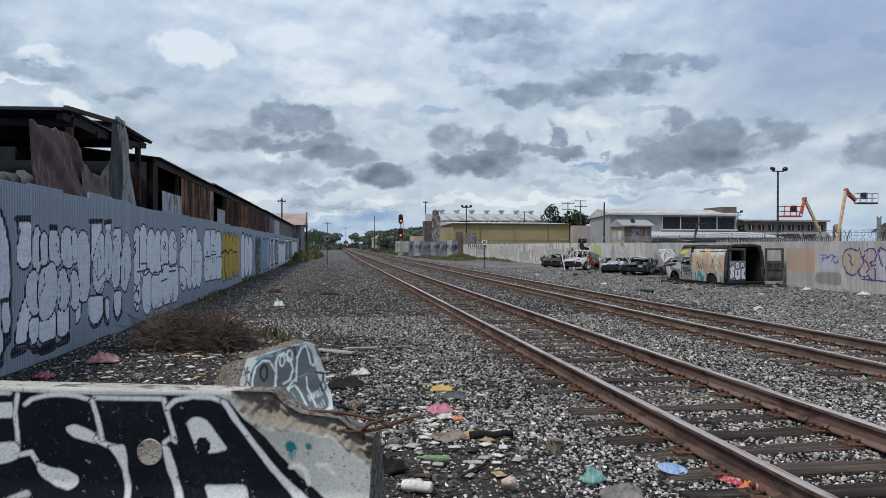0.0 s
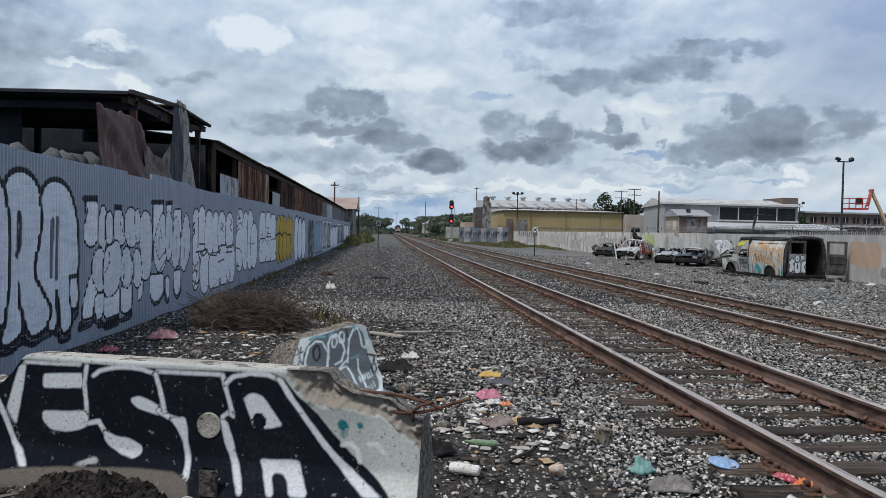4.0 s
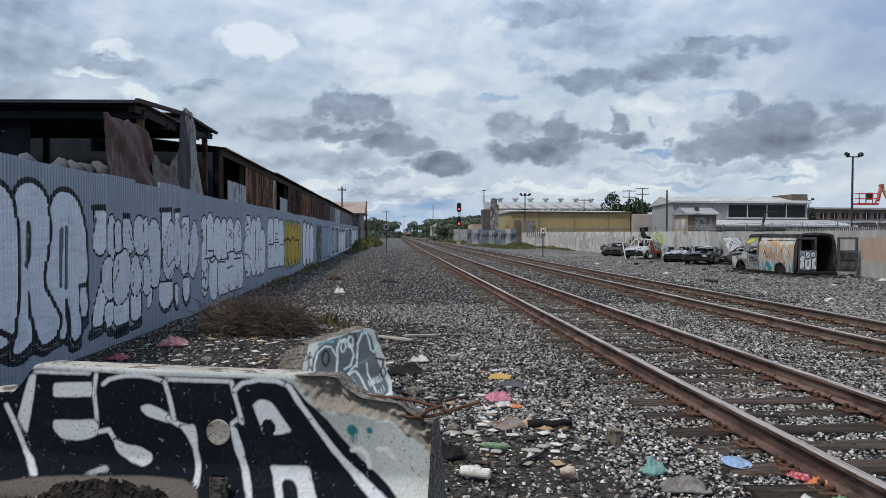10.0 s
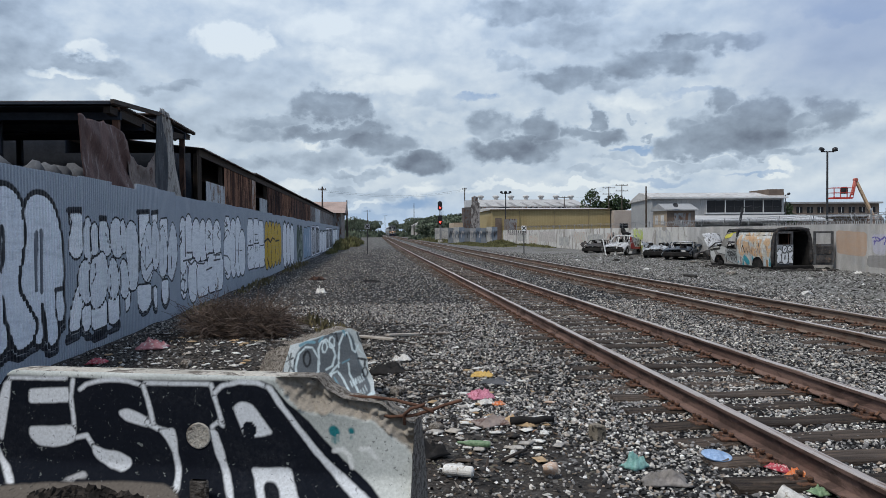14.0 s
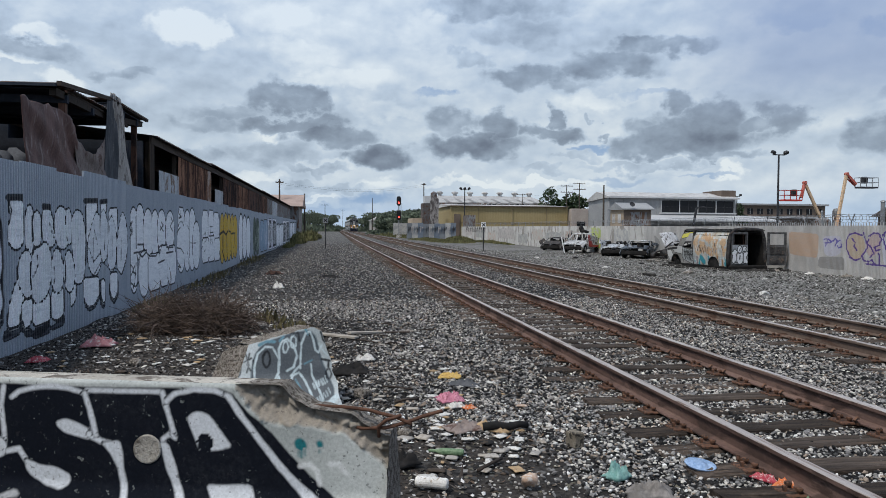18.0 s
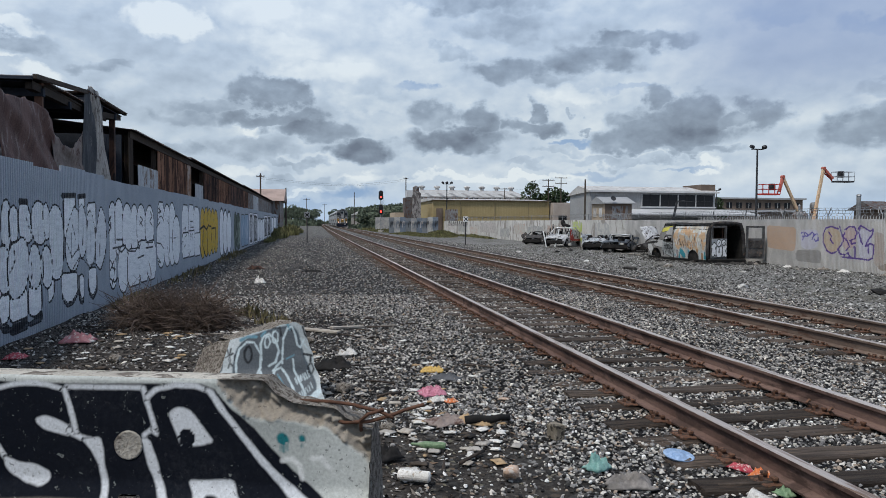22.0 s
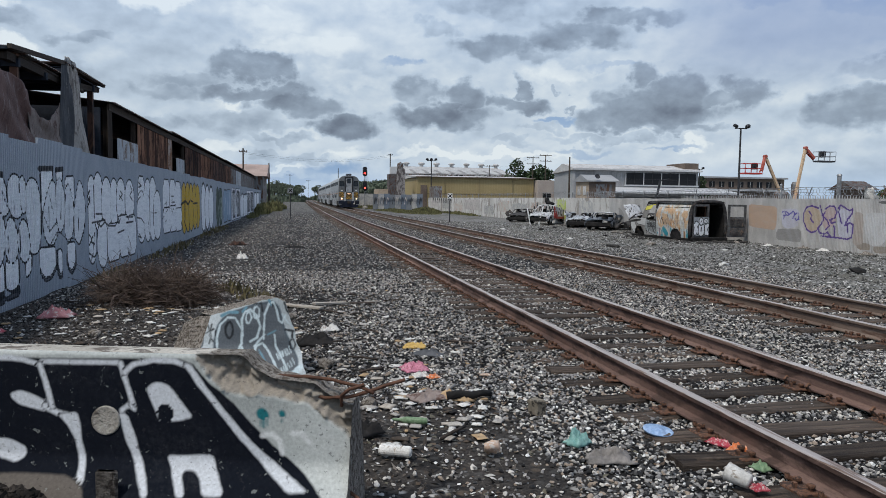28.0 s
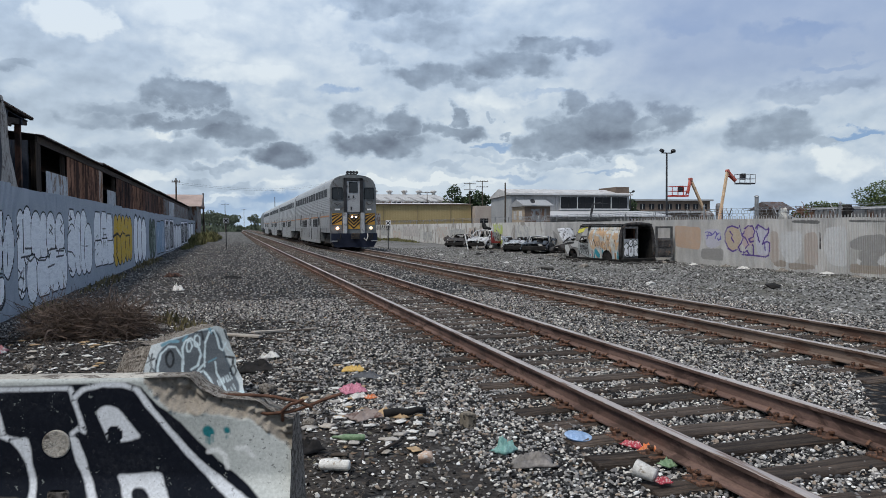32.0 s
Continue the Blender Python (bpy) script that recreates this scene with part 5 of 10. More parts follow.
def build_left_fence():
    f = thing("metal_fence", "long grey corrugated metal fence covered in silver and black graffiti", "fence", kind="structure")
    fills, lines = fence_pieces()
    y, rnd = 3.6 - 12 * 1.22, random.Random(3)
    while y < 99:
        w = 1.22
        near = y < 30
        pitch, dz = (0.0762, 0.03 if y < 21 else 0.05) if near else (0.1524, 0.10)
        nr = round(w / pitch)
        us = []
        for i in range(nr):
            us += [(i * pitch, 0.0), (i * pitch + pitch * 0.28, 0.0), (i * pitch + pitch * 0.42, 0.016), (i * pitch + pitch * 0.86, 0.016)]
        us.append((w - (0.030 if int(y / w) % 3 == 0 else 0.016), 0.0))
        top = FENCE_TOP + rnd.uniform(-0.03, 0.03) + (0.05 if 13.2 < y < 15 else 0)
        rows = int((top + 0.08) / dz)
        lean = rnd.uniform(-0.006, 0.006)
        m = Mesh()
        for j in range(rows + 1):
            z = -0.08 + (top + 0.08) * j / rows
            m.v += [(FENCE_X + d + lean + 0.004 * (int(y) % 2), y + u, z) for u, d in us]
        c = len(us)
        m.f = [(j * c + i, j * c + i + 1, (j + 1) * c + i + 1, (j + 1) * c + i) for j in range(rows) for i in range(c - 1)]
        # folded back edge gives the sheet its thickness
        o = len(m.v)
        m.v += [(FENCE_X - 0.03, y, top), (FENCE_X - 0.03, y + w, top), (FENCE_X - 0.03, y, -0.08), (FENCE_X - 0.03, y + w, -0.08)]
        m.f += [(rows * c, rows * c + c - 1, o + 1, o), (0, o + 2, o, rows * c), (c - 1, rows * c + c - 1, o + 1, o + 3)]
        m.s = [0] * len(m.f)
        ob = part("panel", m, "fence_paint", f)
        uv = np.array([(p[1], p[2]) for p in m.v])
        lo, hi = y - 0.6, y + w + 0.6
        spray(ob.data, uv, [q for q in fills if reaches(q[0], lo - 0.5, hi + 0.5)], [q for q in lines if reaches(q[0], lo, hi)], (0.02, 0.02, 0.025), 0.07)
        y += w


build_left_fence()


# ---- sheds behind the grey fence ----
def corrugated(m, y0, y1, za, zb, x, pitch=0.09, depth=0.02, slot=0):
    """An upright corrugated sheet in a plane of constant x."""
    n = max(2, int((y1 - y0) / pitch * 4))
    pts, f = [], []
    for i in range(n + 1):
        yy = y0 + (y1 - y0) * i / n
        d = depth * (0.5 + 0.5 * math.cos(2 * math.pi * yy / pitch))
        pts += [(x + d, yy, za), (x + d, yy, zb), (x + d - 0.004, yy, zb), (x + d - 0.004, yy, za)]
    for i in range(n):
        a = i * 4
        f += [(a, a + 4, a + 5, a + 1), (a + 1, a + 5, a + 6, a + 2), (a + 2, a + 6, a + 7, a + 3)]
    return m.add(pts, f, slot)


def roof_sheet(m, x0, z0, x1, z1, y0, y1, pitch=0.15, depth=0.03, slot=0):
    """A corrugated roof; ribs run across, from x0 to x1."""
    n = int((y1 - y0) / pitch * 4)
    pts, f = [], []
    for i in range(n + 1):
        yy = y0 + (y1 - y0) * i / n
        d = depth * (0.5 + 0.5 * math.sin(2 * math.pi * yy / pitch))
        pts += [(x0, yy, z0 + d), (x1, yy, z1 + d), (x1, yy, z1 + d - 0.01), (x0, yy, z0 + d - 0.01)]
    for i in range(n):
        a = i * 4
        f += [(a, a + 1, a + 5, a + 4), (a + 1, a + 2, a + 6, a + 5), (a + 2, a + 3, a + 7, a + 6), (a + 3, a, a + 4, a + 7)]
    return m.add(pts, f, slot)


def build_open_shed():
    s = thing("open_shed", "open-sided timber shed with a dark tin roof behind the fence", "shed")
    m = Mesh()
    roof_sheet(m, -4.36, 4.12, -14.0, 4.0, 14.2, 17.2)
    roof_sheet(m, -4.30, 4.36, -14.0, 4.28, 17.1, 20.3)
    part("roof", m, "roof_tin", s, "dark corrugated tin roof")
    # sheet added under the roof so that its shaded underside comes out dark
    part("ceiling", Mesh().prism([(-4.45, 4.06), (-14.0, 3.94), (-14.0, 3.92), (-4.45, 4.04)], 14.3, 17.1, lambda u, v, w: (u, w, v)).prism([(-4.42, 4.30), (-14.0, 4.22), (-14.0, 4.20), (-4.42, 4.28)], 17.2, 20.2, lambda u, v, w: (u, w, v)), "shed_dark", s, "sheet below the roof, coloured dark for its shade")
    # fascia, back posts and rafters take the same painted shade
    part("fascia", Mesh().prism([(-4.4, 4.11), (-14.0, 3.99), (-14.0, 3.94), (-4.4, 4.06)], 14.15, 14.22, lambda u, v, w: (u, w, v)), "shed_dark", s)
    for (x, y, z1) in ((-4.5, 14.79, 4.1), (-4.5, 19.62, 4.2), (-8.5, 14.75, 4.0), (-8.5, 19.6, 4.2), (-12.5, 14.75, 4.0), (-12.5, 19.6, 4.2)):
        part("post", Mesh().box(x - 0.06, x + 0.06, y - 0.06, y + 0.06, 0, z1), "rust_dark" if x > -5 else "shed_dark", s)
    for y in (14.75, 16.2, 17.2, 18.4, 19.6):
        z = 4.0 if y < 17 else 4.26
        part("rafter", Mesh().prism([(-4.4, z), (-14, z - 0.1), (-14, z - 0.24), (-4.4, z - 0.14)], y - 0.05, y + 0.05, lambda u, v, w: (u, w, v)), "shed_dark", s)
    part("beam", Mesh().prism([(14.3, 4.06), (17.2, 4.06), (20.2, 4.30), (20.2, 4.18), (17.2, 3.92), (14.3, 3.92)], -4.56, -4.44, lambda u, v, w: (w, u, v)), "dark_timber", s)
    part("eave_flashing", Mesh().prism([(14.2, 4.16), (17.3, 4.42), (20.35, 4.40), (20.35, 4.33), (17.3, 4.34), (14.2, 4.08)], -4.40, -4.33, lambda u, v, w: (w, u, v)), "dark_timber", s)
    part("brace", Mesh().tube([(-4.5, 14.8, 4.1), (-4.45, 17.0, 4.05), (-4.4, 18.6, 3.98)], 0.04, 6), "dark_timber", s)
    # walls, divider and low roof carry the shade inside as dark colour
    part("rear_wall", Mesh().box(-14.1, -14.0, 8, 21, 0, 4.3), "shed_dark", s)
    part("far_wall", Mesh().box(-14.0, -7.8, 20.6, 20.7, 0, 4.5).box(-7.8, -4.9, 20.6, 20.7, 0, 3.86), "shed_dark", s, "board wall coloured dark for the shade inside")
    part("partition", Mesh().box(-14.0, -6.9, 15.4, 15.46, 0, 4.0), "shed_dark", s, "board divider coloured dark for the shade inside")
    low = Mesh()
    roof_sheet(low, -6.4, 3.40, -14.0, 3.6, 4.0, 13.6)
    part("lean_to_roof", low, "shed_dark", s, "low roof coloured dark for the shade inside")
    for i in range(11):
        part("stored_bale", Mesh().lump((-5.2 + 0.12 * math.sin(i * 2.1), 10.2 + i * 0.36 + (0.5 if i > 5 else 0), 2.40 + 0.05 * math.cos(i * 3) + 0.03 * i), (0.40, 0.34, 0.56), i, 0.2, 2), "tarp_slate", s, smooth=True)


build_open_shed()


def draped(name, label, edge_top, edge_foot, material, folds, depth, slant=0.0, seed=0):
    """A cloth hung between an upper and a lower edge given as (y, z) points; folds fan out along the drop, drawn sideways by slant."""
    def at(edge, u):
        k = u * (len(edge) - 1)
        i = min(int(k), len(edge) - 2)
        f = k - i
        return [edge[i][j] + (edge[i + 1][j] - edge[i][j]) * f for j in (0, 1)]

    def fn(u, v):
        a, b = at(edge_top, u), at(edge_foot, u)
        w = u + slant * v
        k = depth * (math.sin(w * folds * 6.283 + seed) * (0.5 + 0.7 * v) + 0.6 * math.sin(w * folds * 14.1 + 2 * v + seed)) + depth * 2.2 * noise.noise((u * 3 + seed, v * 2.5, 2))
        rag = 0.05 * noise.noise((u * 11, seed, 4)) * (1 - v)
        return (-4.36 + 0.5 * k * min(1.0, 0.15 + 5 * u), a[0] + (b[0] - a[0]) * v, a[1] + (b[1] - a[1]) * v + rag)
    m = Mesh()
    m.sheet(fn, 44, 34)
    ob = part(name, m, material, smooth=True)
    tagged(ob, label, "tarp")
    ob.modifiers.new("thick", "SOLIDIFY").thickness = 0.012


draped("brown_tarp", "torn brown tarp hanging from the shed roof over the fence", [(12.59, 3.62), (13.09, 3.61), (13.7, 3.66), (14.26, 3.68), (14.66, 3.58), (14.95, 3.44)], [(12.8, 2.5), (13.32, 2.5), (14.02, 2.5), (14.57, 2.49), (15.2, 2.48)], "tarp_brown", 1.3, 0.05, -0.9, 1)
draped("brown_tarp", "pale sagging fold of the torn brown tarp over the fence", [(14.85, 3.52), (15.15, 3.27), (15.5, 3.09), (15.94, 3.04), (16.42, 3.22), (16.8, 3.5)], [(15.13, 2.48), (15.66, 2.47), (16.24, 2.47), (16.78, 2.46)], "tarp_pale", 1.4, 0.045, 0.3, 2)
draped("grey_tarp", "long pale grey strip of cloth hanging from the shed corner", [(17.18, 4.51), (17.49, 4.52), (17.87, 4.46)], [(17.49, 2.46), (18.17, 2.45), (19.01, 2.45)], "tarp_grey", 2.2, 0.06, 0.0, 3)
draped("slate_tarp", "dark slate tarp beside the grey strip of cloth", [(16.95, 4.33), (17.22, 4.48), (17.54, 4.45)], [(16.69, 2.46), (17.08, 2.45), (17.58, 2.45)], "tarp_slate", 1.6, 0.05, 0.0, 4)


def build_long_shed():
    s = thing("long_shed", "long low shed of rusty corrugated iron with openings behind the fence", "shed")
    rnd = random.Random(8)
    m = Mesh()
    roof_sheet(m, -4.25, 4.02, -12.0, 4.9, 20.9, 30.0, 0.2, 0.04)
    roof_sheet(m, -4.23, 4.08, -12.0, 4.95, 29.95, 52.0, 0.2, 0.04)
    roof_sheet(m, -4.21, 4.12, -12.0, 5.0, 51.95, 96.0, 0.2, 0.04)
    part("roof", m, "roof_tin", s, "dark corrugated iron roof with a scalloped edge")
    part("eave_board", Mesh().box(-4.46, -4.40, 21.0, 96, 3.84, 4.03), "dark_timber", s)
    # both walls coloured as dark as the shade behind the openings
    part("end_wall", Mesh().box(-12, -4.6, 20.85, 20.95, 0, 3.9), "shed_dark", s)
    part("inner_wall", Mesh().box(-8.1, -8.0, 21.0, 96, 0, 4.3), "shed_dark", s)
    bays = [(20.9, 21.4, "dark_timber", 0), (21.4, 24.6, None, 0), (24.6, 27.4, "rust_iron", 0), (27.4, 30.2, "rust_iron", 0), (30.2, 31.0, "tin_rusty", 0), (31.0, 34.6, None, 0),
            (34.6, 36.0, "rust_dark", 0), (36.0, 40.0, "rust_dark", 0), (40.0, 44.5, "rust_iron", 0), (44.5, 49.0, "rust_dark", 0), (49.0, 54.0, "rust_dark", 0), (54, 58, "rust_iron", 0),
            (58.0, 63.0, "tin_grey", 0), (63, 69, "tin_white", 0), (69, 76, "tin_grey", 0), (76, 96, "tin_grey", 0)]
    for a, b, mt, _ in bays:
        if mt is None:
            continue
        y = a
        while y < b - 0.05:
            e = min(y + 0.9, b)
            w = Mesh()
            corrugated(w, y, e, 1.9, 3.9 + rnd.uniform(-0.06, 0.03), -4.45 + rnd.uniform(0, 0.015), 0.09 if y < 45 else 0.2, 0.02)
            part("wall_sheet", w, mt, s)
            y = e
    w = Mesh()
    corrugated(w, 21.9, 24.5, 1.9, 3.2, -4.42, 0.22, 0.03)
    part("wall_sheet", w, "tin_white", s, "pale blue-grey corrugated sheet in the opening")
    w = Mesh()
    corrugated(w, 31.8, 34.0, 1.9, 3.2, -4.42, 0.2, 0.03)
    part("wall_sheet", w, "tin_white", s, "whitish sheet propped in the opening")
    for y in (21.3, 24.6, 29.0, 31.0, 34.6, 40, 49, 58):
        part("post", Mesh().box(-4.62, -4.5, y - 0.07, y + 0.07, 0, 3.95), "dark_timber", s)


build_long_shed()


# ---- broken concrete barriers ----
BAR_U, BAR_N, BAR_O = Vector((0.966, -0.26, 0)), Vector((-0.26, -0.966, 0)), Vector((0.17, 4.3, 0))


def bar_place(u, z, out=0.0):
    """A place on the barrier's near face: u along it, z up, out towards the open ground."""
    flare = 0.16 * ease(z, 0.34, 0.10) + 0.05 * (0.55 - z)
    return BAR_O + BAR_U * u + BAR_N * (flare + out) + Vector((0, 0, z))


def bar_top(u):
    """Height of the top edge: sound, then broken down in steps towards the open end."""
    t = float(np.interp(u, (-2.16, -2.0, -0.13, -0.03, 0.04, 0.24, 0.38, 0.44), (0.67, 0.845, 0.845, 0.775, 0.735, 0.715, 0.635, 0.61)))
    return t + (0.02 * noise.noise((u * 14, 2, 1)) if u > -0.13 or u < -2.0 else 0.0)


def bar_break(u):
    """Height above which the near face has spalled off to rough concrete."""
    return float(np.interp(u, (-0.36, -0.34, -0.27, -0.17, 0.04, 0.23, 0.30, 0.42, 0.44), (0.90, 0.815, 0.725, 0.655, 0.648, 0.61, 0.555, 0.47, 0.45))) + 0.02 * noise.noise((u * 22, 4, 2))


def paint_barrier(uv):
    """White letters on black, drawn along the face and up it; returns the distance to the black field and the paint over it."""
    white, black, dusty, faint = (0.60, 0.63, 0.66), (0.006, 0.008, 0.013), (0.34, 0.35, 0.36), (0.62, 0.64, 0.63)
    teal, earth = (0.0, 0.13, 0.15), (0.13, 0.115, 0.10)
    paint = []

    def shape(colour, *pts):
        paint.append(([rounded(pts, 1, 0.012)], colour))

    def line(colour, r, *pts):
        paint.append(([(*a, *b, r) for a, b in zip(pts, pts[1:])], colour))
    line(white, 0.01, (-2.006, 0.802), (-1.789, 0.803), (-1.637, 0.806))
    line(white, 0.012, (-1.546, 0.746), (-1.505, 0.775), (-1.431, 0.797), (-1.321, 0.808), (-1.229, 0.799), (-1.149, 0.776))
    line(white, 0.011, (-1.135, 0.793), (-0.942, 0.794), (-0.732, 0.796))
    shape(white, (-2.04, 0.78), (-1.998, 0.789), (-2.013, 0.646), (-2.036, 0.492), (-2.046, 0.424), (-2.086, 0.473), (-2.115, 0.522), (-2.076, 0.677))
    line(white, 0.016, (-2.196, 0.59), (-2.129, 0.477), (-2.052, 0.323), (-1.915, 0.21))
    shape(white, (-1.88, 0.739), (-1.617, 0.754), (-1.597, 0.704), (-1.611, 0.671), (-1.874, 0.655))
    line(white, 0.012, (-1.592, 0.798), (-1.604, 0.697), (-1.587, 0.599), (-1.577, 0.516))
    shape(white, (-1.874, 0.518), (-1.593, 0.535), (-1.562, 0.494), (-1.572, 0.447), (-1.627, 0.424), (-1.702, 0.406), (-1.809, 0.414), (-1.868, 0.461))
    line(white, 0.014, (-1.561, 0.467), (-1.498, 0.481), (-1.455, 0.42))
    shape(white, (-1.467, 0.433), (-1.385, 0.405), (-1.293, 0.394), (-1.212, 0.359), (-1.209, 0.318), (-1.255, 0.288), (-1.34, 0.308), (-1.42, 0.34), (-1.454, 0.381))
    shape(dusty, (-1.61, 0.244), (-1.495, 0.284), (-1.456, 0.257), (-1.572, 0.234))
    shape(white, (-1.298, 0.626), (-1.255, 0.644), (-1.189, 0.628), (-1.116, 0.595), (-1.062, 0.572), (-1.072, 0.539), (-1.133, 0.546), (-1.242, 0.573), (-1.29, 0.6))
    line(white, 0.014, (-1.116, 0.569), (-1.05, 0.534), (-0.989, 0.524))
    shape(white, (-1.05, 0.527), (-0.951, 0.542), (-0.936, 0.501), (-0.927, 0.405), (-0.895, 0.286), (-0.87, 0.214), (-0.909, 0.217), (-0.931, 0.297), (-0.958, 0.403), (-0.995, 0.472))
    line(white, 0.013, (-1.146, 0.776), (-1.111, 0.686), (-1.08, 0.565))
    line(white, 0.012, (-0.728, 0.793), (-0.706, 0.721), (-0.68, 0.642), (-0.654, 0.567))
    line(white, 0.01, (-0.654, 0.564), (-0.686, 0.585), (-0.72, 0.557))
    shape(white, (-0.737, 0.544), (-0.695, 0.54), (-0.652, 0.437), (-0.622, 0.328), (-0.559, 0.23), (-0.53, 0.177), (-0.559, 0.175), (-0.634, 0.274), (-0.7, 0.418))
    line(white, 0.012, (-0.706, 0.749), (-0.662, 0.789), (-0.56, 0.813), (-0.457, 0.811), (-0.39, 0.788))
    shape(white, (-0.413, 0.8), (-0.373, 0.801), (-0.287, 0.68), (-0.169, 0.539), (-0.053, 0.413), (0.088, 0.3), (0.243, 0.214), (0.145, 0.209), (0.02, 0.291), (-0.118, 0.431), (-0.253, 0.594), (-0.338, 0.699))
    shape(white, (-0.595, 0.672), (-0.557, 0.702), (-0.506, 0.701), (-0.462, 0.668), (-0.417, 0.608), (-0.358, 0.535), (-0.418, 0.516), (-0.523, 0.501), (-0.552, 0.569))
    shape(black, (-0.535, 0.57), (-0.504, 0.591), (-0.47, 0.57), (-0.463, 0.533), (-0.486, 0.503), (-0.52, 0.508))
    line(black, 0.004, (-0.506, 0.505), (-0.506, 0.483))
    shape(white, (-0.486, 0.337), (-0.258, 0.351), (-0.228, 0.283), (-0.162, 0.192), (-0.263, 0.187), (-0.296, 0.244), (-0.332, 0.277), (-0.383, 0.28), (-0.396, 0.262), (-0.351, 0.182), (-0.39, 0.18), (-0.442, 0.26))
    shape(teal, (-0.036, 0.574), (-0.016, 0.591), (0.01, 0.583), (0.029, 0.553), (0.017, 0.528), (-0.012, 0.526), (-0.032, 0.544))
    shape(teal, (0.071, 0.571), (0.09, 0.587), (0.11, 0.573), (0.107, 0.539), (0.084, 0.538))
    line(teal, 0.0035, (-0.015, 0.526), (-0.015, 0.502))
    line(teal, 0.0035, (0.001, 0.524), (0.001, 0.496))
    line(teal, 0.0035, (0.017, 0.534), (0.017, 0.506))
    line(teal, 0.0035, (0.091, 0.538), (0.091, 0.523))
    line(faint, 0.012, (-0.005, 0.453), (0.044, 0.462), (0.083, 0.427), (0.097, 0.367))
    line(faint, 0.012, (0.146, 0.468), (0.191, 0.47), (0.229, 0.424))
    shape(earth, (-2.344, 0.157), (-2.124, 0.174), (-1.924, 0.207), (-1.677, 0.226), (-1.217, 0.247), (-0.968, 0.245), (-0.865, 0.201), (-0.815, 0.106), (-2.316, -0.007))
    top = [u / 50 for u in range(-18, 24)]
    paint.append(([tuple((u, bar_break(u)) for u in top) + ((0.48, 0.95), (-0.36, 0.95))], (0.27, 0.24, 0.20)))
    field = rounded(((-2.583, 0.829), (-2.1, 0.819), (-1.121, 0.81), (-0.377, 0.823), (-0.288, 0.714), (-0.17, 0.626), (-0.087, 0.538), (0.077, 0.378), (0.22, 0.275), (0.349, 0.167), (-0.734, 0.082), (-2.393, -0.013)), 1)
    return capsule(uv, [field]), paint


def build_barrier():
    b = thing("concrete_barrier", "broken concrete traffic barrier painted black with white graffiti letters", "barrier")
    us = list(np.arange(-2.42, 0.44, 0.011)) + [0.44]
    nz = 80
    m = Mesh()
    uv = []
    for u in us:
        top = bar_top(u)
        for j in range(nz + 1):
            z = -0.05 + (top + 0.05) * j / nz
            rough = 0.0
            deep = z - bar_break(u)
            if deep > 0:
                rough = -0.05 * min(1.0, deep / 0.035) + 0.045 * noise.noise((u * 13, z * 13, 3)) + 0.03 * noise.noise((u * 34, z * 34, 3)) + 0.014 * noise.noise((u * 80, z * 80, 3))
            if j == nz:
                rough -= 0.012
            uu = u - (0.07 * (1 - z / 0.84) if u < -2.36 else 0) + (0.02 * noise.noise((z * 9, 7, u)) if u > 0.4 else 0)
            m.v.append(tuple(bar_place(uu, z, rough)))
            uv.append((uu, z))
    c = nz + 1
    m.f = [(i * c + j, (i + 1) * c + j, (i + 1) * c + j + 1, i * c + j + 1) for i in range(len(us) - 1) for j in range(nz)]
    m.s = [0] * len(m.f)
    face = part("painted_face", m, "barrier_paint", b, "near face with black paint and thick white letter outlines", smooth=True)
    uv = np.array(uv)
    spray(face.data, uv, [], [], (1, 1, 1))
    inside, strokes = paint_barrier(uv)
    line, ink = np.full(len(uv), 9.0), np.tile((0.7, 0.7, 0.7, 1.0), (len(uv), 1))
    for st, col in strokes:
        d = capsule(uv, st)
        take = (d < line) | (d < 0.008)
        ink[take] = (*col, 1)
        line[take] = d[take]
    face.data.attributes["fill"].data.foreach_set("value", inside.astype(np.float32))
    face.data.attributes["stroke"].data.foreach_set("value", line.astype(np.float32))
    face.data.attributes["ink"].data.foreach_set("color", ink.astype(np.float32).ravel())
    face.data.attributes["tone"].data.foreach_set("color", np.tile((0.0065, 0.0085, 0.0135, 1.0), (len(uv), 1)).astype(np.float32).ravel())
    # body behind the face: top, ends and back
    k = Mesh()
    for u in us:
        top = bar_top(u)
        j = 0.012 * noise.noise((u * 18, 1, 1))
        lim = 1.0 if u < -0.13 else 0.0
        uu = u - (0.07 if u < -2.36 else 0)
        k.v += [tuple(bar_place(u, top, -0.012)), tuple(bar_place(u, top + 0.012 * (1 - lim) + j * (1 - lim), -0.10 + j)), tuple(bar_place(u, top - 0.01 + 2 * j * (1 - lim), -0.20)),
                tuple(bar_place(uu, 0.3, -0.36)), tuple(bar_place(uu, -0.05, -0.6))]
    k.f = [(i * 5 + j, i * 5 + 5 + j, i * 5 + 6 + j, i * 5 + 1 + j) for i in range(len(us) - 1) for j in range(4)]
    k.s = [0 if us[i] < -0.3 else 1 for i in range(len(us) - 1) for j in range(4)]
    e = len(k.v) - 5
    o = len(k.v)
    k.v += [tuple(bar_place(0.44, 0.0, 0)), tuple(bar_place(-2.49, -0.05, 0.0))]
    k.f += [(e, e + 1, e + 2, e + 3, e + 4, o), (0, 1, 2, 3, 4, o + 1)]
    k.s += [1, 0]
    part("body", k, ["concrete", "concrete_broken"], b, "bare concrete back, top and broken end")
    hole = Mesh()
    mm = Matrix.Translation(bar_place(-0.80, 0.505, 0.0)) @ BAR_N.to_track_quat("Z", "Y").to_matrix().to_4x4()
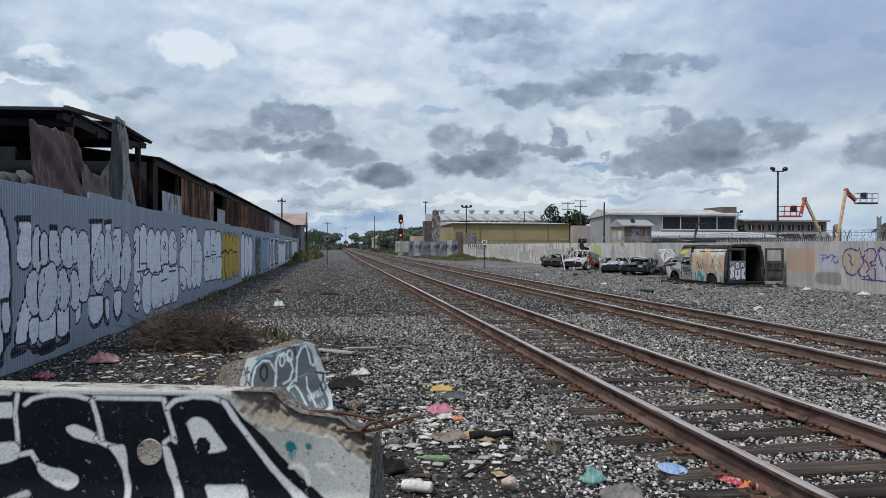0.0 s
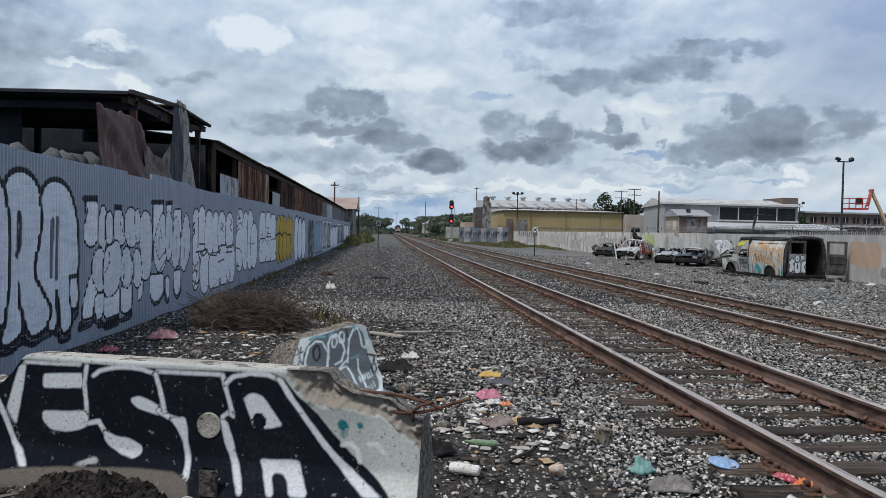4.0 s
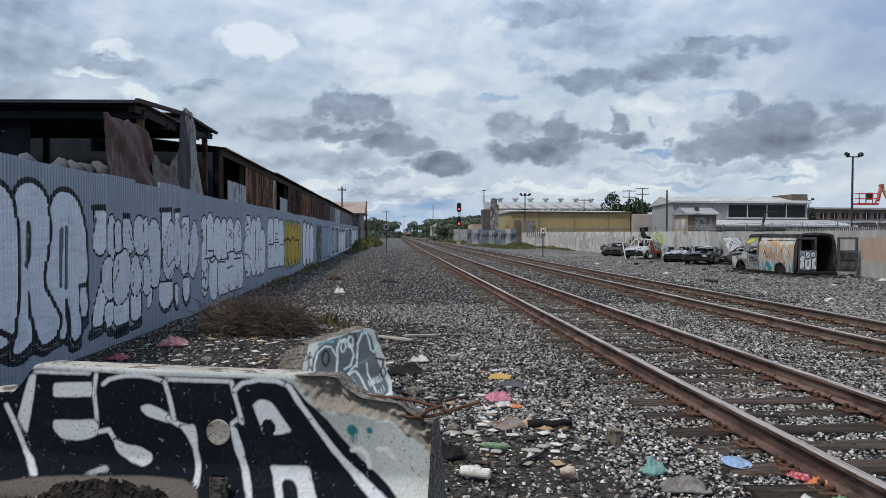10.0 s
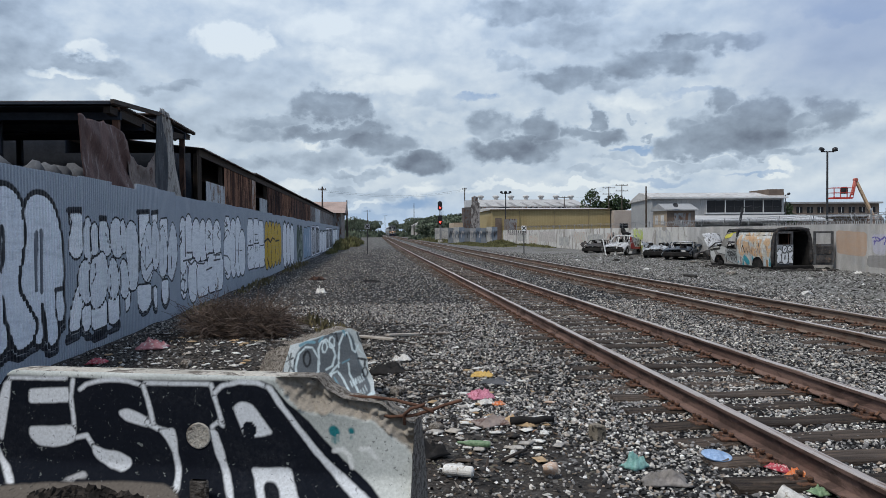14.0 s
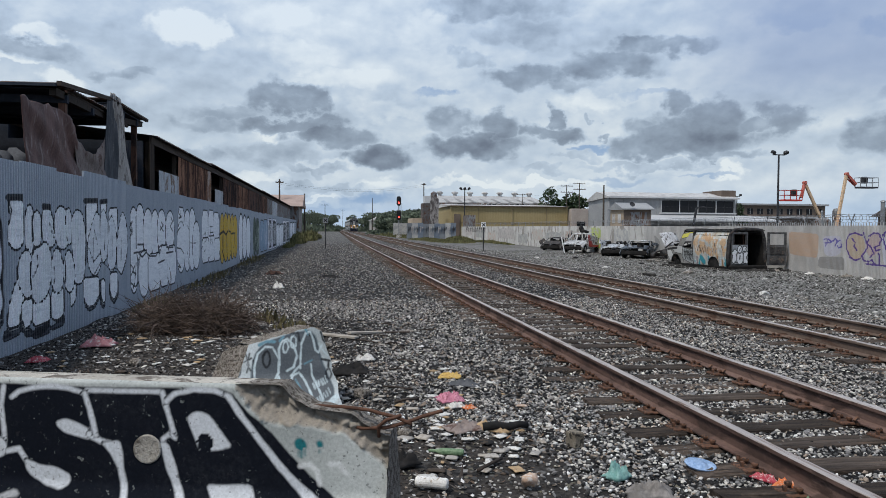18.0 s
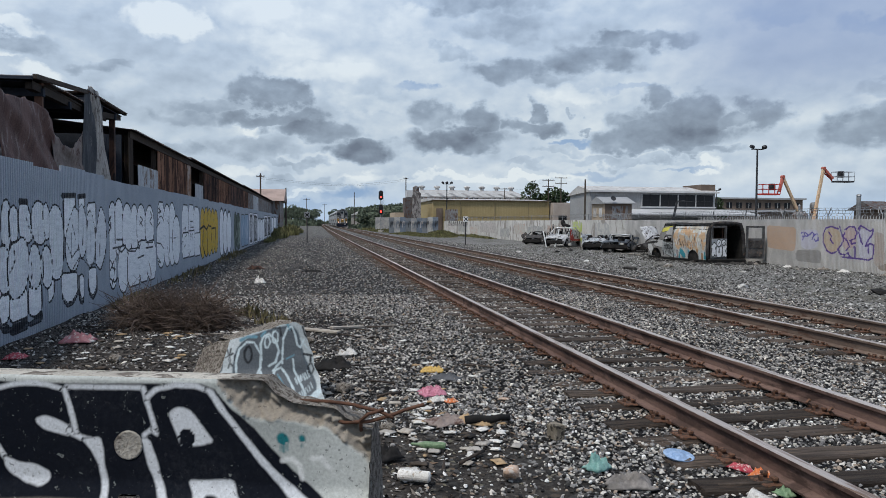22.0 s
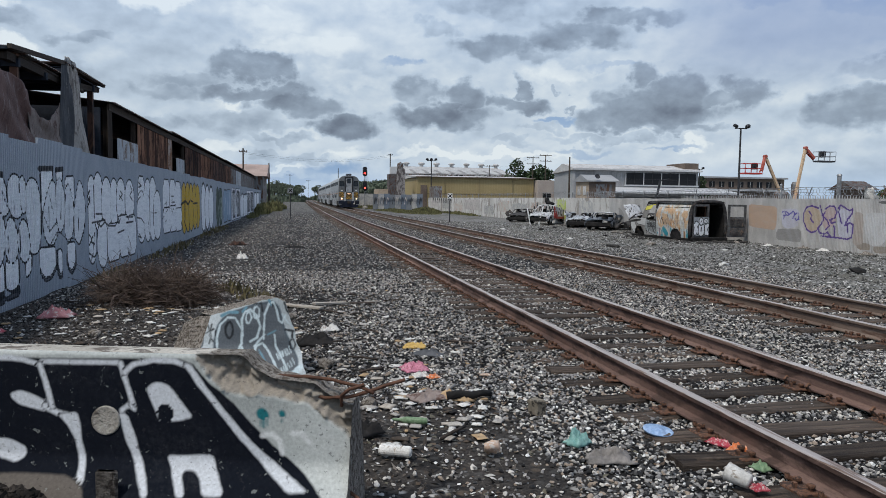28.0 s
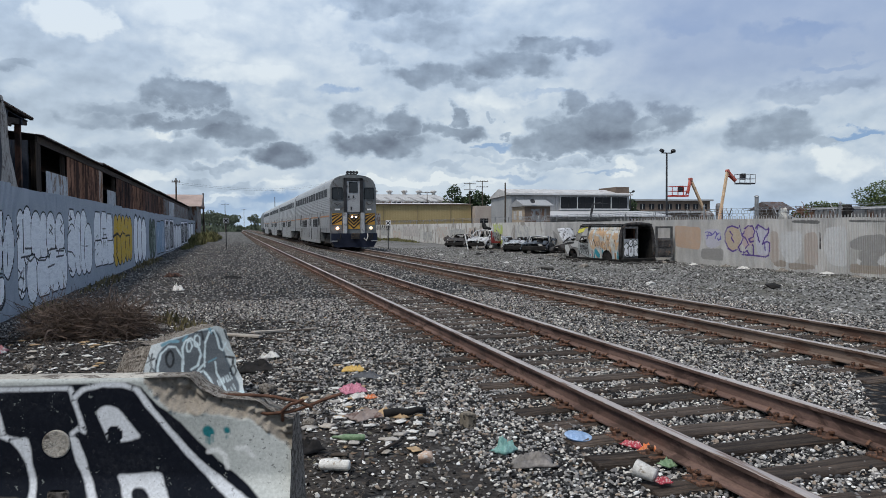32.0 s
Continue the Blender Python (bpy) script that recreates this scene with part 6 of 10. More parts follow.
    hole.lathe([(0.001, 0.006), (0.045, 0.005), (0.062, 0.008), (0.070, 0.010), (0.074, 0.006), (0.075, -0.03)], 24, mm)
    part("lifting_hole", hole, "concrete", b, "round plugged lifting hole of pale concrete", smooth=True)
    part("pocket", Mesh().chamfer_box(-0.055, 0.055, -0.012, 0.012, 0.0, 0.15, 0.01, Matrix.Translation(bar_place(-0.72, 0.16, 0.0)) @ Matrix.Rotation(math.atan2(BAR_U.y, BAR_U.x), 4, "Z")), "concrete_dirty", b, "bare concrete pocket at the foot")
    bars = [[(0.0, 0.735, -0.02), (0.2, 0.735, -0.01), (0.34, 0.73, 0.02), (0.46, 0.715, 0.05), (0.55, 0.68, 0.07)],
            [(0.1, 0.66, -0.05), (0.3, 0.64, 0.02), (0.42, 0.655, 0.05), (0.55, 0.70, 0.06), (0.70, 0.745, 0.05)],
            [(0.38, 0.60, 0.01), (0.385, 0.66, 0.05), (0.43, 0.70, 0.07), (0.50, 0.725, 0.06)],
            [(0.42, 0.20, -0.05), (0.50, 0.17, -0.02), (0.56, 0.12, 0.0), (0.60, 0.06, 0.02)]]
    for pts in bars:
        path = [bar_place(u, z, o - 0.05) for u, z, o in pts]
        path = [path[0]] + [p0.lerp(p1, t) + Vector((0, 0, 0.008 * math.sin(i * 3))) for i, (p0, p1) in enumerate(zip(path, path[1:])) for t in (0.33, 0.66, 1.0)]
        part("rebar", Mesh().tube(path, 0.009, 7), "rebar", b, "bent rusty reinforcing bar", smooth=True)


build_barrier()
heap = Mesh()
rnd = random.Random(31)
for i in range(2300):
    u, o = rnd.gauss(-1.30, 0.42), abs(rnd.gauss(0.0, 0.12))
    h = 0.34 * math.exp(-((u + 1.30) / 0.52) ** 4) * max(0.0, 1 - o / 0.5) + 0.03 * noise.noise((u * 6, o * 6, 2))
    s = rnd.uniform(0.012, 0.055)
    heap.lump(bar_place(u, 0.0, o + 0.08) + Vector((0, 0, h * 0.8 - rnd.uniform(0, 0.03))), (s, s, s * 0.8), i, 0.5, 1, Euler((rnd.uniform(0, 6), rnd.uniform(0, 6), 0)).to_matrix())
heap = part("soil_heap", heap, "soil_dark")
tagged(heap, "heap of dark crumbly soil against the foot of the barrier", "soil", kind="stuff")


def build_barrier_piece():
    """A lump of a second barrier that leans over, with a sprayed face."""
    b = thing("barrier_fragment", "leaning broken concrete barrier piece with blue-grey and black graffiti", "barrier")

    m = Mesh()
    uv = []
    nu, nv = 92, 72
    for j in range(nv + 1):
        v = j / nv
        for i in range(nu + 1):
            u = i / nu
            left, right = -0.62 + 0.17 * v, 0.45 - 0.21 * v + 0.015 * noise.noise((v * 7, 2, 5))
            x = left + (right - left) * u
            zt = 0.51 + 0.19 * min(1.0, u / 0.85) - 0.03 * ease(u, 0.88, 1.0) + 0.012 * noise.noise((u * 8, 3, 1))
            z = -0.05 + (zt + 0.05) * v
            y = 7.30 + 0.22 * z + 0.30 * (1 - u) + 0.015 * noise.noise((x * 5, z * 5, 2)) - 0.12 * ease(z, 0.28, 0.0)
            m.v.append((x, y, z))
            uv.append((x, z))
    w = nu + 1
    m.f = [(j * w + i, j * w + i + 1, (j + 1) * w + i + 1, (j + 1) * w + i) for j in range(nv) for i in range(nu)]
    m.s = [0] * len(m.f)
    face = part("painted_face", m, "skull_paint", b, "face sprayed with pale blue outlines on black", smooth=True)
    blk, pal, blu = (0.025, 0.03, 0.035), (0.50, 0.60, 0.64), (0.12, 0.25, 0.32)
    slate, deep = (0.036, 0.044, 0.053), (0.012, 0.014, 0.018)
    fills, marks = [], []

    def trace(r, *pts):
        return [(*a, *b, r * 0.75) for a, b in zip(pts, pts[1:])]
    fills.append(([rounded(((-0.4, 0.14), (-0.4, 0.33), (-0.34, 0.49), (-0.15, 0.58), (0.08, 0.65), (0.17, 0.63), (0.21, 0.44), (0.26, 0.31), (0.36, 0.1), (0.26, 0.01), (-0.14, -0)), 2, 0.05)], (0.085, 0.10, 0.115)))
    fills.append(([rounded(((-0.38, 0.18), (-0.38, 0.33), (-0.34, 0.46), (-0.26, 0.5), (-0.2, 0.47), (-0.16, 0.37), (-0.16, 0.26), (-0.21, 0.18), (-0.3, 0.15)), 2, 0.03)], slate))
    fills.append(([rounded(((-0.15, 0.33), (-0.15, 0.49), (-0.12, 0.57), (-0.07, 0.57), (-0.02, 0.49), (-0, 0.38), (-0.06, 0.3), (-0.13, 0.28)), 2, 0.03)], slate))
    fills.append(([rounded(((0.05, 0.33), (0.06, 0.54), (0.1, 0.64), (0.13, 0.66), (0.17, 0.58), (0.2, 0.46), (0.21, 0.32), (0.15, 0.28)), 2, 0.03)], deep))
    fills.append(([rounded(((-0.16, 0.22), (-0.08, 0.3), (0.01, 0.28), (0.09, 0.22), (0.14, 0.14), (0.17, 0.02), (-0.11, 0.03)), 2, 0.03)], deep))
    fills.append(([rounded(((0.15, 0.23), (0.24, 0.3), (0.35, 0.09), (0.27, 0.03), (0.19, 0.02)), 2, 0.03)], slate))
    marks.append((trace(0.011, (-0.38, 0.18), (-0.39, 0.31), (-0.36, 0.43), (-0.29, 0.5), (-0.22, 0.5), (-0.16, 0.4), (-0.16, 0.27), (-0.2, 0.19)), pal))
    marks.append((trace(0.014, (-0.24, 0.39), (-0.25, 0.34), (-0.27, 0.31), (-0.29, 0.32), (-0.31, 0.36), (-0.31, 0.41), (-0.29, 0.45), (-0.27, 0.46), (-0.25, 0.44), (-0.24, 0.39)), deep))
    marks.append((trace(0.01, (-0.07, 0.51), (-0.08, 0.48), (-0.09, 0.46), (-0.11, 0.46), (-0.12, 0.49), (-0.12, 0.52), (-0.11, 0.55), (-0.09, 0.56), (-0.08, 0.54), (-0.07, 0.51)), pal))
    marks.append((trace(0.012, (-0.15, 0.34), (-0.16, 0.49), (-0.13, 0.56), (-0.08, 0.58), (-0.02, 0.53), (0.01, 0.43), (-0.02, 0.33), (-0.08, 0.29)), pal))
    marks.append((trace(0.01, (0, 0.56), (-0, 0.52), (-0.02, 0.5), (-0.04, 0.51), (-0.05, 0.54), (-0.05, 0.57), (-0.04, 0.6), (-0.02, 0.61), (-0, 0.59), (0, 0.56)), pal))
    marks.append((trace(0.01, (0.02, 0.65), (0.03, 0.57)), deep))
    marks.append((trace(0.01, (-0.06, 0.64), (0.01, 0.64)), deep))
    marks.append((trace(0.011, (0.04, 0.32), (0.05, 0.54), (0.09, 0.64), (0.13, 0.66), (0.16, 0.59), (0.18, 0.49), (0.21, 0.47), (0.24, 0.54)), pal))
    marks.append((trace(0.011, (0.05, 0.36), (0, 0.3), (-0.04, 0.25)), pal))
    marks.append((trace(0.012, (-0.2, 0.15), (-0.16, 0.24), (-0.11, 0.12), (-0.08, 0.02)), pal))
    marks.append((trace(0.011, (-0.04, 0.17), (-0.03, 0.25), (0.03, 0.28), (0.09, 0.21), (0.14, 0.12), (0.21, -0.01)), pal))
    marks.append((trace(0.009, (0.14, 0.36), (0.15, 0.26), (0.24, 0.1), (0.26, 0)), pal))
    marks.append((trace(0.008, (-0, 0.22), (0.08, 0.1)), blu))
    marks.append((trace(0.007, (-0.08, 0.16), (-0.04, 0.03)), blu))
    marks.append((trace(0.008, (0.08, 0.36), (0.15, 0.4)), blu))
    marks.append((trace(0.006, (0.16, 0.19), (0.18, 0.15)), pal))
    marks.append((trace(0.006, (0.2, 0.08), (0.22, 0.04)), pal))
    marks.append((trace(0.006, (0.19, 0.21), (0.2, 0.16)), pal))
    marks.append((trace(0.006, (0.22, 0.09), (0.24, 0.06)), pal))
    marks.append((trace(0.006, (0.21, 0.22), (0.22, 0.18)), pal))
    marks.append((trace(0.006, (0.24, 0.11), (0.26, 0.07)), pal))
    marks.append((trace(0.006, (0.23, 0.23), (0.25, 0.19)), pal))
    marks.append((trace(0.006, (0.26, 0.12), (0.28, 0.09)), pal))
    marks.append((trace(0.006, (0.25, 0.24), (0.27, 0.2)), pal))
    marks.append((trace(0.006, (0.28, 0.14), (0.3, 0.1)), pal))
    marks.append((trace(0.006, (0.27, 0.26), (0.29, 0.21)), pal))
    marks.append((trace(0.006, (0.3, 0.16), (0.32, 0.12)), pal))
    marks.append((trace(0.028, (0.22, 0.02), (0.31, 0.04), (0.38, 0.1)), pal))
    marks.append((trace(0.013, (0.24, 0.41), (0.31, 0.4)), deep))
    marks.append((trace(0.009, (0.3, 0.4), (0.3, 0.34)), deep))
    marks.append((trace(0.009, (0.33, 0.28), (0.32, 0.25), (0.31, 0.24), (0.29, 0.24), (0.28, 0.27), (0.28, 0.3), (0.29, 0.32), (0.31, 0.33), (0.32, 0.31), (0.33, 0.28)), deep))
    marks.append((trace(0.01, (0.23, 0.66), (0.25, 0.59), (0.28, 0.55)), deep))
    marks.append((trace(0.008, (0.21, 0.55), (0.26, 0.48), (0.3, 0.44)), pal))
    marks.append((trace(0.008, (-0.52, 0.27), (-0.52, 0.24), (-0.54, 0.22), (-0.55, 0.23), (-0.56, 0.25), (-0.56, 0.28), (-0.55, 0.31), (-0.54, 0.32), (-0.52, 0.3), (-0.52, 0.27)), deep))
    marks.append((trace(0.008, (-0.48, 0.43), (-0.44, 0.33), (-0.46, 0.26)), deep))
    marks.append((trace(0.007, (-0.44, 0.43), (-0.46, 0.33), (-0.42, 0.28)), deep))
    marks.append((trace(0.007, (-0.49, 0.35), (-0.42, 0.39)), deep))
    marks.append((trace(0.006, (-0.4, 0.37), (-0.4, 0.33)), deep))
    marks.append((trace(0.016, (-0.35, 0.51), (-0.28, 0.55), (-0.2, 0.55)), blu))
    marks.append((trace(0.014, (-0.15, 0.56), (-0.12, 0.6)), blu))
    marks.append((trace(0.01, (0.08, 0.7), (0.11, 0.63)), blu))
    spray(face.data, np.array(uv), fills, marks, blk)
    k = Mesh()
    top = [Vector(m.v[nv * w + i]) for i in range(nu + 1)]
    back = []
    for i, p in enumerate(top):
        q = p + Vector((-0.14, 0.36, -0.03 + 0.03 * noise.noise((i * 0.4, 1, 6))))
        back.append(q)
    for p, q in zip(top, back):
        k.v += [tuple(p), tuple(p.lerp(q, 0.5) + Vector((0, 0, 0.02 * noise.noise((p.x * 12, 5, 1))))), tuple(q), (q.x - 0.1, q.y + 0.25, -0.05)]
    k.f = [(i * 4 + j, i * 4 + 4 + j, i * 4 + 5 + j, i * 4 + 1 + j) for i in range(nu) for j in range(3)]
    left = [m.v[j * w] for j in range(nv + 1)]
    right = [m.v[j * w + nu] for j in range(nv + 1)]
    for edge, dx in ((left, -0.30), (right, -0.1)):
        o = len(k.v)
        for j, p in enumerate(edge):
            n = 0.03 * noise.noise((j * 0.5, dx, 2))
            k.v += [p, (p[0] + dx * 0.5 + n, p[1] + 0.22, p[2] * (0.9 if dx < -0.12 else 1) + n), (p[0] + dx, p[1] + 0.42, p[2] * (0.72 if dx < -0.12 else 0.97) + n)]
        k.f += [(o + j * 3 + i, o + j * 3 + i + 1, o + j * 3 + i + 4, o + j * 3 + i + 3) for j in range(nv) for i in range(2)]
    k.s = [0] * len(k.f)
    part("body", k, "concrete_broken", b, "rough broken concrete top and ends")


build_barrier_piece()


# ---- yard fence on the far side ----
YARD_X, YARD_TOP, YARD_Z = 22.2, 1.93, -0.30


def yard_tags():
    """Paint on the yard fence: rolled patches, one big outlined word and a small tag."""
    ink, violet, black = (0.10, 0.055, 0.26), (0.13, 0.11, 0.38), (0.03, 0.03, 0.035)
    peach, sand, rose, lilac, pale = (0.52, 0.39, 0.30), (0.50, 0.42, 0.33), (0.50, 0.41, 0.40), (0.53, 0.53, 0.60), (0.58, 0.585, 0.59)
    dim, rust, brown, grime = (0.31, 0.305, 0.30), (0.45, 0.40, 0.365), (0.33, 0.29, 0.25), (0.15, 0.15, 0.15)
    fills, lines = [], []

    def shape(colour, *pts):
        fills.append(([rounded(pts, 2, 0.12)], colour))

    def line(colour, r, *pts):
        lines.append(([(*a, *b, r) for a, b in zip(pts, pts[1:])], colour))
    shape(peach, (32.05, 1.58), (29.91, 1.48), (29.96, 0.39), (30.95, 0.43), (31.97, 0.5))
    shape(lilac, (29.63, 1.39), (28.46, 1.4), (28.45, 0.64), (28.99, 0.49), (29.55, 0.56))
    shape(dim, (29.91, 0.46), (28.25, 0.51), (28.25, -0.08), (29.9, -0.04))
    shape(sand, (28.13, 1.29), (27.68, 1.54), (27.24, 1.42), (27.05, 1.05), (27.23, 0.54), (27.61, 0.4), (27.99, 0.52), (28.15, 0.95))
    shape(rose, (26.99, 1.3), (26.63, 1.55), (26.22, 1.47), (26.22, 0.98), (26.45, 0.64), (26.87, 0.55), (27.05, 0.88))
    shape(lilac, (26.16, 1.47), (25.43, 1.43), (25.36, 0.31), (26.04, 0.26), (26.16, 0.9))
    line(ink, 0.034, (27.27, 1.45), (27.68, 1.55), (28, 1.47), (28.17, 1.21), (28.12, 0.82), (27.93, 0.52), (27.61, 0.39), (27.33, 0.48), (27.21, 0.67))
    line(ink, 0.034, (27.84, 1.31), (27.66, 1.14), (27.71, 0.97), (27.53, 0.82))
    line(ink, 0.034, (27.18, 1.55), (27.05, 1.22), (26.92, 1.01), (27.05, 0.8), (27.23, 0.62), (27.16, 0.41), (26.84, 0.37), (26.67, 0.47))
    line(ink, 0.034, (26.87, 1.42), (26.63, 1.55), (26.34, 1.53), (26.21, 1.3), (26.32, 1.06), (26.56, 0.97), (26.49, 0.84), (26.25, 0.89))
    line(ink, 0.034, (26.87, 1.3), (26.99, 1.13), (26.75, 0.97), (26.6, 0.72), (26.79, 0.55))
    line(ink, 0.034, (26.05, 1.57), (26.1, 1.3), (25.99, 0.98), (25.9, 0.85))
    line(ink, 0.034, (26.16, 1.45), (26.03, 1.59), (25.8, 1.5), (25.53, 1.37), (25.36, 1.44), (25.37, 1.29), (25.63, 0.99), (25.74, 0.77))
    line(ink, 0.034, (25.74, 0.77), (25.48, 0.88), (25.31, 0.82), (25.35, 0.3), (25.58, 0.22), (26.04, 0.25), (26.53, 0.26), (27.05, 0.28))
    line(ink, 0.034, (25.59, 0.83), (25.58, 0.5))
    line(ink, 0.034, (26.33, 0.73), (26.27, 0.32))
    line(ink, 0.034, (26.68, 0.43), (26.5, 0.28))
    line(violet, 0.03, (29.55, 1.24), (29.4, 1.29), (29.33, 1.14), (29.47, 0.93))
    line(violet, 0.03, (29.27, 1.25), (29.07, 1.15), (29.2, 1.09))
    line(violet, 0.03, (29, 1.18), (28.86, 1.29), (28.71, 1.2), (28.85, 0.98))
    line(violet, 0.03, (28.71, 1.15), (28.52, 1.24), (28.45, 0.94), (28.63, 0.89), (28.71, 0.99))
    line(violet, 0.03, (29.48, 1.09), (29.27, 1.11))
    shape(dim, (21.28, 0.97), (20.67, 1.2), (19.72, 1.25), (19.71, 0.54), (20.31, 0.33), (20.51, 0.65), (21.22, 0.69))
    shape(pale, (24.72, 1.3), (23.6, 1.33), (23.5, 0.87), (23.69, 0.15), (24.29, -0.03), (24.71, 0.53))
    shape(pale, (22.38, 1.47), (21.42, 1.54), (21.36, 0.01), (22.09, 0.04), (22.46, 0.6))
    shape(rust, (25.32, 1.35), (24.81, 1.31), (24.76, -0.03), (25.27, -0))
    shape(rust, (23.44, 1.24), (22.79, 1.32), (22.68, -0.03), (23.39, 0.01))
    shape(brown, (25.14, 0.12), (24.39, 0.12), (24.34, -0.15), (25.03, -0.15))
    shape(brown, (24.29, 0.04), (22.91, 0.03), (22.86, -0.16), (24.18, -0.24))
    shape(brown, (21.27, 0.15), (19.7, 0.16), (19.7, -0.17), (21.23, -0.19))
    shape(grime, (24.11, 1.77), (22.66, 1.76), (22.65, 1.6), (24.05, 1.67))
    shape(grime, (21.34, 1.75), (19.73, 1.73), (19.73, 1.65), (21.29, 1.68))
    shape(pale, (20.99, 0.27), (20.51, 0.59), (20.27, 0.3), (19.71, 0.49), (19.7, 0.19), (20.9, 0.1))
    line(black, 0.03, (22.64, 1.28), (22.63, 0.97))
    line(black, 0.03, (22.63, 0.87), (22.61, 0.67))
    rnd = random.Random(4)
    for k in range(40):
        y0, w, h = rnd.uniform(6, 20), rnd.uniform(0.3, 1.4), rnd.uniform(0.3, 1.1)
        z0 = rnd.uniform(-0.2, 0.9)
        shape(rnd.choice((rust, dim, pale, lilac)), (y0, z0), (y0 + w, z0 + 0.05), (y0 + w * 0.95, z0 + h), (y0 + 0.05, z0 + h * 0.95))
    shape(pale, (36.9, 0.0), (36.8, 0.8), (35.0, 0.8), (35.1, 0.0))
    for k in range(10):
        y0 = 32 + 1.5 * k
        shape(rnd.choice((pale, dim, rust)), (y0, 0.1), (y0 + rnd.uniform(0.4, 1.3), 0.15), (y0 + 1.0, rnd.uniform(0.6, 1.4)), (y0 + 0.1, 0.9))
    return fills, lines


def build_yard_fence():
    f = thing("yard_fence", "weathered pale corrugated metal fence with purple graffiti and barbed wire", "fence", kind="structure")
    fills, lines = yard_tags()
    y, rnd = 6.0, random.Random(6)
    while y < 48:
        w, pitch = 1.2, 0.075
        us = []
        for i in range(16):
            us += [(i * pitch, 0.0), (i * pitch + 0.026, 0.0), (i * pitch + 0.034, -0.045), (i * pitch + 0.067, -0.045)]
        us.append((w, 0.0))
        top = YARD_TOP - 0.08 + rnd.uniform(-0.02, 0.02)
        rows, c = 54 if y < 31 else 26, len(us)
        m = Mesh()
        for j in range(rows + 1):
            z = YARD_Z + (top - YARD_Z) * j / rows
            m.v += [(YARD_X + d, y + u, z) for u, d in us]
        m.f = [(j * c + i, (j + 1) * c + i, (j + 1) * c + i + 1, j * c + i + 1) for j in range(rows) for i in range(c - 1)]
        o = len(m.v)
        m.v += [(YARD_X + 0.03, y, top), (YARD_X + 0.03, y + w, top), (YARD_X + 0.03, y, YARD_Z), (YARD_X + 0.03, y + w, YARD_Z)]
        m.f += [(rows * c, o, o + 1, rows * c + c - 1), (0, rows * c, o, o + 2), (c - 1, o + 3, o + 1, rows * c + c - 1)]
        m.s = [0] * len(m.f)
        ob = part("panel", m, "corrugated_pale", f)
        spray(ob.data, np.array([(p[1], p[2]) for p in m.v]), fills, lines, (0.1, 0.05, 0.26))
        if y < 38:
            for i in range(8):
                share("spike", SPIKE, f, pose(YARD_X - 0.02, y + 0.04 + i * 0.15, top - 0.06 + rnd.uniform(-0.02, 0.02), 0, rnd.uniform(-6, 6), 0))
        y += w
    m = Mesh()
    m.box(YARD_X, YARD_X + 0.2, 48.0, 118, YARD_Z - 0.1, YARD_TOP - 0.05)
    wall = part("masonry_wall", m, "yard_wall", f, "stained whitewashed masonry wall with faded graffiti")
    # faded paint patches and tags on the wall
    for a, b, z0, z1, mt in ((56.2, 58.4, 0.0, 1.6, "paint_lime"), (50.5, 53.5, 0.2, 1.5, "paint_grey"), (66, 71, 0.1, 1.2, "paint_grey"), (84, 92, 0.3, 1.5, "paint_pale"), (100, 106, 0.2, 1.3, "paint_grey"), (109, 115, 0.4, 1.4, "paint_pale"), (72, 76, 0.3, 1.4, "paint_rose"), (61, 65, 0.1, 1.3, "paint_rose"), (78, 82, -0.1, 0.9, "paint_grey"), (93, 98, -0.1, 1.0, "paint_rose")):
        p = Mesh()
        n = 14
        pts = [(YARD_X - 0.004, a + (b - a) * i / n, z0 + 0.15 * rnd.random()) for i in range(n + 1)] + [(YARD_X - 0.004, b - (b - a) * i / n, z1 + 0.25 * rnd.random()) for i in range(n + 1)]
        p.add(pts, [(i, i + 1, 2 * n - i, 2 * n + 1 - i) for i in range(n)])
        part("paint_patch", p, mt, f)
    for k in range(16):
        y0 = 59 + k * 0.8 if k < 7 else 100 + (k - 7) * 1.6
        p = Mesh()
        z0, z1 = 0.3 + 0.15 * rnd.random(), 1.2 + 0.4 * rnd.random()
        if k >= 7:
            z0, z1 = 1.1, 1.85
        s = 0.6 if k < 7 else 1.0
        p.tube([(YARD_X - 0.004, y0, z0), (YARD_X - 0.004, y0 + 0.2 * s, z1), (YARD_X - 0.004, y0 + 0.45 * s, (z0 + z1) / 2), (YARD_X - 0.004, y0 + 0.6 * s, z1 - 0.1), (YARD_X - 0.004, y0 + 0.7 * s, z0)], 0.045, 4)
        part("paint_stroke", p, "paint_black", f)
    # arms and barbed wire
    y = 7.0
    while y < 100:
        for s in (-1, 1):
            part("wire_arm", Mesh().tube([(YARD_X + 0.05, y, YARD_TOP - 0.1), (YARD_X + 0.05, y, YARD_TOP + 0.08), (YARD_X + 0.05 + s * 0.12, y + s * 0.34, YARD_TOP + 0.42)], 0.022, 5), "galv", f)
        y += 3.0
    for dx, dz in ((-0.06, 0.18), (-0.1, 0.30), (-0.12, 0.40), (0.2, 0.30), (0.2, 0.4)):
        pts = [(YARD_X + 0.05 + dx, 6 + i * 1.5, YARD_TOP + dz + (0.02 if i % 2 else -0.015)) for i in range(70)]
        part("wire", Mesh().tube(pts, 0.008, 3), "galv", f)
    coil = [(YARD_X + 0.05 + 0.16 * math.sin(i * 0.9), 24 + i * 0.055, YARD_TOP + 0.2 + 0.17 * math.cos(i * 0.9)) for i in range(520)]
    part("razor_coil", Mesh().tube(coil, 0.010, 3), "galv", f, "coiled razor wire")


